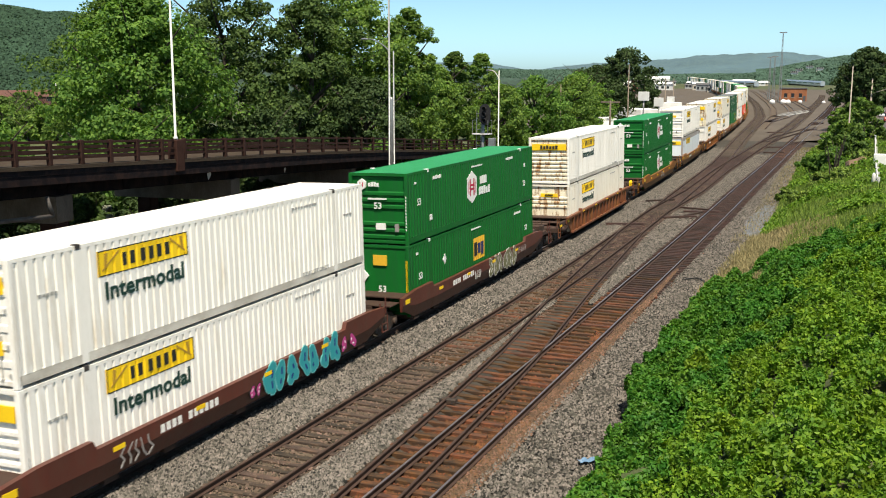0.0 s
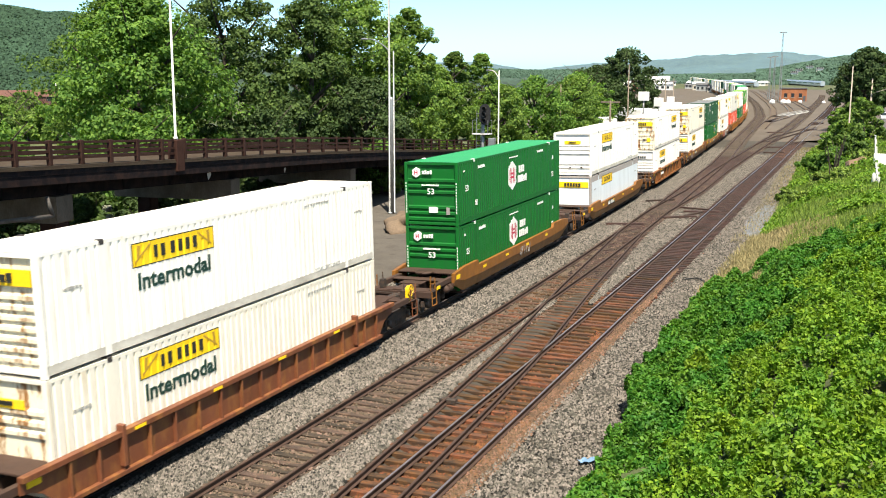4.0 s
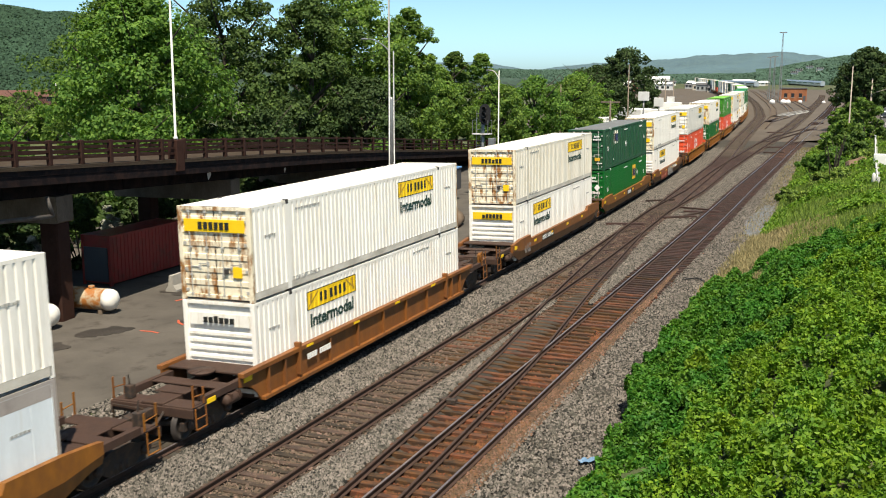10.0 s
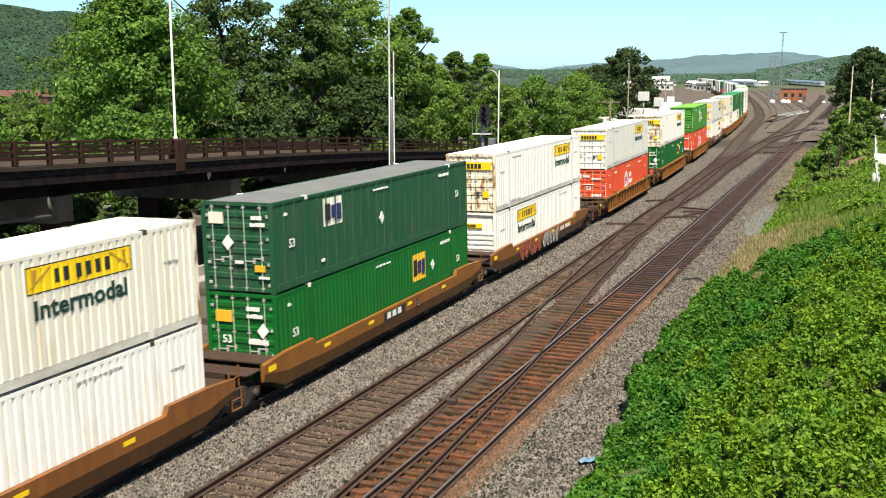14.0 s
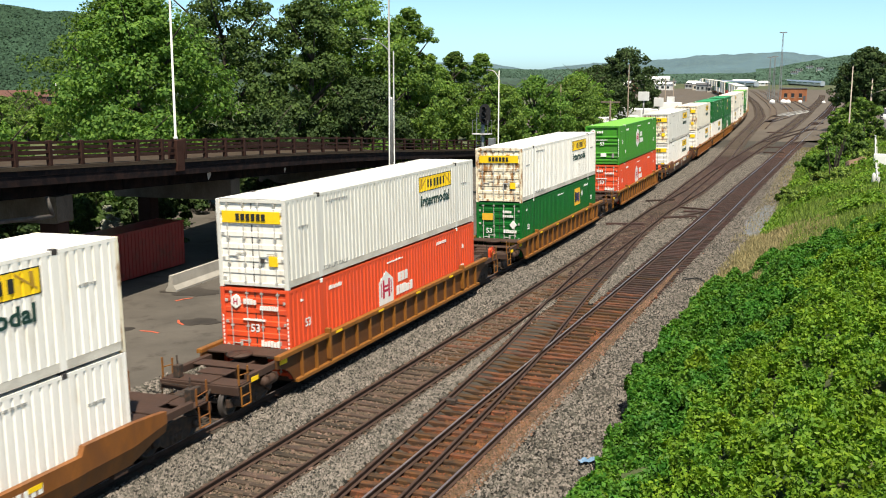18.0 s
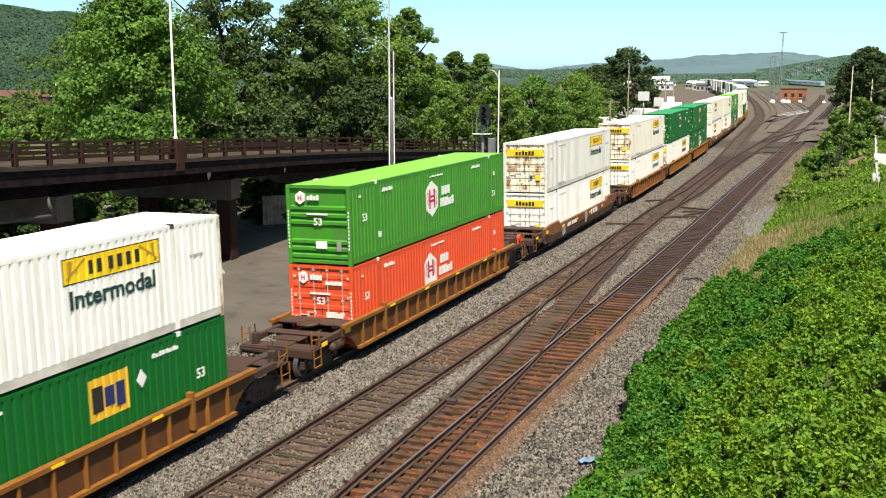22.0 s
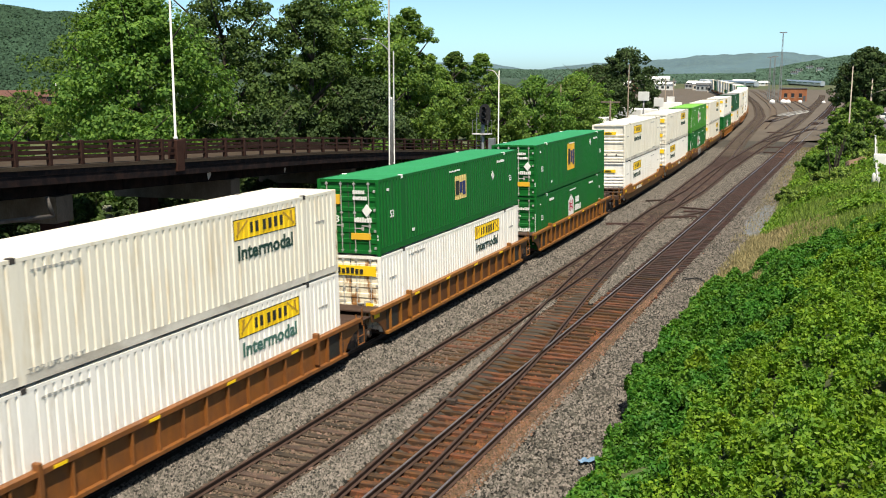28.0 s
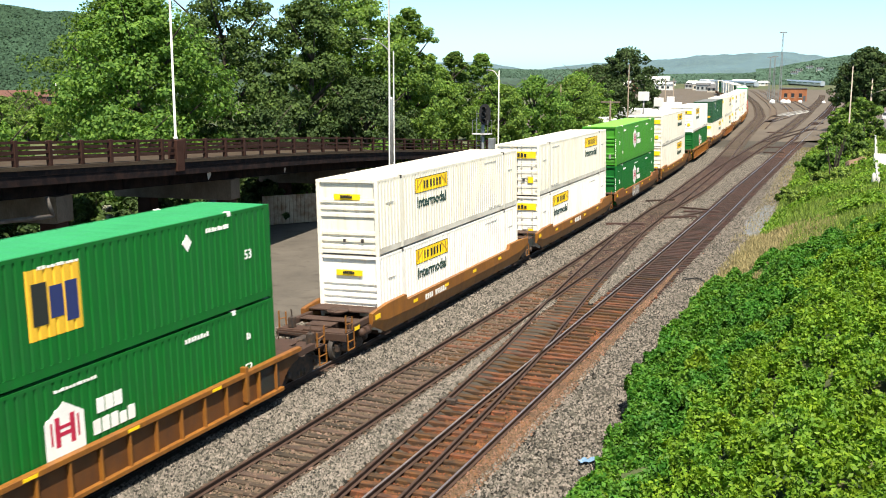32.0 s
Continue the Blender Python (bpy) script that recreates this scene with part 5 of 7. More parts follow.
def leaf_mesh(name, centres, size, material, rng, up=0.35, long=1.5, outward=None):
    """Folded leaves, two faces each, at the given places."""
    n = len(centres)
    c = np.asarray(centres)
    d = rng.normal(size=(n, 3))
    if outward is not None:
        d = d * 0.75 + outward * 1.0
    d[:, 2] += up * 2
    nrm = d / np.linalg.norm(d, axis=1, keepdims=True)
    t = rng.normal(size=(n, 3))
    t -= nrm * (t * nrm).sum(1, keepdims=True)
    t /= np.linalg.norm(t, axis=1, keepdims=True)
    b = np.cross(nrm, t)
    s = (size * rng.uniform(0.65, 1.25, n))[:, None]
    fold = nrm * s * 0.18
    a0, a1 = c - t * s * 0.5 * long, c + t * s * 0.5 * long
    w0, w1 = c + b * s * 0.5 + fold, c - b * s * 0.5 + fold
    v = np.stack([a0, w0, a1, w1], 1).reshape(-1, 3)
    me = bpy.data.meshes.new(name)
    me.vertices.add(4 * n)
    me.vertices.foreach_set("co", v.ravel())
    idx = np.arange(n)[:, None] * 4
    tri = np.concatenate([idx + [0, 1, 2], idx + [0, 2, 3]], 1).reshape(-1)
    me.loops.add(6 * n)
    me.loops.foreach_set("vertex_index", tri)
    me.polygons.add(2 * n)
    me.polygons.foreach_set("loop_start", np.arange(0, 6 * n, 3))
    me.update(calc_edges=True)
    me.materials.append(material)
    return me


def crown_points(rng, r, h0, h1, clumps, leaves, shape=1.0, ragged=0.25):
    """Leaves gathered in uneven clumps that fill an irregular crown."""
    pts, out = [], []
    for k in range(clumps):
        z = rng.uniform(0, 1)
        wide = (math.sin(math.pi * min(1, 0.14 + 0.84 * z)) ** 0.7) * shape + (1 - shape) * (1 - z)
        a = rng.uniform(0, math.tau)
        rr = r * wide * math.sqrt(rng.uniform(0.12, 1.0)) * (1 + ragged * (rng.uniform() - 0.4) + 0.18 * math.sin(3 * a + z * 4))
        c = np.array([rr * math.cos(a), rr * math.sin(a), h0 + (h1 - h0) * z])
        cr = rng.uniform(0.5, 1.4) * r * 0.15
        u = rng.normal(size=(leaves, 3))
        u /= np.linalg.norm(u, axis=1, keepdims=True)
        p = c + u * (cr * rng.uniform(0.45, 1.0, leaves) ** 0.6)[:, None] * [1.15, 1.15, 0.75]
        pts.append(p)
        out.append(u * [1, 1, 0.8] + (c - [0, 0, (h0 + h1) / 2]) / (r * 1.6))
    return np.concatenate(pts), np.concatenate(out)


def trunk_mesh(rng, h, r, spread):
    bm = bmesh.new()
    pts = [Vector((0, 0, -0.6))]
    for k in range(1, 6):
        pts.append(Vector((rng.uniform(-0.25, 0.25), rng.uniform(-0.25, 0.25), h * 0.72 * k / 5)))
    for k in range(5):
        tube(bm, pts[k], pts[k + 1], r * (1.15 - 0.17 * k), r * (1.15 - 0.17 * (k + 1)), 8, False)
    for k in range(9):
        base = pts[2 + k % 3].lerp(pts[3 + k % 3], rng.uniform(0, 1))
        a = k * 2.4 + rng.uniform(-0.4, 0.4)
        mid = base + Vector((math.cos(a), math.sin(a), 0.75)) * spread * 0.4
        tip = mid + Vector((math.cos(a), math.sin(a), 0.9)) * spread * 0.45
        tube(bm, base, mid, r * 0.42, r * 0.27, 6, False)
        tube(bm, mid, tip, r * 0.27, r * 0.08, 6, False)
    return bm


def tree(seed, x, y, h, r, low, clumps, leaves, size, leaf, label, z=None, shape=1.0, group="trees"):
    rng = np.random.default_rng(seed)
    zz = ground_z(x, y) if z is None else z
    root = tagged(new("tree"), label, "tree", group)
    root.matrix_basis = pose(x, y, zz, 0, 0, float(rng.uniform(0, 360)))
    p, o = crown_points(rng, r, low, h - r * 0.10, int(clumps * 2.5), int(leaves * (0.58 if y < 85 else 0.4)), shape, 0.45)
    part("crown", leaf_mesh("crown", p, size * (0.70 if y < 85 else 0.82), leaf, rng, 0.25, 1.35, o), None, root, "leafy crown with gaps")
    part("trunk", trunk_mesh(random.Random(seed), h, 0.16 + h * 0.014, r), BARK, root)
    return root


def bush(seed, x, y, h, r, clumps, leaves, size, leaf, label, z=None):
    rng = np.random.default_rng(seed)
    root = tagged(new("shrub"), label, "shrub", "shrubs")
    root.matrix_basis = pose(x, y, ground_z(x, y) if z is None else z)
    p, o = crown_points(rng, r, 0.15, h, clumps, leaves, 0.55)
    part("crown", leaf_mesh("crown", p, size, leaf, rng, 0.3, 1.35, o), None, root)
    bm = bmesh.new()
    for k in range(6):
        a = k * 1.05
        tube(bm, (0.1 * math.cos(a), 0.1 * math.sin(a), -0.2), (r * 0.5 * math.cos(a), r * 0.5 * math.sin(a), h * 0.7), 0.05, 0.015, 5, False)
    part("stem", bm, BARK, root)
    return root


tree(34, -39.5, 31.5, 8.4, 4.2, 0.4, 67, 177, 0.31, L_LIGHT, "low light-green tree behind the ramp railing")
tree(35, -44, 36, 7.4, 4.0, 0.3, 60, 160, 0.31, L_LIGHT, "low light-green tree behind the ramp railing")
TALL = "tall broad-leaved green tree behind the elevated ramp"
tree(11, -36.2, 43.6, 17.5, 6.3, 1.0, 162, 194, 0.34, L_LIGHT, "broad light-green tree with dense leaves behind the ramp")
tree(12, -33.5, 38.5, 8.5, 4.4, 0.5, 67, 177, 0.31, L_LIGHT, "low spreading light-green tree behind the ramp")
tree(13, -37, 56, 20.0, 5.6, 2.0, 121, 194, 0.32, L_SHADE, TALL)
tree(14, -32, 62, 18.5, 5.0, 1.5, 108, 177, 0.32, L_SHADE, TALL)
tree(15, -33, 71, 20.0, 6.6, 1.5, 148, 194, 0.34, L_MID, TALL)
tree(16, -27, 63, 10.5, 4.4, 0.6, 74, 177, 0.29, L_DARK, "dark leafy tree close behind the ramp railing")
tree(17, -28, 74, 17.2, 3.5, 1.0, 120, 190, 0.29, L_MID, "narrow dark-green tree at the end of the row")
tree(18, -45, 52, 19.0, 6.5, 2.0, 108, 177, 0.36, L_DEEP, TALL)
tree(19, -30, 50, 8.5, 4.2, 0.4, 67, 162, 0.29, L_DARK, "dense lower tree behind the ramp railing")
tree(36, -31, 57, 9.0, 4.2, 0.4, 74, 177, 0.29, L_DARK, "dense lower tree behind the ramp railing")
tree(20, -31, 86, 11.8, 4.6, 0.8, 120, 180, 0.31, L_MID, "rounded green tree beyond the ramp")
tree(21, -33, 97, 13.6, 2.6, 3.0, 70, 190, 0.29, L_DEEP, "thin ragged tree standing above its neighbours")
tree(22, -34, 108, 13.4, 2.9, 1.5, 90, 190, 0.30, L_MID, "slender green tree with an uneven top")
tree(23, -27, 97, 9.2, 4.2, 0.5, 81, 145, 0.30, L_MID, "rounded green tree beyond the ramp")
tree(24, -30, 118, 10.2, 5.0, 0.5, 81, 145, 0.34, L_LIGHT, "rounded green tree beyond the ramp")
tree(25, -27, 128, 10.0, 5.0, 0.5, 81, 145, 0.34, L_MID, "rounded green tree beyond the ramp")
tree(26, -31, 142, 10.6, 5.5, 0.5, 81, 145, 0.37, L_LIGHT, "rounded green tree beyond the ramp")
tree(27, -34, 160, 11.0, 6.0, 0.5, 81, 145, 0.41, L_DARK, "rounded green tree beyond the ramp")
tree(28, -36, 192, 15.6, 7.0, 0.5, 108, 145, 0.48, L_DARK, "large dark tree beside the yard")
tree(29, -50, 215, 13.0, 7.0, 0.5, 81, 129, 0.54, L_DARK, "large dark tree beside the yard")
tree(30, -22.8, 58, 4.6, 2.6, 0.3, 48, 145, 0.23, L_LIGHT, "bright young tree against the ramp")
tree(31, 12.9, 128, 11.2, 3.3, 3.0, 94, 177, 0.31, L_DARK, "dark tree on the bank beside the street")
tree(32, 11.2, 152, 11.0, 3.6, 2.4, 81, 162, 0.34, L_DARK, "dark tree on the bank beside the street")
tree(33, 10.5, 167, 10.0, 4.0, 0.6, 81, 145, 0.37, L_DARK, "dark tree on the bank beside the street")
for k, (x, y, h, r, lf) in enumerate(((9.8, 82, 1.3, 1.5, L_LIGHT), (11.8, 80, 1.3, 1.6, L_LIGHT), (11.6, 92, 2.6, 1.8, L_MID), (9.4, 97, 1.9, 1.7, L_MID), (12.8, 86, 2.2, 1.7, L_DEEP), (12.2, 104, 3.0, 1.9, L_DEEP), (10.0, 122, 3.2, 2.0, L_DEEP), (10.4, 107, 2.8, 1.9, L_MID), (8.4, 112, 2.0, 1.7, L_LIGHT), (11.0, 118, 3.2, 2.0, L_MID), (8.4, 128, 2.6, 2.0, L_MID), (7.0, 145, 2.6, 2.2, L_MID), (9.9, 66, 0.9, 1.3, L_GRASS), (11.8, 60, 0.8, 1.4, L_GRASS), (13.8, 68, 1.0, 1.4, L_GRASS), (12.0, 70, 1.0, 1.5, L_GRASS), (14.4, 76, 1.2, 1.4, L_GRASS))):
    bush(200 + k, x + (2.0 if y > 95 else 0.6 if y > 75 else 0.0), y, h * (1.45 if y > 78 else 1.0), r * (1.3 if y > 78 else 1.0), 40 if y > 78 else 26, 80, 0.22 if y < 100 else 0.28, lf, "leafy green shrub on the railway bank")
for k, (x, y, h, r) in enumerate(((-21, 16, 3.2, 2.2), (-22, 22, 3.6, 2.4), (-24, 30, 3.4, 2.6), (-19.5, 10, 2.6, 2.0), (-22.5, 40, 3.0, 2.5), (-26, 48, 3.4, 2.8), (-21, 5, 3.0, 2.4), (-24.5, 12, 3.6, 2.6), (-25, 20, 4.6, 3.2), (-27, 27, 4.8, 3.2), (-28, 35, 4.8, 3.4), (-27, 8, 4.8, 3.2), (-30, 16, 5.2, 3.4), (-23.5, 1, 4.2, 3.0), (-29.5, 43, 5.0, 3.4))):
    bush(240 + k, x, y, h, r, 48 if r > 2.8 else 34, 90, 0.26, (L_DARK, L_SHADE)[k % 2], "shrub with leaves darkened for shade under the ramp")


L_PALE = mat("silvery_leaf", (0.30, 0.31, 0.27), 0.6, var=0.25, scale=0.5, fine=6, bump=0, isl=0.4, trans=0.15)
for k, (x, y, h, r) in enumerate(((-23.2, 25.5, 2.9, 0.9), (-22.2, 18.5, 2.2, 1.3), (-24.6, 20.6, 2.4, 0.8))):
    bush(280 + k, x, y, h, r, 16, 60, 0.2, L_PALE, "silvery-leaved shrub in the shade of the ramp")


# the vine-covered bank
def vine_z(x, y):
    return ground_z(x, y) + 0.42 + 0.55 * noise.noise((x * 0.28, y * 0.28, 2.0)) + 0.75 * noise.noise((x * 0.75, y * 0.75, 7.0)) + 0.34 * noise.noise((x * 2.1, y * 2.1, 3.0))


def vine_edge(y):
    return bank_edge(y) + 0.1 + 0.35 * noise.noise((y * 0.5, 1.0, 3.0)) + 0.18 * noise.noise((y * 1.9, 4.0, 3.0))


def vine_end(x):
    return 28.5 + max(0.0, x - 11.0) * 1.35 + 2.2 * noise.noise((x * 0.6, 2.0, 5.0))


def sunny(x, y):
    """Where the paler creeper outgrows the darker one."""
    return (x - 13.2) * 0.34 - (y - 6) * 0.045 + 1.3 * noise.noise((x * 0.35, y * 0.3, 11.0)) + 1.1 * noise.noise((x * 0.95, y * 0.8, 13.0)) + 0.3 * noise.noise((x * 2.2, y * 2.2, 15.0)) > 0.1


rng = np.random.default_rng(5)
# A dark sheet below the vines: its colour is the shade in the leaf gaps.
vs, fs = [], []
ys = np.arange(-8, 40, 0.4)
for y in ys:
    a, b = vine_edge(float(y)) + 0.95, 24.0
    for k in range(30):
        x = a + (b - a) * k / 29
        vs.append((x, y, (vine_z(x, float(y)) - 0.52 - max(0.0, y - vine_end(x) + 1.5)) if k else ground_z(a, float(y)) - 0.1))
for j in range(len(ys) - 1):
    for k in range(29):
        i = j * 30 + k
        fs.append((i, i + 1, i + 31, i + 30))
tagged(new("undergrowth", raw("undergrowth", vs, fs, L_UNDER, True)), "dark sheet for the shade under the vine leaves", "undergrowth", kind="stuff")


def patch(name, n, y0, y1, keep, x_of, size, leaf, label, cat, up=0.5, long=1.25, lift=0.16):
    c = []
    while len(c) < n:
        y = float(rng.uniform(y0, y1))
        x = x_of(y)
        if keep(x, y):
            c.append((x, y, vine_z(x, y) + float(rng.uniform(-0.2, lift))))
    return tagged(new(name, leaf_mesh(name, c, size, leaf, rng, up, long)), label, cat, kind="stuff")


def tuft(x, y):
    """Leaves crowd on shoots and leave dark hollows between them."""
    return noise.noise((x * 2.6, y * 1.9, 31.0)) > -0.28 + 0.5 * float(rng.uniform()) ** 3


COVER = lambda y: vine_edge(y) + 9.5 * float(rng.uniform())
patch("vine_leaves", 190000, -6, 44, lambda x, y: x < 20.5 and tuft(x, y) and y < vine_end(x) and not sunny(x, y), COVER, 0.088, L_VINE, "dense deep-green vines covering the bank", "vines", 0.36, 1.7)
patch("creeper_leaves", 160000, -6, 44, lambda x, y: x < 20.5 and tuft(x, y) and y < vine_end(x) and sunny(x, y), COVER, 0.084, L_SUNNY, "yellow-green creeper leaves over the bank", "vines", 0.38, 1.7)
patch("vine_leaves", 24000, -6, 30, lambda x, y: y < vine_end(x), lambda y: vine_edge(y) + float(abs(rng.normal())) * 0.55, 0.115, L_VINE, "vine leaves creeping over the stone edge", "vines", 0.5)


def blades(name, n, region, height, leaf, label):
    """Upright grass blades as narrow triangles."""
    v, f = [], []
    while len(f) < n:
        x, y = region()
        z = ground_z(x, y)
        a, h, w = rng.uniform(0, math.tau), height * rng.uniform(0.5, 1.3), 0.05
        dx, dy = math.cos(a), math.sin(a)
        k = len(v)
        v += [(x - dx * w, y - dy * w, z - 0.05), (x + dx * w, y + dy * w, z - 0.05), (x + rng.normal() * 0.3 * h, y + rng.normal() * 0.3 * h, z + h)]
        f.append((k, k + 1, k + 2))
    return tagged(new(name, raw(name, v, f, leaf)), label, "grass", kind="stuff")


def meadow(y0, y1, a, b):
    def region():
        y = float(rng.uniform(y0, y1))
        return bank_edge(y) + float(rng.uniform(a, b)), y
    return region


blades("dry_grass", 28000, meadow(28, 47, -0.3, 5.0), 0.34, L_STRAW, "tan dry grass on the bank")
blades("dry_grass", 9000, meadow(44, 130, -1.2, 0.6), 0.3, L_STRAW, "straw-coloured grass along the shoulder")
blades("green_grass", 16000, meadow(33, 50, 2.5, 8.5), 0.4, L_GRASS, "yellow-green grass on the bank")
blades("green_grass", 50000, meadow(46, 125, 0.4, 9.5), 0.5, L_GRASS, "bright green weeds and grass on the bank")

c = []
while len(c) < 60000:
    y = 44 + 80 * float(rng.uniform()) ** 1.4
    x = bank_edge(y) + float(rng.uniform(0.3, 9.0))
    d = noise.noise((x * 0.35, y * 0.25, 21.0))
    if d > -0.15 and y > 46 - (x - 11) * 0.6:
        c.append((x, y, ground_z(x, y) + float(rng.uniform(0.05, 0.35 + 0.9 * max(0.0, d)))))
tagged(new("weeds", leaf_mesh("weeds", c, 0.15, L_WEED, rng, 0.5, 1.5)), "bright green leafy weeds on the sunny bank", "weeds", kind="stuff")

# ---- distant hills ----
# Distance haze is mixed into the L_HAZE, H_MID and H_FAR base colours.
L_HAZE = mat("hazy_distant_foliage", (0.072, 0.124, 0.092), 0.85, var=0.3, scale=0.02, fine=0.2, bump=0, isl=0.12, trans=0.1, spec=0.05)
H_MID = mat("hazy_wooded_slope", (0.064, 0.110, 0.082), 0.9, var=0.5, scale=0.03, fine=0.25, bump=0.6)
H_NEAR = mat("wooded_hillside", (0.040, 0.076, 0.048), 0.9, var=0.7, scale=0.06, fine=0.25, bump=1.0)
H_FAR = mat("haze_tinted_wooded_ridge", (0.070, 0.125, 0.165), 0.95, var=0.35, scale=0.010, fine=0.05, bump=0.3, second=(0.105, 0.165, 0.150), mix_at=0.54, spread=0.06)


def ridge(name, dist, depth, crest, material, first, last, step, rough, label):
    """A hill that rises from dist to dist + depth; crest: rows of (view column, view row) from EYE."""
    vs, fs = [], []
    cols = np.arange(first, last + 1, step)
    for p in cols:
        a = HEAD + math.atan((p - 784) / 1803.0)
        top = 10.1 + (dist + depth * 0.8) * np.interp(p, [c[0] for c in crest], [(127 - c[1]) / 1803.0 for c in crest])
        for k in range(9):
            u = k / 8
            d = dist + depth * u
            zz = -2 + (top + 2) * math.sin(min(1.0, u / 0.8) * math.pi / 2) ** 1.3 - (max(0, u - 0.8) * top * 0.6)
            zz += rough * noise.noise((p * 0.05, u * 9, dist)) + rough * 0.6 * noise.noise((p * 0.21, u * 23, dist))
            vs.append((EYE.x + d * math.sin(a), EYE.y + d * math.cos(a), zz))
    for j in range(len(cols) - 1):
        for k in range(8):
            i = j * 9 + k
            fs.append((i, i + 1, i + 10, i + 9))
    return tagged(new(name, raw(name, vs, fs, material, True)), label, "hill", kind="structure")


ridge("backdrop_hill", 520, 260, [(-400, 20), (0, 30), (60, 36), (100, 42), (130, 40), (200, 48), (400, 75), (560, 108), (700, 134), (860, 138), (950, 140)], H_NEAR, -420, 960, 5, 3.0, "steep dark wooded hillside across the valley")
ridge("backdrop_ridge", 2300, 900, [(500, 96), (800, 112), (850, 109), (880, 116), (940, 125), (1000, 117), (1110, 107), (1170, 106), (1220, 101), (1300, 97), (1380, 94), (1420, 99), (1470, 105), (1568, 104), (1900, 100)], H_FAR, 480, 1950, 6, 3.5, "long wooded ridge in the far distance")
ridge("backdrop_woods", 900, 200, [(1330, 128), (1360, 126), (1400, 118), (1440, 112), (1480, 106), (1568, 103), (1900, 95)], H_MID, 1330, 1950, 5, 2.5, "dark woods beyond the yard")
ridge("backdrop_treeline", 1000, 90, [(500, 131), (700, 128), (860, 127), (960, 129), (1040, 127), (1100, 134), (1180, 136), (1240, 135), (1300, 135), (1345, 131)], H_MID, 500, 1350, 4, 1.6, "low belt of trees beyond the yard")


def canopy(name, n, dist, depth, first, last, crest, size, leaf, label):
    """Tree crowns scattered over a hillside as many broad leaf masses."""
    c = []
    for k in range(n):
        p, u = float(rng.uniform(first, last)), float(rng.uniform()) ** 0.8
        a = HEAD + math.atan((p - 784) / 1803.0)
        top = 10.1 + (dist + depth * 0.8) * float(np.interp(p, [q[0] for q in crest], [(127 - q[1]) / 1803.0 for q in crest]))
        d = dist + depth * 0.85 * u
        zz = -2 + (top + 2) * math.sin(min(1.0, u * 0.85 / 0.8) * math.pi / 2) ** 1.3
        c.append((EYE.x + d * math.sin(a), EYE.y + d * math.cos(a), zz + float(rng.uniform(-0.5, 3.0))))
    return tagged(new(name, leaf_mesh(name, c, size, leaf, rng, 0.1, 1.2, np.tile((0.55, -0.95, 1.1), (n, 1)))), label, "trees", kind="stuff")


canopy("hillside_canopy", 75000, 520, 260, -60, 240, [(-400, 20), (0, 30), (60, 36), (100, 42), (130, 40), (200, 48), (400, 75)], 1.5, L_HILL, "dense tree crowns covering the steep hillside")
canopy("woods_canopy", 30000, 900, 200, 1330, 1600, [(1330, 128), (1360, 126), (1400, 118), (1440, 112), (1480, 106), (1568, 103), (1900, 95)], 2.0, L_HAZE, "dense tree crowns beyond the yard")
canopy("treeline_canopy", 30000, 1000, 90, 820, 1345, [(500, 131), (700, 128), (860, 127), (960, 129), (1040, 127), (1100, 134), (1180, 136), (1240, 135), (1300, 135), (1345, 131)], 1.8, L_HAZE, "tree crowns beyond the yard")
root = tagged(new("dead_sapling"), "leafless grey sapling clump on the bank", "dead shrub")
root.matrix_basis = pose(12.9, 72, ground_z(12.9, 72))
rs = random.Random(4)
for k in range(9):
    bm = bmesh.new()
    a = rs.uniform(0, math.tau)
    q = Vector((math.cos(a) * 0.9, math.sin(a) * 0.9, rs.uniform(2.6, 4.2)))
    tube(bm, (rs.uniform(-0.3, 0.3), rs.uniform(-0.3, 0.3), -0.1), q * 0.6, 0.05, 0.035, 5, False)
    tube(bm, q * 0.6, q, 0.035, 0.01, 5, False)
    tube(bm, q * 0.6, q * 0.6 + Vector((rs.uniform(-0.6, 0.6), rs.uniform(-0.6, 0.6), 0.9)), 0.02, 0.008, 5, False)
    part("stem", bm, BARK, root)

# ---- elevated ramp ----
S_RUST = mat("rusty_brown_steel", (0.041, 0.018, 0.013), 0.8, var=0.35, scale=1.5, fine=18, second=(0.039, 0.019, 0.014), spec=0.15)
# Girder colour goes near black to hold the shade under the deck.
S_GIRDER = mat("shade_black_steel", (0.013, 0.011, 0.011), 0.9, var=0.35, scale=0.8, fine=14, second=(0.024, 0.015, 0.013), spec=0.05)
S_FASCIA = mat("dark_purple_brown_steel", (0.013, 0.010, 0.011), 0.85, var=0.35, scale=0.8, fine=14, second=(0.030, 0.017, 0.014), spec=0.1)
CONC = mat("weathered_concrete", (0.175, 0.138, 0.105), 0.9, var=0.35, scale=0.7, fine=18, bump=0.4, second=(0.10, 0.08, 0.062), spec=0.1, mix_at=0.58, stretch=(1, 1, 0.4))
CONC_LIGHT = mat("pale_concrete", (0.345, 0.323, 0.285), 0.9, var=0.2, scale=0.8, fine=20, bump=0.3)
POLE_WHITE = mat("white_painted_pole", (0.58, 0.57, 0.54), 0.5, var=0.12)
POLE_STEEL = mat("galvanised_pole", (0.29, 0.30, 0.30), 0.4, metal=0.5, var=0.2)
POLE_WOOD = mat("grey_timber_pole", (0.19, 0.155, 0.12), 0.9, var=0.35, scale=1.5, fine=20, stretch=(3, 3, 0.3))
POLE_PALE = mat("bleached_timber_pole", (0.34, 0.30, 0.25), 0.9, var=0.3, scale=1.5, fine=20, stretch=(3, 3, 0.3))
BLACK = mat("matt_black_metal", (0.015, 0.015, 0.016), 0.7)

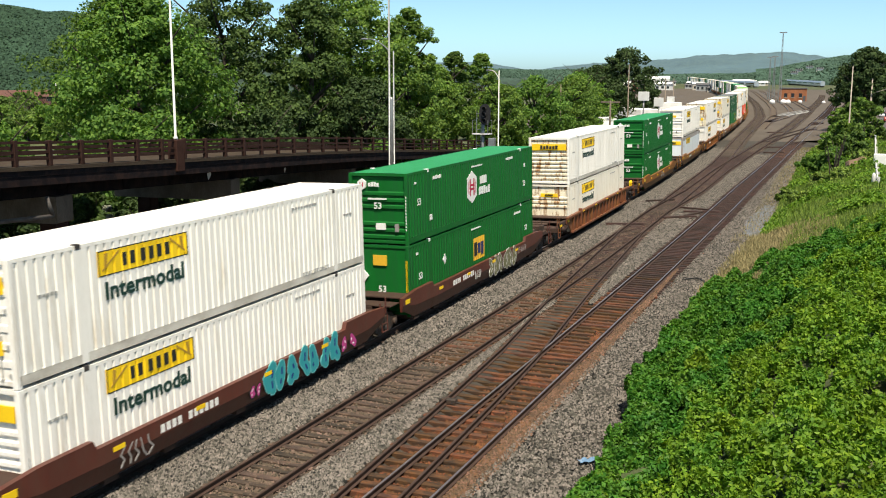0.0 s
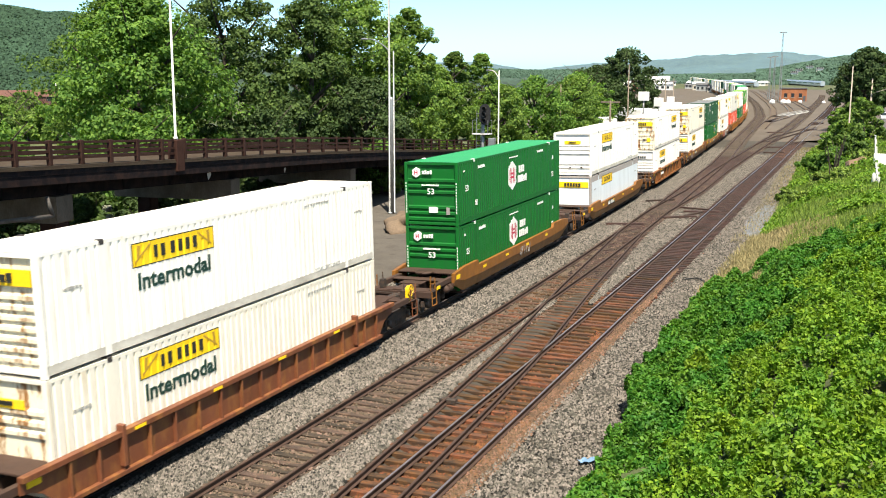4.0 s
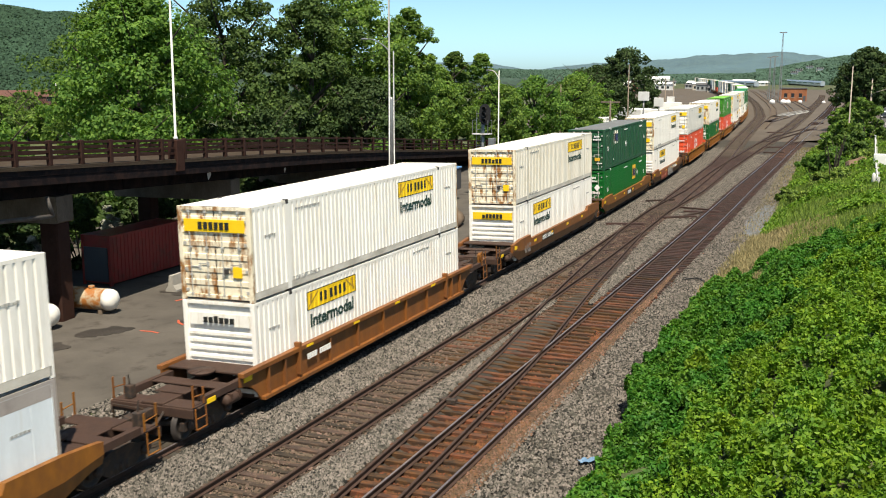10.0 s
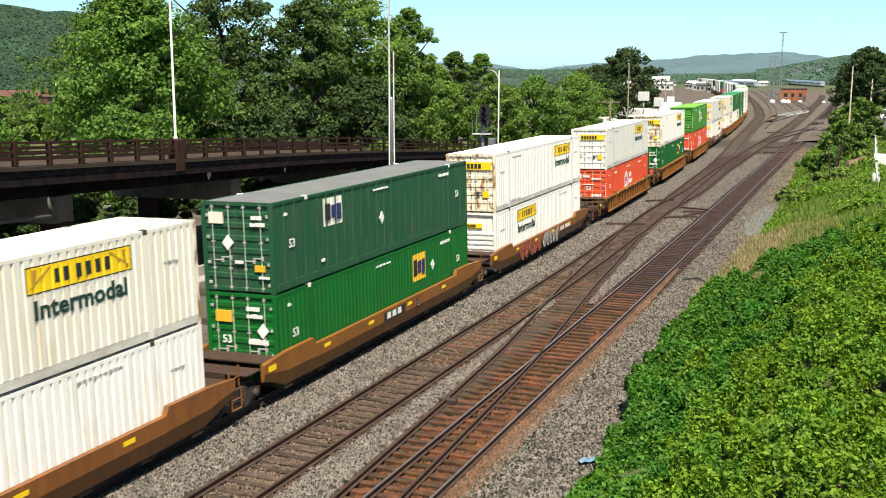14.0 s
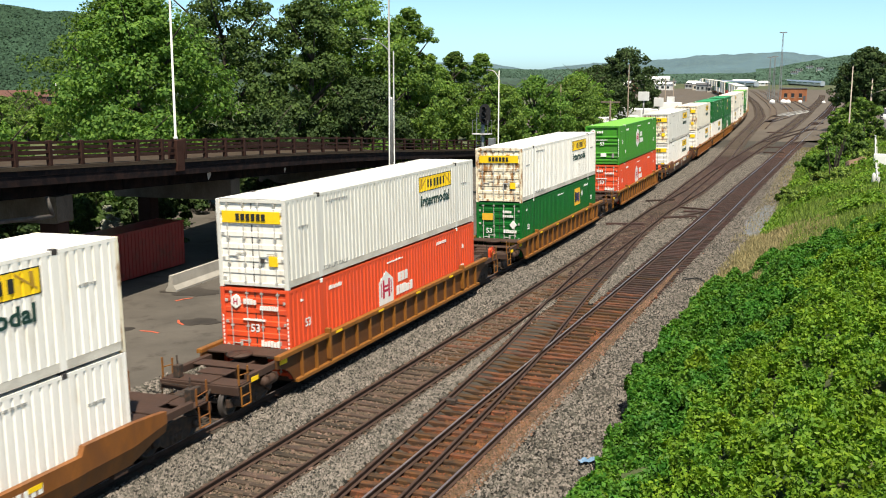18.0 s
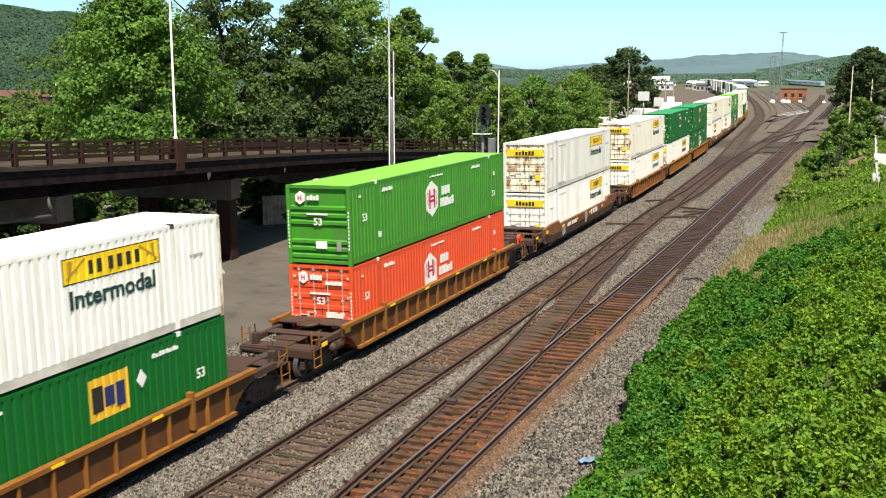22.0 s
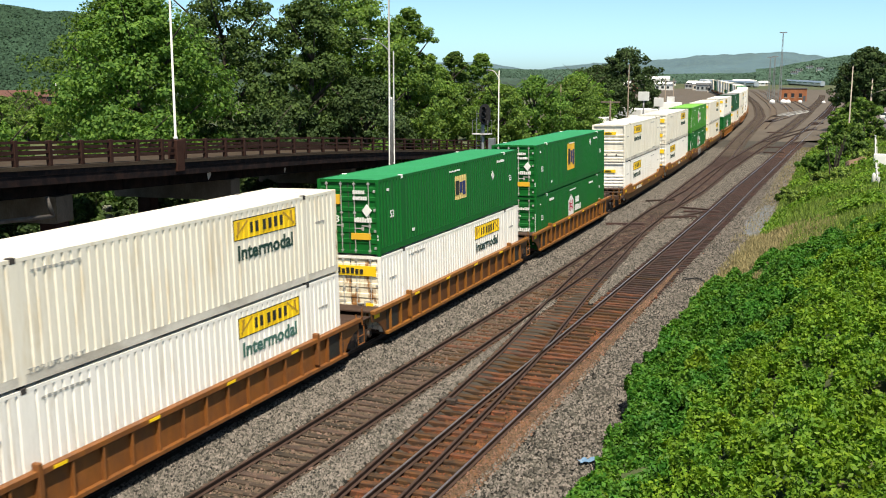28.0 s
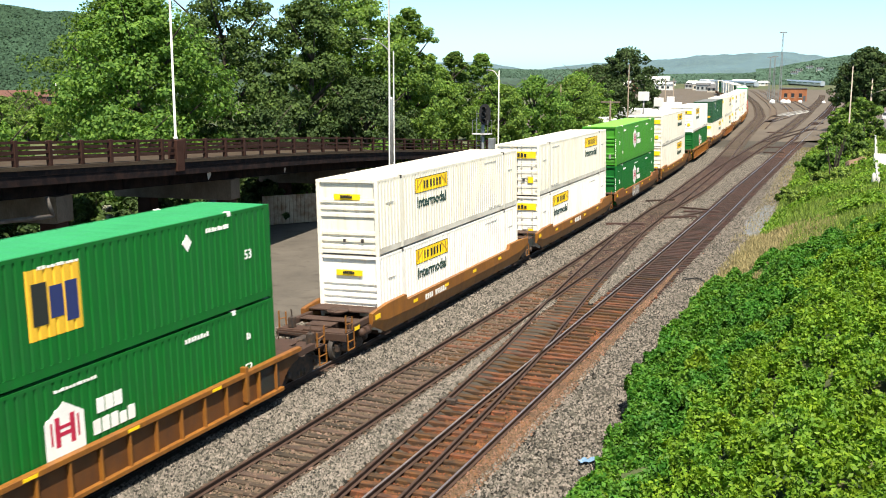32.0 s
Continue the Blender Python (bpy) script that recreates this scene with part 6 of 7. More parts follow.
RAMP_Y = [-30, -2, 7.9, 12.4, 19.5, 31.5, 40.3, 51.5, 66, 83, 100]
RAMP_X = [-6.8, -10.5, -11.8, -12.4, -13.3, -15.2, -16.7, -18.6, -21.3, -24.6, -28.0]
RAMP_Z = [9.6, 8.2, 7.55, 7.32, 6.93, 6.28, 5.75, 5.0, 3.95, 2.75, 1.7]   # top of the railing
fine_y = np.arange(-30, 100.1, 0.5)
curve_x = np.interp(fine_y, RAMP_Y, RAMP_X)
curve_z = np.interp(fine_y, RAMP_Y, RAMP_Z)
soft = np.ones(13) / 13
curve_x = np.convolve(np.pad(curve_x, 6, "edge"), soft, "valid")
curve_z = np.convolve(np.pad(curve_z, 6, "edge"), soft, "valid")


PIPE = mat("dull_pipe", (0.105, 0.095, 0.085), 0.7, var=0.35, scale=2.0, fine=14, second=(0.06, 0.04, 0.03))


def ramp_at(y, off=0.0, dz=0.0):
    d = np.interp(y + 0.5, fine_y, curve_x) - np.interp(y - 0.5, fine_y, curve_x)
    n = Vector((-1, d, 0)).normalized()
    return Vector((float(np.interp(y, fine_y, curve_x)), y, float(np.interp(y, fine_y, curve_z)) + dz)) + n * off


def along(name, profile, material, parent, label="", y0=-28.0, y1=98.0, step=2.0):
    """A profile of (offset away from the track, height from the railing top) drawn along the ramp."""
    vs, fs, k = [], [], len(profile)
    ys = np.arange(y0, y1 + 0.01, step)
    for y in ys:
        vs += [ramp_at(float(y), o, z) for o, z in profile]
    for j in range(len(ys) - 1):
        for i in range(k):
            a, b = j * k + i, j * k + (i + 1) % k
            fs.append((a, b, b + k, a + k))
    fs += [tuple(range(k))[::-1], tuple(range((len(ys) - 1) * k, len(ys) * k))]
    return part(name, raw(name, [tuple(v) for v in vs], fs, material), None, parent, label)


ramp = tagged(new("elevated_ramp"), "dark steel road ramp with rusty railings on concrete piers", "road bridge", kind="structure")
DECK = mat("dusty_brown_deck", (0.066, 0.051, 0.036), 0.9, var=0.35, scale=0.6, fine=14, bump=0.3, second=(0.051, 0.035, 0.026), mix_at=0.55, spec=0.08)
# Extra width past the guard beam is added to shade the ground below.
along("deck", [(0.1, -1.24), (0.1, -1.02), (0.5, -1.0), (8.0, -1.0), (8.0, -1.30), (0.1, -1.30)], DECK, ramp, "dusty concrete road deck")
along("kerb", [(-0.10, -1.05), (-0.10, -0.96), (0.30, -0.94), (0.30, -1.04)], DECK, ramp, "rust-stained concrete kerb")
along("girder", [(1.15, -2.3), (1.15, -1.31), (1.25, -1.31), (1.25, -2.3)], S_GIRDER, ramp, "plate girder in a near-black shade tone")
along("fascia_beam", [(-0.06, -1.70), (-0.06, -1.33), (0.06, -1.31), (0.06, -1.66), (0.22, -1.67), (0.22, -1.70)], S_FASCIA, ramp, "dark purple-brown channel beam")
along("girder_flange", [(-0.09, -1.32), (-0.09, -1.115), (0.08, -1.115), (0.08, -1.32)], S_FASCIA, ramp, "dark purple-brown fascia strip")
along("deck_lip", [(-0.14, -1.11), (-0.14, -1.055), (0.08, -1.055), (0.08, -1.11)], DECK, ramp, "dusty deck edge")
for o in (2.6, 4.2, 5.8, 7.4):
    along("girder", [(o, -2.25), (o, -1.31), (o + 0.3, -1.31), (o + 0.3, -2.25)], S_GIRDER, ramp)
for z in (0.0, -0.36, -0.62):
    along("rail", [(-0.05, z - 0.10), (-0.05, z), (0.05, z), (0.05, z - 0.10)], S_RUST, ramp, "rusty railing bar")
for z in (-0.40, -0.64, -0.86):
    along("guard_beam", [(5.2, z - 0.15), (5.2, z), (5.3, z), (5.3, z - 0.15)], S_RUST, ramp, "rusty low guard beam")
bm = bmesh.new()
box(bm, -0.09, 0.09, -0.10, 0.10, -0.95, 0.03, 0.01)
POST = mesh_of("post", bm, S_RUST)
y = 8.56 - 1.96 * 14
while y < 97:
    part("post", POST, None, ramp, at=Matrix.Translation(ramp_at(y, 0.0)) @ pose(0, 0, 0, 0, 0, 9))
    y += 1.96 + max(0.0, y - 17) * 0.022
y = -2.6
while y < 80:
    t = ramp_at(y, 1.14, -1.3)
    bm = bmesh.new()
    box(bm, t.x - 0.06, t.x + 0.02, t.y - 0.05, t.y + 0.05, t.z - 0.98, t.z, 0.0)
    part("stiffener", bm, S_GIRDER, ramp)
    y += 3.9
for y in (-2.0, 12.4, 27.2, 46.0, 62.0):
    a = ramp_at(y, 1.2, -2.3)
    ang = pose(0, 0, 0, 0, 0, 9.5)
    base = Matrix.Translation((a.x, a.y, 0)) @ ang
    hgt = a.z
    if hgt < 1.2:
        continue
    cap = 0.85 if y < 50 else 0.6
    bm = bmesh.new()
    prism(bm, [(-7.0, hgt), (0.3, hgt), (0.3, hgt - cap * 1.25), (0.22, hgt - cap * 1.32), (-6.9, hgt - cap * 1.32), (-7.0, hgt - cap * 1.25)], -0.55, 0.55, "Y")
    bmesh.ops.transform(bm, matrix=base, verts=bm.verts)
    part("pier_cap", bm, CONC, ramp, "stained concrete pier cap")
    # The columns' dark red-brown includes the shade they stand in.
    for x in (-0.25, -5.2):
        bm = bmesh.new()
        box(bm, x - 0.42, x + 0.42, -0.45, 0.45, -0.5, hgt - cap * 1.3, 0.06)
        bmesh.ops.transform(bm, matrix=base, verts=bm.verts)
        part("pier_column", bm, S_RUST, ramp, "square dark rust-brown pier column")
bm = bmesh.new()
c0 = ramp_at(10.4, 0.3, -2.75)
tube(bm, c0 + Vector((-0.2, -7, 0.0)), c0 + Vector((0.1, 0.3, -0.25)), 0.09, seg=8)
tube(bm, c0 + Vector((0.1, 0.3, -0.25)), c0 + Vector((0.15, 0.0, 0.55)), 0.09, seg=8)
part("drain_pipe", bm, PIPE, ramp, "bent dull grey drain pipe")


for k, (y, dz, w) in enumerate(((24.6, -1.95, 0.42), (34.2, -2.0, 0.30))):
    bm = bmesh.new()
    grid = [[bm.verts.new((0.05 * noise.noise((i * 0.9, j * 0.8, 4.0 + k)), w * (i / 4 - 0.5 + 0.12 * noise.noise((j * 1.1, i, k))), w * (j / 3 - 0.5) * (1 - 0.16 * i))) for j in range(4)] for i in range(5)]
    for i in range(4):
        for j in range(3):
            bm.faces.new((grid[i][j], grid[i + 1][j], grid[i + 1][j + 1], grid[i][j + 1]))
    tagged(part("plastic_scrap", bm, POLE_WHITE, at=Matrix.Translation(ramp_at(y, 1.04, dz)) @ pose(0, 0, 0, 20, 0, 9)), "torn pale plastic scrap caught on the girder", "litter", "scraps on the girder")


def lamp_post(base, height, material, label, arm=None, r=0.11, arm_z=None, name="street_lamp"):
    root = tagged(new(name), label, "street lamp" if arm else "pole", "poles")
    root.matrix_basis = Matrix.Translation(base)
    bm = bmesh.new()
    lathe(bm, [(0, r * 1.9), (0.12, r * 1.9), (0.16, r), (height, r * 0.62)], "Z", 10)
    part("pole", bm, material, root)
    if arm:
        bm = bmesh.new()
        az = arm_z or height
        prev = Vector((0, 0, az - 0.9))
        for k in range(1, 7):
            u = k / 6
            q = Vector((arm[0] * u, arm[1] * u, az - 0.9 * (1 - u) ** 2))
            tube(bm, prev, q, 0.045, 0.04, 6)
            prev = q
        part("arm", bm, material, root)
        bm = bmesh.new()
        d = Vector((arm[0], arm[1], 0)).normalized()
        bmesh.ops.create_uvsphere(bm, u_segments=10, v_segments=6, radius=1.0, matrix=Matrix.Translation(prev + d * 0.3) @ pose(0, 0, 0, 0, 0, math.degrees(math.atan2(d.y, d.x))) @ Matrix.Diagonal((0.42, 0.17, 0.09, 1)))
        part("lamp_head", bm, POLE_STEEL, root)
    return root


p = ramp_at(19.7, 0.05, -0.02)
lamp_post(p, 9.6, POLE_WHITE, "white painted lamp post standing on the ramp railing", (-2.2, 0.6), 0.06)
bm = bmesh.new()
box(bm, -0.28, 0.28, -0.28, 0.28, -1.5, 0.0, 0.02)
part("post_bracket", bm, S_RUST, ramp, "rusty steel bracket box", at=Matrix.Translation(p))
mast_root = lamp_post((-16.2, 47.2, -0.3), 17.5, POLE_STEEL, "tall galvanised lamp mast beside the ramp", (-2.3, 0.9), 0.105, 12.8)
bm = bmesh.new()
lathe(bm, [(0.17, 0.20), (8.4, 0.17), (8.6, 0.12)], "Z", 10, (0.08, 0.1, 0))
part("sleeve", bm, POLE_STEEL, mast_root, "thicker steel lower tube")
lamp_post((-16.05, 47.6, -0.3), 11.9, POLE_STEEL, "shorter grey steel pole beside the lamp mast", None, 0.085, name="utility_pole")
p = ramp_at(85.0, 0.3, -0.9)
lamp_post((p.x + 2.4, p.y + 1.1, -0.35), 8.9 + p.z, POLE_WHITE, "white lamp post at the foot of the ramp", (-1.0, 0.2), 0.085)
lamp_post((-26.5, 119, -0.5), 8.9, POLE_WOOD, "thin timber pole among the trees", None, 0.10, name="utility_pole")
lamp_post((12.6, 96.8, ground_z(12.6, 96.8) - 0.3), 9.4, POLE_PALE, "pale timber utility pole on the bank", None, 0.085, name="utility_pole")
lamp_post((13.6, 125.0, 2.2), 7.2, POLE_PALE, "timber pole with a curved street lamp arm", (3.4, -0.8), 0.13, 6.0)

# crossarm pole
root = tagged(new("utility_pole"), "dark timber pole with a crossarm beside the train", "pole", "poles")
root.matrix_basis = pose(-19.6, 120, -0.4)
bm = bmesh.new()
tube(bm, (0, 0, 0), (0, 0, 6.6), 0.15, 0.12)
part("pole", bm, POLE_WOOD, root)
part("crossarm", boxes((-1.35, 1.35, -0.08, 0.08, 6.3, 6.5)), POLE_WOOD, root)


# ---- railway signal ----
def signal(x, y, z, label):
    root = tagged(new("railway_signal"), label, "railway signal")
    root.matrix_basis = pose(x, y, z) @ Matrix.Scale(1.12, 4)
    bm = bmesh.new()
    tube(bm, (0, 0, 0), (0, 0, 6.6), 0.12)
    part("mast", bm, POLE_STEEL, root)
    bm = bmesh.new()
    prof = [(0.46 * math.cos(a), 6.15 + 0.78 * math.sin(a)) for a in np.linspace(0, math.tau, 18, endpoint=False)]
    prof = [(max(-0.44, min(0.44, u * 1.15)), v) for u, v in prof]
    prism(bm, prof, -0.30, -0.20, "Y")
    head = part("target", bm, BLACK, root, "black oval target board", at=pose(0.25, 0, 0.2))
    for k in (-0.42, 0.0, 0.42):
        bm = bmesh.new()
        tube(bm, (0, -0.55, 6.15 + k), (0, -0.28, 6.15 + k), 0.15, seg=12, caps=False)
        part("hood", bm, BLACK, head)
    bm = bmesh.new()
    for s in (-0.55, -0.2):
        tube(bm, (s, 0.1, 0), (s, 0.1, 6.6), 0.025, seg=5)
    for k in range(16):
        tube(bm, (-0.55, 0.1, 0.4 + k * 0.4), (-0.2, 0.1, 0.4 + k * 0.4), 0.018, seg=5)
    part("ladder", bm, POLE_STEEL, root, "grey service ladder")
    part("platform", boxes((-0.75, 0.55, -0.35, 0.5, 4.85, 4.93)), POLE_WHITE, root)
    part("equipment_box", boxes((0.5, 0.95, -0.2, 0.25, 3.4, 4.6), bevel=0.02), POLE_STEEL, root)
    bm = bmesh.new()
    for u in (-0.72, 0.52):
        for v in (-0.32, 0.47):
            tube(bm, (u, v, 4.9), (u, v, 5.9), 0.02, seg=5)
    tube(bm, (-0.72, -0.32, 5.9), (-0.72, 0.47, 5.9), 0.02, seg=5)
    tube(bm, (0.52, -0.32, 5.9), (0.52, 0.47, 5.9), 0.02, seg=5)
    part("guard_rail", bm, POLE_STEEL, root)
    return root


signal(-14.1, 60.1, -0.5, "railway signal with a black target and ladder")

# ---- the yard under the ramp ----
TANK_RUST = mat("rusting_tank_shell", (0.40, 0.31, 0.20), 0.7, var=0.3, scale=1.1, fine=16, second=(0.30, 0.11, 0.02), mix_at=0.50, spread=0.05)
TANK_END = mat("white_tank_end", (0.78, 0.77, 0.72), 0.5, var=0.08, second=(0.45, 0.28, 0.14), mix_at=0.74)


def tank(x, y, turn, length, r=0.48):
    root = tagged(new("gas_tank"), "rusty cream storage tank with a white domed end", "storage tank", "tanks in the yard")
    root.matrix_basis = pose(x, y, -0.3, 0, 0, turn)
    bm = bmesh.new()
    lathe(bm, [(-length, 0.05), (-length + 0.05, r * 0.6), (-length + 0.3, r), (-0.45, r)], "X", 20, (0, 0, r + 0.12))
    part("shell", bm, TANK_RUST, root, "rust-stained shell")
    bm = bmesh.new()
    lathe(bm, [(-0.45, r * 1.004), (-0.22, r * 0.99), (-0.08, r * 0.86), (0.02, r * 0.6), (0.06, 0.02)], "X", 20, (0, 0, r + 0.12))
    part("domed_end", bm, TANK_END, root, "white domed end")
    for u in (-0.6, -length + 0.7):
        part("cradle", boxes((u - 0.1, u + 0.1, -r * 0.7, r * 0.7, 0, 0.22)), CONC, root)
    bm = bmesh.new()
    tube(bm, (-1.2, 0, 2 * r + 0.08), (-1.2, 0, 2 * r + 0.22), 0.14, seg=10)
    part("hatch", bm, TANK_RUST, root)


tank(-12.5, 8.7, 2, 3.4)
tank(-12.6, 10.7, 4, 3.4)
tank(-12.4, 14.0, 8, 2.9)

RED_OLD = paint("faded_red_container_paint", (0.30, 0.035, 0.028), second=(0.17, 0.04, 0.03), mix_at=0.58)
SLATE = paint("slate_blue_panel", (0.07, 0.075, 0.085))
root = tagged(new("storage_container"), "faded dark red storage container under the ramp", "storage container")
root.matrix_basis = pose(-18.3, 18.2, -0.3, 0, 0, 3)
part("shell", sheet(0.05, 6.0, 0.15, 2.4, "wave", 0, 1, 1.75), RED_OLD, root, "corrugated red side")
part("body", boxes((0, 1.70, 0.06, 6.0, 0.1, 2.45)), RED_OLD, root)
part("end_panel", boxes((0.15, 1.55, -0.01, 0.06, 0.2, 1.9)), SLATE, root, "slate end panel")
for x in (0.0, 1.62):
    part("corner_post", boxes((x, x + 0.13, 0.0, 0.13, 0.0, 2.48)), RED_OLD, root)
part("roof", boxes((0, 1.75, 0.0, 6.05, 2.42, 2.5)), RED_OLD, root)

root = tagged(new("concrete_barrier"), "pale concrete traffic barrier on the yard asphalt", "barrier")
root.matrix_basis = pose(-13.1, 18.5, -0.3, 0, 0, 6.5)
bm = bmesh.new()
prism(bm, [(-0.3, 0), (0.3, 0), (0.3, 0.1), (0.13, 0.32), (0.09, 0.8), (-0.09, 0.8), (-0.13, 0.32), (-0.3, 0.1)], 0, 4.6, "Y")
part("body", bm, CONC_LIGHT, root)

TIN = mat("beige_ribbed_sheet", (0.38, 0.33, 0.25), 0.7, var=0.25, scale=0.8, fine=15, second=(0.20, 0.13, 0.08))
root = tagged(new("sheet_fence"), "beige ribbed sheet-metal fence below the ramp", "fence")
root.matrix_basis = pose(-21.3, 38.1, -0.35, 0, 0, -36)
part("sheeting", sheet(0, 4.9, 0.1, 2.1, "wave", 0, 1, 0.1), TIN, root)
for y in (0.1, 1.7, 3.3, 4.8):
    part("post", boxes((-0.1, 0.0, y - 0.06, y + 0.06, 0, 2.2)), S_RUST, root)
EARTH = mat("brown_spoil", (0.172, 0.125, 0.086), 0.95, var=0.4, scale=0.8, fine=9, bump=1.0)
BLUE = paint("blue_tarpaulin", (0.10, 0.24, 0.48))
bm = bmesh.new()
bmesh.ops.create_icosphere(bm, subdivisions=4, radius=1.0)
for v in bm.verts:
    k = 1 + 0.35 * noise.noise(v.co * 2.1) + 0.12 * noise.noise(v.co * 6.0)
    v.co = Vector((v.co.x * 2.2 * k, v.co.y * 3.4 * k, max(-0.3, v.co.z * 1.5 * k)))
for f in bm.faces:
    f.smooth = True
tagged(part("earth_mound", bm, EARTH, at=pose(-11.2, 42.5, -0.3)), "brown heap of earth and stone beside the track", "earth heap")
root = tagged(new("dump_trailer"), "grey trailer with a blue cover in the yard", "trailer")
root.matrix_basis = pose(-15.4, 52, -0.3, 0, 0, 8)
part("bed", boxes((-1.2, 1.2, 0, 5.5, 0.9, 2.6), bevel=0.05), SLATE, root)
part("cover", boxes((-1.25, 1.25, -0.05, 5.55, 2.6, 2.75), bevel=0.04), BLUE, root, "blue tarpaulin cover")
for y in (0.9, 1.9):
    for s in (-1.05, 1.05):
        bm = bmesh.new()
        lathe(bm, [(s - 0.12, 0.0), (s - 0.12, 0.45), (s + 0.12, 0.45), (s + 0.12, 0.0)], "X", 14, (0, y, 0.45))
        part("wheel", bm, BLACK, root)
OIL = mat("oily_mud", (0.045, 0.038, 0.032), 0.7, var=0.4, scale=0.8, fine=12)
ro = random.Random(8)
for x, y, r, q, a in ((-8.2, 14.3, 1.0, 0.7, 30), (-11.4, 8.0, 1.9, 0.9, 40), (-10.6, 11.4, 1.2, 0.8, 60), (-12.2, 19.0, 1.6, 0.9, 10)):
    bm = bmesh.new()
    prism(bm, [(r * math.cos(k * math.tau / 22) * ro.uniform(0.72, 1.1), q * math.sin(k * math.tau / 22) * ro.uniform(0.6, 1.15)) for k in range(22)], -0.294, -0.284, "Z")
    tagged(part("oil_stain", bm, OIL, at=pose(x, y, 0, 0, 0, a)), "dark oily mud stain on the worn asphalt", "stain", "stains in the yard")
SPRAY_ORANGE = paint("survey_orange", (0.50, 0.10, 0.05))
for k, (x, y) in enumerate(((-9.4, 12.0), (-11.6, 17.0), (-8.4, 13.6))):
    bm = bmesh.new()
    prism(bm, [(0, 0), (0.5, 0.08), (0.9, 0.02), (0.95, 0.1), (0.45, 0.2), (0, 0.1)], -0.29, -0.282, "Z")
    tagged(part("paint_mark", bm, SPRAY_ORANGE, at=pose(x, y, 0, 0, 0, 70 * k)), "orange survey paint on the asphalt", "paint mark")

# ---- the far yard ----
BRICK = mat("orange_brick", (0.33, 0.125, 0.055), 0.85, var=0.3, scale=0.8, fine=9, bump=0.4)
WHITEWALL = mat("white_siding", (0.74, 0.74, 0.72), 0.6, var=0.1, scale=0.5)
ROOFING = mat("dark_roofing", (0.11, 0.11, 0.115), 0.85, var=0.25)
SILVER = mat("fluted_stainless_steel", (0.55, 0.57, 0.60), 0.35, metal=0.7, var=0.12, scale=0.3, fine=4)
GLASS = mat("dark_window_glass", (0.02, 0.025, 0.03), 0.12, var=0.1, bump=0, spec=0.6)
TYRE = mat("black_tyre_rubber", (0.02, 0.02, 0.021), 0.85)
CAR_WHITE = paint("white_car_paint", (0.75, 0.75, 0.74), rough=0.3)
CAR_RED = paint("red_car_paint", (0.42, 0.03, 0.025), rough=0.3)
CAR_DARK = paint("black_car_paint", (0.025, 0.027, 0.03), rough=0.3)
CAR_GREY = paint("grey_car_paint", (0.26, 0.27, 0.28), rough=0.3)
LAMP_WHITE = mat("headlamp_glass", (0.8, 0.8, 0.76), 0.15, var=0.05, bump=0)

root = tagged(new("brick_hut"), "small orange brick yard building with a flat roof", "building")
root.matrix_basis = pose(-21.0, 372, -0.36, 0, 0, 4)
part("wall", boxes((-4.6, 4.6, -3, 3, 0, 4.6)), BRICK, root)
part("roof", boxes((-4.8, 4.8, -3.2, 3.2, 4.6, 4.95), bevel=0.03), ROOFING, root)
for x in (-3.0, -0.6, 2.0):
    w = part("window", boxes((x, x + 1.1, -3.06, -2.98, 1.6, 3.0)), GLASS, root)
    part("window_sill", boxes((x - 0.1, x + 1.2, -3.12, -2.98, 1.48, 1.6)), CONC_LIGHT, w)
part("door", boxes((3.4, 4.3, -3.06, -2.98, 0, 2.1)), SLATE, root)


def mast(x, y, h, w, label):
    root = tagged(new("lattice_mast"), label, "mast", "masts in the yard")
    root.matrix_basis = pose(x, y, -0.36)
    for i, (u, v) in enumerate(((-1, -1), (1, -1), (1, 1), (-1, 1))):
        bm = bmesh.new()
        tube(bm, (u * w, v * w, 0), (u * w * 0.25, v * w * 0.25, h), 0.09, 0.06, 5)
        part("leg", bm, POLE_STEEL, root)
    n = int(h / 1.6)
    bm = bmesh.new()
    for k in range(n):
        z0, z1 = h * k / n, h * (k + 1) / n
        s0, s1 = w * (1 - 0.75 * k / n), w * (1 - 0.75 * (k + 1) / n)
        for u, v in ((-1, 1), (1, -1)):
            tube(bm, (u * s0, -s0, z0), (v * s1, -s1, z1), 0.035, seg=4)
            tube(bm, (-s0, u * s0, z0), (-s1, v * s1, z1), 0.035, seg=4)
    part("bracing", bm, POLE_STEEL, root)
    part("lamp_bar", boxes((-1.2, 1.2, -0.15, 0.15, h, h + 0.35)), POLE_STEEL, root, "floodlight bar")


mast(-22.6, 345, 23.4, 0.4, "tall grey lattice floodlight mast in the yard")
mast(-25.6, 352, 15.6, 0.45, "grey lattice mast beside the taller one")
mast(-33.0, 400, 16.0, 0.4, "grey lattice mast farther down the yard")
for k, (x, y, r) in enumerate(((-24.2, 339, 0.95), (-20.8, 340, 1.0), (-19.4, 341, 0.9), (-16.6, 352, 0.7), (-9.0, 352, 0.6))):
    root = tagged(new("white_tank"), "small white domed tank on the yard ground", "storage tank", "white tanks in the yard")
    root.matrix_basis = pose(x, y, -0.36)
    bm = bmesh.new()
    lathe(bm, [(0, r), (r * 0.9, r), (r * 1.35, r * 0.75), (r * 1.6, 0.05)], "Z", 14)
    part("shell", bm, WHITEWALL, root)
    bm = bmesh.new()
    tube(bm, (0, 0, r * 1.5), (0, 0, r * 1.8), 0.15, seg=8)
    part("hatch", bm, POLE_STEEL, root)


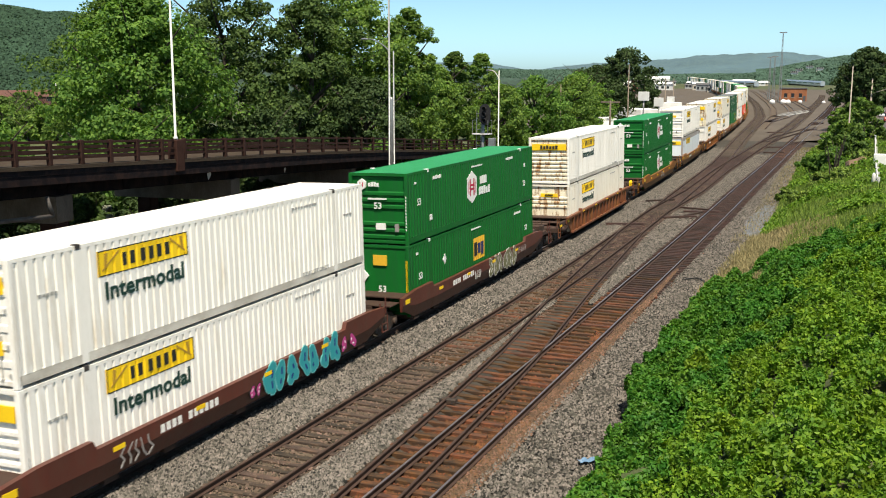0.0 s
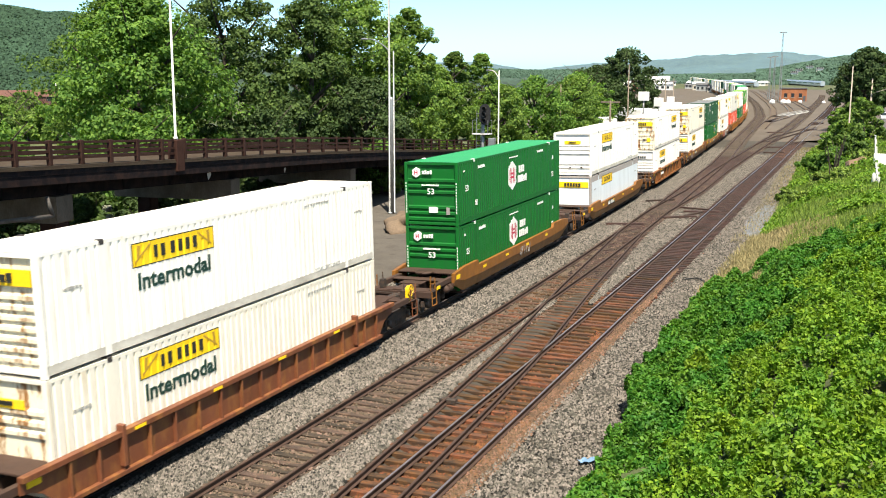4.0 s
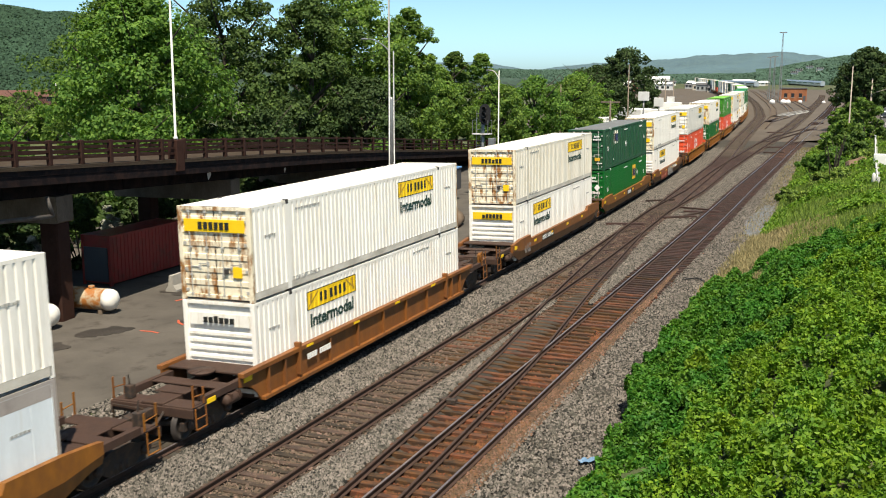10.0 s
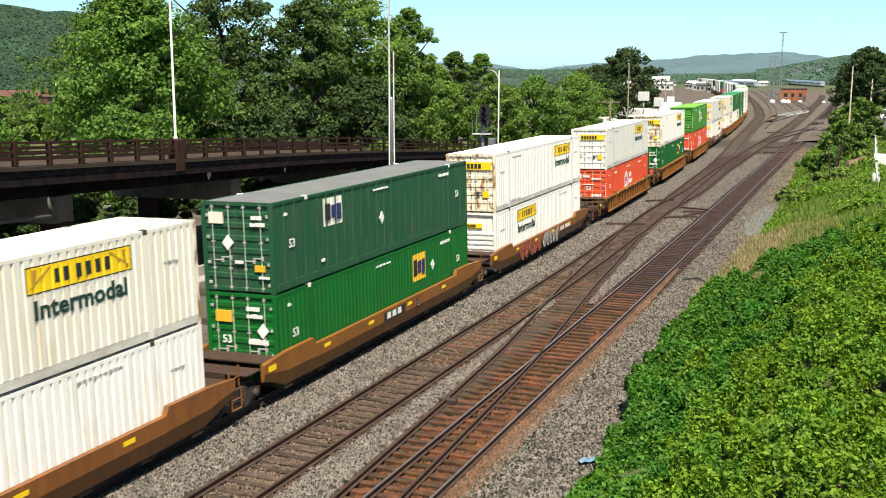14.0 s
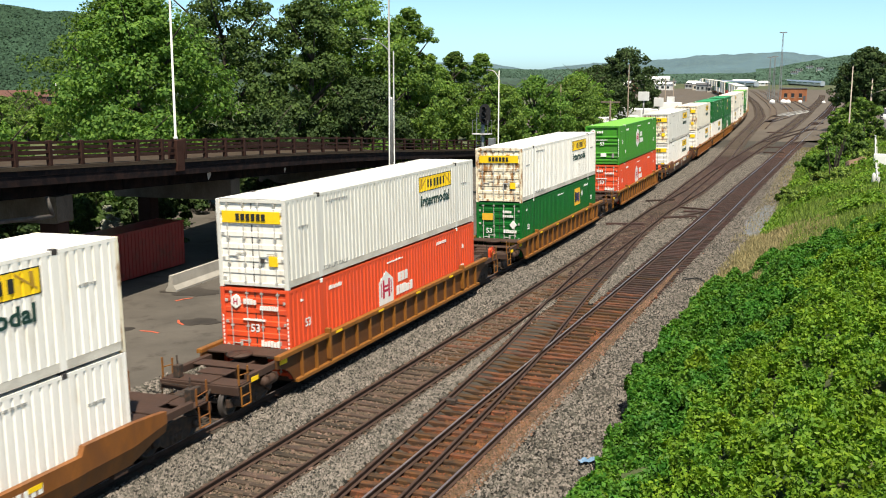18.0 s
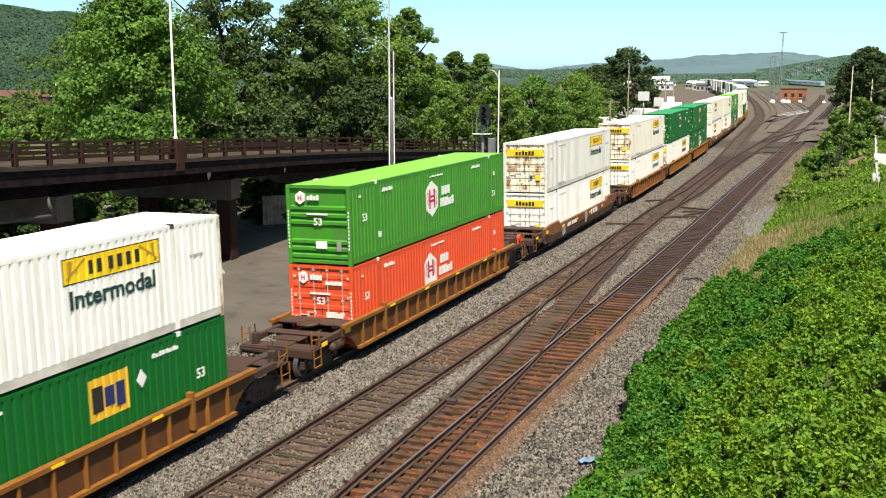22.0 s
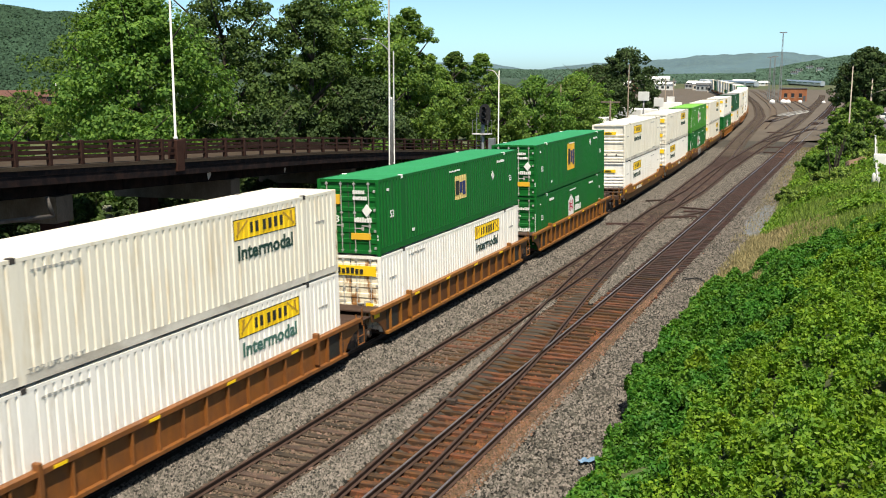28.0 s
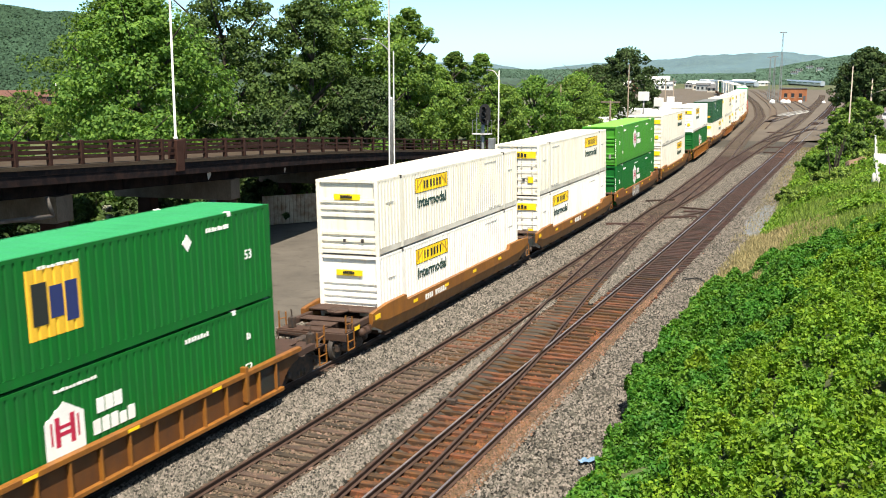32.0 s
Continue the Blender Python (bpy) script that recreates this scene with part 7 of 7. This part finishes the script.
def coach(x, y, turn):
    root = tagged(new("passenger_coach"), "silver passenger coach standing in the far yard", "railway coach", "coaches in the far yard")
    root.matrix_basis = pose(x, y, -0.2, 0, 0, turn)
    bm = bmesh.new()
    prism(bm, [(-1.5, 0.9), (1.5, 0.9), (1.55, 2.0), (1.45, 3.4), (1.0, 4.05), (0, 4.25), (-1.0, 4.05), (-1.45, 3.4), (-1.55, 2.0)], 0.3, 24.7, "Y")
    part("body", bm, SILVER, root)
    for s in (-1, 1):
        part("window_band", boxes((1.50, 1.56, 1.5, 23.5, 2.2, 3.0) if s > 0 else (-1.56, -1.50, 1.5, 23.5, 2.2, 3.0)), GLASS, root)
    for v in (3.5, 21.5):
        part("bogie", boxes((-1.2, 1.2, v - 1.4, v + 1.4, 0.1, 0.95)), C_TRUCK, root)


for k in range(7):
    a, b = Vector((-39.2, 742, 0)), Vector((-87.2, 930, 0))
    p = a.lerp(b, k / 7.4)
    coach(p.x, p.y, 14.4)
for k in range(7):
    a, b = Vector((-78, 700, 0)), Vector((-150, 880, 0))
    p = a.lerp(b, k / 7.2)
    coach(p.x, p.y, 22)


def building(x, y, w, d, h, wall, label, turn=0, rows=1, cols=5, roofing=None):
    root = tagged(new("warehouse" if w > 14 else "house"), label, "building", "far buildings")
    root.matrix_basis = pose(x, y, -0.5, 0, 0, turn)
    part("wall", boxes((-w / 2, w / 2, -d / 2, d / 2, 0, h)), wall, root)
    bm = bmesh.new()
    prism(bm, [(-d / 2 - 0.4, h), (d / 2 + 0.4, h), (0, h + d * 0.22)], -w / 2 - 0.4, w / 2 + 0.4, "X")
    part("roof", bm, roofing or (ROOFING if w < 7.5 else WHITEWALL), root)
    for r in range(rows):
        for c in range(cols):
            u = -w / 2 + w * (c + 0.5) / cols
            part("window", boxes((u - w / cols * 0.25, u + w / cols * 0.25, -d / 2 - 0.06, -d / 2 + 0.02, 1.2 + r * 2.8, 2.6 + r * 2.8)), GLASS, root)


building(-150, 1060, 42, 12, 3.6, WHITEWALL, "long white warehouse in the far yard", 10)
building(-210, 960, 34, 10, 4.5, WHITEWALL, "white yard building beyond the tracks", 12)
building(-72, 980, 46, 10, 5, WHITEWALL, "pale flat yard shed in the distance", 6)
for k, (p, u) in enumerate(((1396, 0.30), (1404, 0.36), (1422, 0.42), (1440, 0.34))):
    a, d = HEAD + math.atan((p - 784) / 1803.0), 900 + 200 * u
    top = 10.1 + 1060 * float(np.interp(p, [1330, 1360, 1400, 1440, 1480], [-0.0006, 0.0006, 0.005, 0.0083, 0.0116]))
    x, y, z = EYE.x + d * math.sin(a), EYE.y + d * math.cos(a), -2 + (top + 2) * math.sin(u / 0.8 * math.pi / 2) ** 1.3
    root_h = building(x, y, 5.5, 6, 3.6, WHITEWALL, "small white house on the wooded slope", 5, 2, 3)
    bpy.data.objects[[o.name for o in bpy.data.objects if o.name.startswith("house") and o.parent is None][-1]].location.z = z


# ---- vehicles ----
def car(name, body, label, x, y, z, turn, van=False, group="parked vehicles"):
    root = tagged(new(name), label, name.replace("_", " "), group)
    root.matrix_basis = pose(x, y, z, 0, 0, turn)
    bm = bmesh.new()
    h = 1.15 if van else 0.85
    prism(bm, [(-2.2, 0.35), (2.25, 0.35), (2.3, 0.75), (2.2, h), (0.9 if not van else 1.6, h + 0.02), (-2.1, h + 0.04), (-2.25, 0.8)], -0.88, 0.88, "X")
    part("body", bm, body, root)
    bm = bmesh.new()
    top = 2.05 if van else 1.45
    prism(bm, [(-2.05 if van else -1.75, h), (1.5 if van else 0.95, h), (0.95 if van else 0.25, top), (-1.9 if van else -1.1, top)], -0.76, 0.76, "X")
    cab = part("cabin", bm, GLASS, root, "dark glass cabin")
    part("roof", boxes((-0.74, 0.74, -1.85 if van else -1.05, 0.9 if van else 0.2, top, top + 0.04)), body, cab)
    for u in (-1.35, 1.4):
        for s in (-0.8, 0.8):
            bm = bmesh.new()
            lathe(bm, [(s - 0.1, 0.0), (s - 0.1, 0.33), (s + 0.1, 0.33), (s + 0.1, 0.0)], "X", 14, (0, u, 0.33))
            w = part("wheel", bm, TYRE, root)
            bm = bmesh.new()
            lathe(bm, [(s + (0.08 if s > 0 else -0.08), 0.0), (s + (0.08 if s > 0 else -0.08), 0.2), (s + (0.11 if s > 0 else -0.11), 0.18), (s + (0.11 if s > 0 else -0.11), 0.0)], "X", 10, (0, u, 0.33))
            part("rim", bm, POLE_STEEL, w)
    for s in (-0.62, 0.62):
        part("headlight", boxes((s - 0.16, s + 0.16, 2.2, 2.3, 0.62, 0.78)), LAMP_WHITE, root)
        part("tail_light", boxes((s - 0.14, s + 0.14, -2.28, -2.18, 0.66, 0.82)), CAR_RED, root)
    return root


def box_truck(x, y, turn, label):
    root = tagged(new("box_truck"), label, "truck", "parked trucks")
    root.matrix_basis = pose(x, y, -0.3, 0, 0, turn)
    part("box_body", boxes((-1.2, 1.2, -5.0, 1.2, 0.9, 3.6), bevel=0.04), WHITEWALL, root)
    bm = bmesh.new()
    prism(bm, [(1.35, 0.5), (3.2, 0.5), (3.25, 1.4), (2.7, 1.6), (2.3, 2.5), (1.35, 2.55)], -1.1, 1.1, "X")
    c = part("cab", bm, CAR_WHITE, root)
    part("windscreen", boxes((-0.95, 0.95, 2.42, 2.68, 1.7, 2.3)), GLASS, c)
    for u in (-3.6, 2.4):
        for s in (-0.95, 0.95):
            bm = bmesh.new()
            lathe(bm, [(s - 0.14, 0.0), (s - 0.14, 0.48), (s + 0.14, 0.48), (s + 0.14, 0.0)], "X", 14, (0, u, 0.48))
            part("wheel", bm, TYRE, root)


box_truck(-22.6, 130, 200, "white box truck parked beside the train")
box_truck(-27.0, 168, 150, "white box truck parked in the far lot")
box_truck(-31.5, 176, 60, "white box truck parked in the far lot")
box_truck(-34.0, 214, 120, "white box truck parked in the far lot")
for k in range(9):
    car("parked_car", (CAR_WHITE, CAR_GREY, CAR_DARK, CAR_WHITE, CAR_RED)[k % 5], ("white", "grey", "black", "white", "red")[k % 5] + " car parked in the far lot", -26.5 - 1.4 * k, 182 + 9 * k, -0.3, 100 + 7 * k)
for k, (x, y, z0, w) in enumerate(((-22.2, 150, 5.7, 1.9), (-21.0, 156, 4.6, 1.7), (-31.6, 215, 3.4, 1.8))):
    root = tagged(new("signboard"), "blank white board on a steel post in the lot", "signboard", "white boards")
    root.matrix_basis = pose(x, y, -0.3, 0, 0, -12)
    bm = bmesh.new()
    tube(bm, (0, 0.1, 0), (0, 0.1, z0 + 1), 0.14)
    part("post", bm, POLE_STEEL, root)
    part("board", boxes((-w / 2, w / 2, -0.15, 0.15, z0, z0 + 1.5), bevel=0.03), WHITEWALL, root)
lamp_post((-37.5, 236, -0.4), 9.0, POLE_WOOD, "dark timber pole in the far lot", None, 0.15, name="utility_pole")
lamp_post((-41.0, 262, -0.4), 9.0, POLE_WOOD, "dark timber pole in the far lot", None, 0.15, name="utility_pole")
lamp_post((-24.8, 150, -0.4), 11.8, POLE_WOOD, "timber pole before the large tree", None, 0.13, name="utility_pole")

# ---- street side ----
root = tagged(new("guard_rail"), "white steel guard rail along the street", "guard rail")
bm = bmesh.new()
ys = list(range(56, 190, 4))
for a, b in zip(ys, ys[1:]):
    pa, pb = [Vector((road_x(v) - 0.45, v, ground_z(road_x(v) - 0.45, v))) for v in (a, b)]
    for z in (0.45, 0.62):
        tube(bm, pa + Vector((0, 0, z)), pb + Vector((0, 0, z)), 0.07, seg=5)
part("rail", bm, POLE_WHITE, root)
for v in ys:
    part("post", boxes((road_x(v) - 0.4, road_x(v) - 0.28, v - 0.06, v + 0.06, ground_z(road_x(v), v) - 0.3, ground_z(road_x(v), v) + 0.7)), POLE_WHITE, root)
root = tagged(new("cabinet"), "white roadside utility cabinet on the bank", "cabinet")
root.matrix_basis = pose(16.6, 70, ground_z(16.6, 70) - 0.1)
part("body", boxes((-0.6, 0.9, -0.4, 0.4, 0, 1.35), bevel=0.03), WHITEWALL, root)
part("door", boxes((-0.45, 0.75, -0.43, -0.39, 0.15, 1.2)), WHITEWALL, root)
root = tagged(new("bollard"), "white marker post beside the street", "bollard")
root.matrix_basis = pose(16.5, 56, ground_z(16.5, 56) - 0.1)
bm = bmesh.new()
lathe(bm, [(0, 0.14), (1.0, 0.13), (1.12, 0.06), (1.14, 0.01)], "Z", 12)
part("post", bm, POLE_WHITE, root)
DIRT = mat("bare_brown_soil", (0.198, 0.132, 0.079), 0.95, var=0.3, scale=0.6, fine=8, bump=0.6)
bm = bmesh.new()
bmesh.ops.create_icosphere(bm, subdivisions=3, radius=1.0)
for v in bm.verts:
    k = 1 + 0.25 * noise.noise(v.co * 2.0)
    v.co = Vector((v.co.x * 1.6 * k, v.co.y * 3.0 * k, v.co.z * 0.8 * k))
tagged(part("soil_mound", bm, DIRT, at=pose(15.3, 74, ground_z(15.3, 74))), "brown heap of bare soil on the bank", "earth heap")

STREET_CARS = []
for k, (nm, pt, lb, t0, van) in enumerate((("car", CAR_RED, "red car driving down the street", -13.0, False), ("car", CAR_WHITE, "white car driving down the street", -5.0, False), ("car", CAR_DARK, "black car driving down the street", 1.5, False), ("van", CAR_WHITE, "white van driving down the street", 6.0, True), ("car", CAR_DARK, "dark car driving down the street", 9.5, True), ("car", CAR_GREY, "grey car driving down the street", 14.5, False), ("car", CAR_WHITE, "white car driving down the street", 21.0, False))):
    STREET_CARS.append((car(nm, pt, lb, 0, 0, 0, 180, van, "street traffic"), t0))


def street_rows(t0):
    rows = []
    for k in range(33):
        y = 300 - 11.0 * (k - t0)
        y = max(-190, min(640, y))
        x = road_x(min(y, 330)) + 1.8
        d = (road_x(min(y, 330) + 2) - road_x(min(y, 330) - 2)) / 4
        rows.append((float(k), pose(x, y, ground_z(x + 1.2, min(max(y, -60), 330)) + 0.0, 0, 0, 180 - math.degrees(math.atan(d)))))
    return rows


# ---- small things on the line ----
root = tagged(new("litter"), "crumpled pale blue and white plastic sheet on the stone", "litter")
bm = bmesh.new()
for i in range(9):
    for j in range(5):
        bm.verts.new((i * 0.13, j * 0.1, 0.05 + 0.10 * noise.noise((i * 0.7, j * 0.9, 1.0)) + 0.04 * ((i * 7 + j * 5) % 3)))
bm.verts.ensure_lookup_table()
for i in range(8):
    for j in range(4):
        bm.faces.new([bm.verts[k] for k in (i * 5 + j, i * 5 + j + 5, i * 5 + j + 6, i * 5 + j + 1)])
part("sheet", bm, paint("pale_blue_plastic", (0.13, 0.22, 0.34), rough=0.4), root, at=pose(11.25, 5.3, -0.11, 0, 0, 40) @ Matrix.Scale(0.6, 4))
root = tagged(new("cable"), "thin black cable lying on the stone shoulder", "cable")
bm = bmesh.new()
prev = None
for k in range(18):
    q = Vector((8.7 + k * 0.16, 31.0 + 0.9 * math.sin(k * 0.42) - k * 0.05, -0.13))
    if prev is not None:
        tube(bm, prev, q, 0.03, seg=5)
    prev = q
part("strand", bm, BLACK, root)
root = tagged(new("switch_stand"), "dark iron switch machine beside the crossover", "switch machine")
root.matrix_basis = pose(6.1, 8.6, -0.17)
part("case", boxes((-0.45, 0.1, -0.12, 0.12, 0.0, 0.16), bevel=0.02), C_TRUCK, root)
bm = bmesh.new()
tube(bm, (0.1, 0, 0.05), (0.9, 0.05, 0.05), 0.025, seg=6)
part("throw_rod", bm, C_TRUCK, root)
for k, (x, y, a) in enumerate(((3.7, 53, 20), (4.3, 55, 60), (1.0, 48, 10), (3.9, 58, -30), (0.3, 62, 30), (1.4, 128, 20), (-1.0, 140, 70), (2.4, 118, 10), (-3.0, 165, 20), (4.6, 56.5, 5))):
    for j in range(3):
        tagged(part("old_tie", TIE_OIL, None, at=pose(x + 0.25 * j, y + 0.3 * j, 0.02 + 0.12 * (j % 2), 3 * j, 0, a + 14 * j)), "discarded dark railway tie beside the track", "railway tie", "discarded ties")
SLAB = mat("pale_yard_slab", (0.304, 0.297, 0.277), 0.8, var=0.2, scale=0.3, fine=6)
bm = bmesh.new()
prism(bm, [(-11.5, 238), (-8.5, 236), (-6.0, 262), (-6.8, 277), (-9.2, 275), (-11.0, 255)], -0.2, -0.12, "Z")
tagged(part("yard_slab", bm, SLAB), "pale concrete slab beside the yard tracks", "slab", kind="structure")
BLUESTONE = mat("bluish_stone", (0.145, 0.158, 0.175), 0.9, var=0.4, scale=1.0, fine=8, bump=0.8)

# ---- the far town and the valley ----
TOWN = [mat("town_wall_" + n, c, 0.8, var=0.2, scale=0.3) for n, c in (("cream", (0.55, 0.5, 0.42)), ("grey", (0.35, 0.36, 0.36)), ("brick", (0.33, 0.15, 0.1)), ("white", (0.72, 0.72, 0.7)))]
rt = random.Random(31)
for k in range(22):
    y = rt.uniform(520, 820)
    x = 18.6 - (y + 19.5) * rt.uniform(0.155, 0.30)
    building(x, y, rt.uniform(5, 11), rt.uniform(4, 6), rt.uniform(2.2, 4.0), TOWN[k % 4], "small pale building at the far end of the yard", rt.uniform(-20, 20), 1, 3)
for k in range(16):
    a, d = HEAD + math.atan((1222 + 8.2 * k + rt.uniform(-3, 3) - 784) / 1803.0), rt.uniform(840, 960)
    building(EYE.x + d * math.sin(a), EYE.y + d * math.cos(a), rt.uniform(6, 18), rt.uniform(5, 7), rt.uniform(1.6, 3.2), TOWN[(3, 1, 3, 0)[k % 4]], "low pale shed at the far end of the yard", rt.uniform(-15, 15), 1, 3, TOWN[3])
RED_SHEET = mat("red_brown_sheeting", (0.12, 0.055, 0.042), 0.8, var=0.25)
building(-236, 228, 40, 9, 2.6, RED_SHEET, "long red-brown shed across the valley", 45, 1, 8, RED_SHEET)
building(-275, 280, 11, 8, 5, TOWN[3], "white house below the wooded hill", 40, 1, 3)
building(-262, 292, 9, 7, 4, TOWN[0], "cream house below the wooded hill", 40, 1, 3)
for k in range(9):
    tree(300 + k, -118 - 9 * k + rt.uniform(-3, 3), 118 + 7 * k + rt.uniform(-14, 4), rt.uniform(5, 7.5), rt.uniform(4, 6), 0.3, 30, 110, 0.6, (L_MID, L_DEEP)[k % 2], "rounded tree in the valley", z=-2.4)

# ---- stones ----
rng = np.random.default_rng(9)


def stones(name, n, region, size, material, label):
    """Loose angular stones, bedded in the ground by their undersides."""
    c = np.array([region() for _ in range(n)])
    s = size * rng.uniform(0.5, 1.35, n)
    base = np.array([(1, 0, -0.3), (0, 1, -0.3), (-1, 0, -0.3), (0, -1, -0.3), (0, 0, 0.75)])
    v = base[None] * rng.uniform(0.6, 1.3, (n, 5, 1))
    a = rng.uniform(0, math.tau, n)
    ca, sa = np.cos(a)[:, None], np.sin(a)[:, None]
    t = rng.normal(0, 0.35, n)[:, None]
    x, y, z = v[..., 0] * ca - v[..., 1] * sa, v[..., 0] * sa + v[..., 1] * ca, v[..., 2]
    y, z = y * np.cos(t) - z * np.sin(t), y * np.sin(t) + z * np.cos(t)
    co = np.stack([x, y, z], -1) * s[:, None, None] + c[:, None, :]
    tri = np.array([(0, 1, 4), (1, 2, 4), (2, 3, 4), (3, 0, 4)])
    me = bpy.data.meshes.new(name)
    me.vertices.add(5 * n)
    me.vertices.foreach_set("co", co.ravel())
    idx = (np.arange(n)[:, None, None] * 5 + tri[None]).ravel()
    me.loops.add(len(idx))
    me.loops.foreach_set("vertex_index", idx)
    me.polygons.add(len(idx) // 3)
    me.polygons.foreach_set("loop_start", np.arange(0, len(idx), 3))
    me.update(calc_edges=True)
    me.materials.append(material)
    return tagged(new(name, me), label, "stones", kind="stuff")


STONE = mat("loose_ballast_stone", (0.113, 0.104, 0.086), 0.9, var=0.3, scale=1.5, fine=25, bump=0.3, isl=1.0)
STONE_DUSTY = mat("brown_dusted_stone", (0.107, 0.079, 0.054), 0.9, var=0.3, scale=1.2, fine=25, bump=0.3, isl=0.7)
STONE_RUST = mat("rust_dusted_stone", (0.119, 0.049, 0.016), 0.9, var=0.3, scale=1.2, fine=25, bump=0.3, isl=0.5)


def bed(lo, hi, y0, y1, z=-0.185, power=1.5):
    def region():
        y = y0 + (y1 - y0) * float(rng.uniform()) ** power
        a, b = lo(y), hi(y)
        x = a + (b - a) * float(rng.uniform())
        return (x, y, z + 0.03 * float(rng.uniform()))
    return region


stones("ballast_stones", 66000, bed(lambda y: train_x(y) + 1.05, lambda y: track1_x(y) - 1.1, -6, 125, power=2.0), 0.062, STONE, "loose pale grey ballast stones")
stones("ballast_stones", 40000, bed(lambda y: track1_x(y) + 1.0 if y < 24 else max(track1_x(y) + 1.0, crossover_x(min(y, 56)) + 1.05 if y < 56 else track3_x(y) + 1.05), lambda y: crossover_x(y) - 1.05 if y < 24 else track2_x(y) - 1.2, -4, 115, power=2.0), 0.06, STONE, "loose grey ballast stones between the tracks")
stones("ballast_stones", 62000, bed(lambda y: track2_x(y) + 1.25, lambda y: bank_edge(y) + 0.6, -4, 125, power=2.0), 0.05, STONE, "loose grey stones on the track shoulder")
stones("rusty_stones", 26000, bed(lambda y: track2_x(y) - 1.3, lambda y: track2_x(y) + 1.35, -4, 60, -0.278), 0.045, STONE_RUST, "rust-dusted stones between the ties")
stones("ballast_stones", 34000, bed(lambda y: track1_x(y) - 1.35, lambda y: track1_x(y) + 1.35, -5, 105, -0.245), 0.046, STONE_DUSTY, "dusty stones between the siding ties")
stones("ballast_stones", 22000, bed(lambda y: train_x(y) - 4.0, lambda y: train_x(y) - 1.2, -4, 45), 0.06, STONE, "loose pale stones along the yard edge")


def drift(y0, y1):
    """Ballast drifted over the ties of the siding in patches."""
    def region():
        while True:
            y = y0 + (y1 - y0) * float(rng.uniform()) ** 1.4
            x = track1_x(y) + float(rng.uniform(-1.4, 1.4))
            if noise.noise((x * 1.3, y * 0.7, 17.0)) > -0.25:
                return (x, y, -0.196 + 0.03 * float(rng.uniform()))
    return region


stones("ballast_stones", 9000, drift(-5, 90), 0.046, STONE_DUSTY, "grey stones drifted over the siding ties")
STONE_ORANGE = mat("orange_rusted_stone", (0.125, 0.078, 0.045), 0.9, var=0.3, scale=1.2, fine=25, bump=0.3, isl=0.6)
stones("rusted_stones", 9000, bed(lambda y: track2_x(y) + 0.85, lambda y: track2_x(y) + 1.5 - max(0.0, y - 12) * 0.025, -4, 34, -0.175), 0.036, STONE_ORANGE, "orange rusted stones along the outer rail")
stones("blue_stones", 2600, bed(lambda y: bank_edge(y) - 1.5 + 0.9 * abs(noise.noise((y * 0.5, 2.0, 4.0))) + abs(y - 54) * 0.09, lambda y: bank_edge(y) + 0.3, 47, 63), 0.075, BLUESTONE, "bluish stones on the shoulder")
motions()
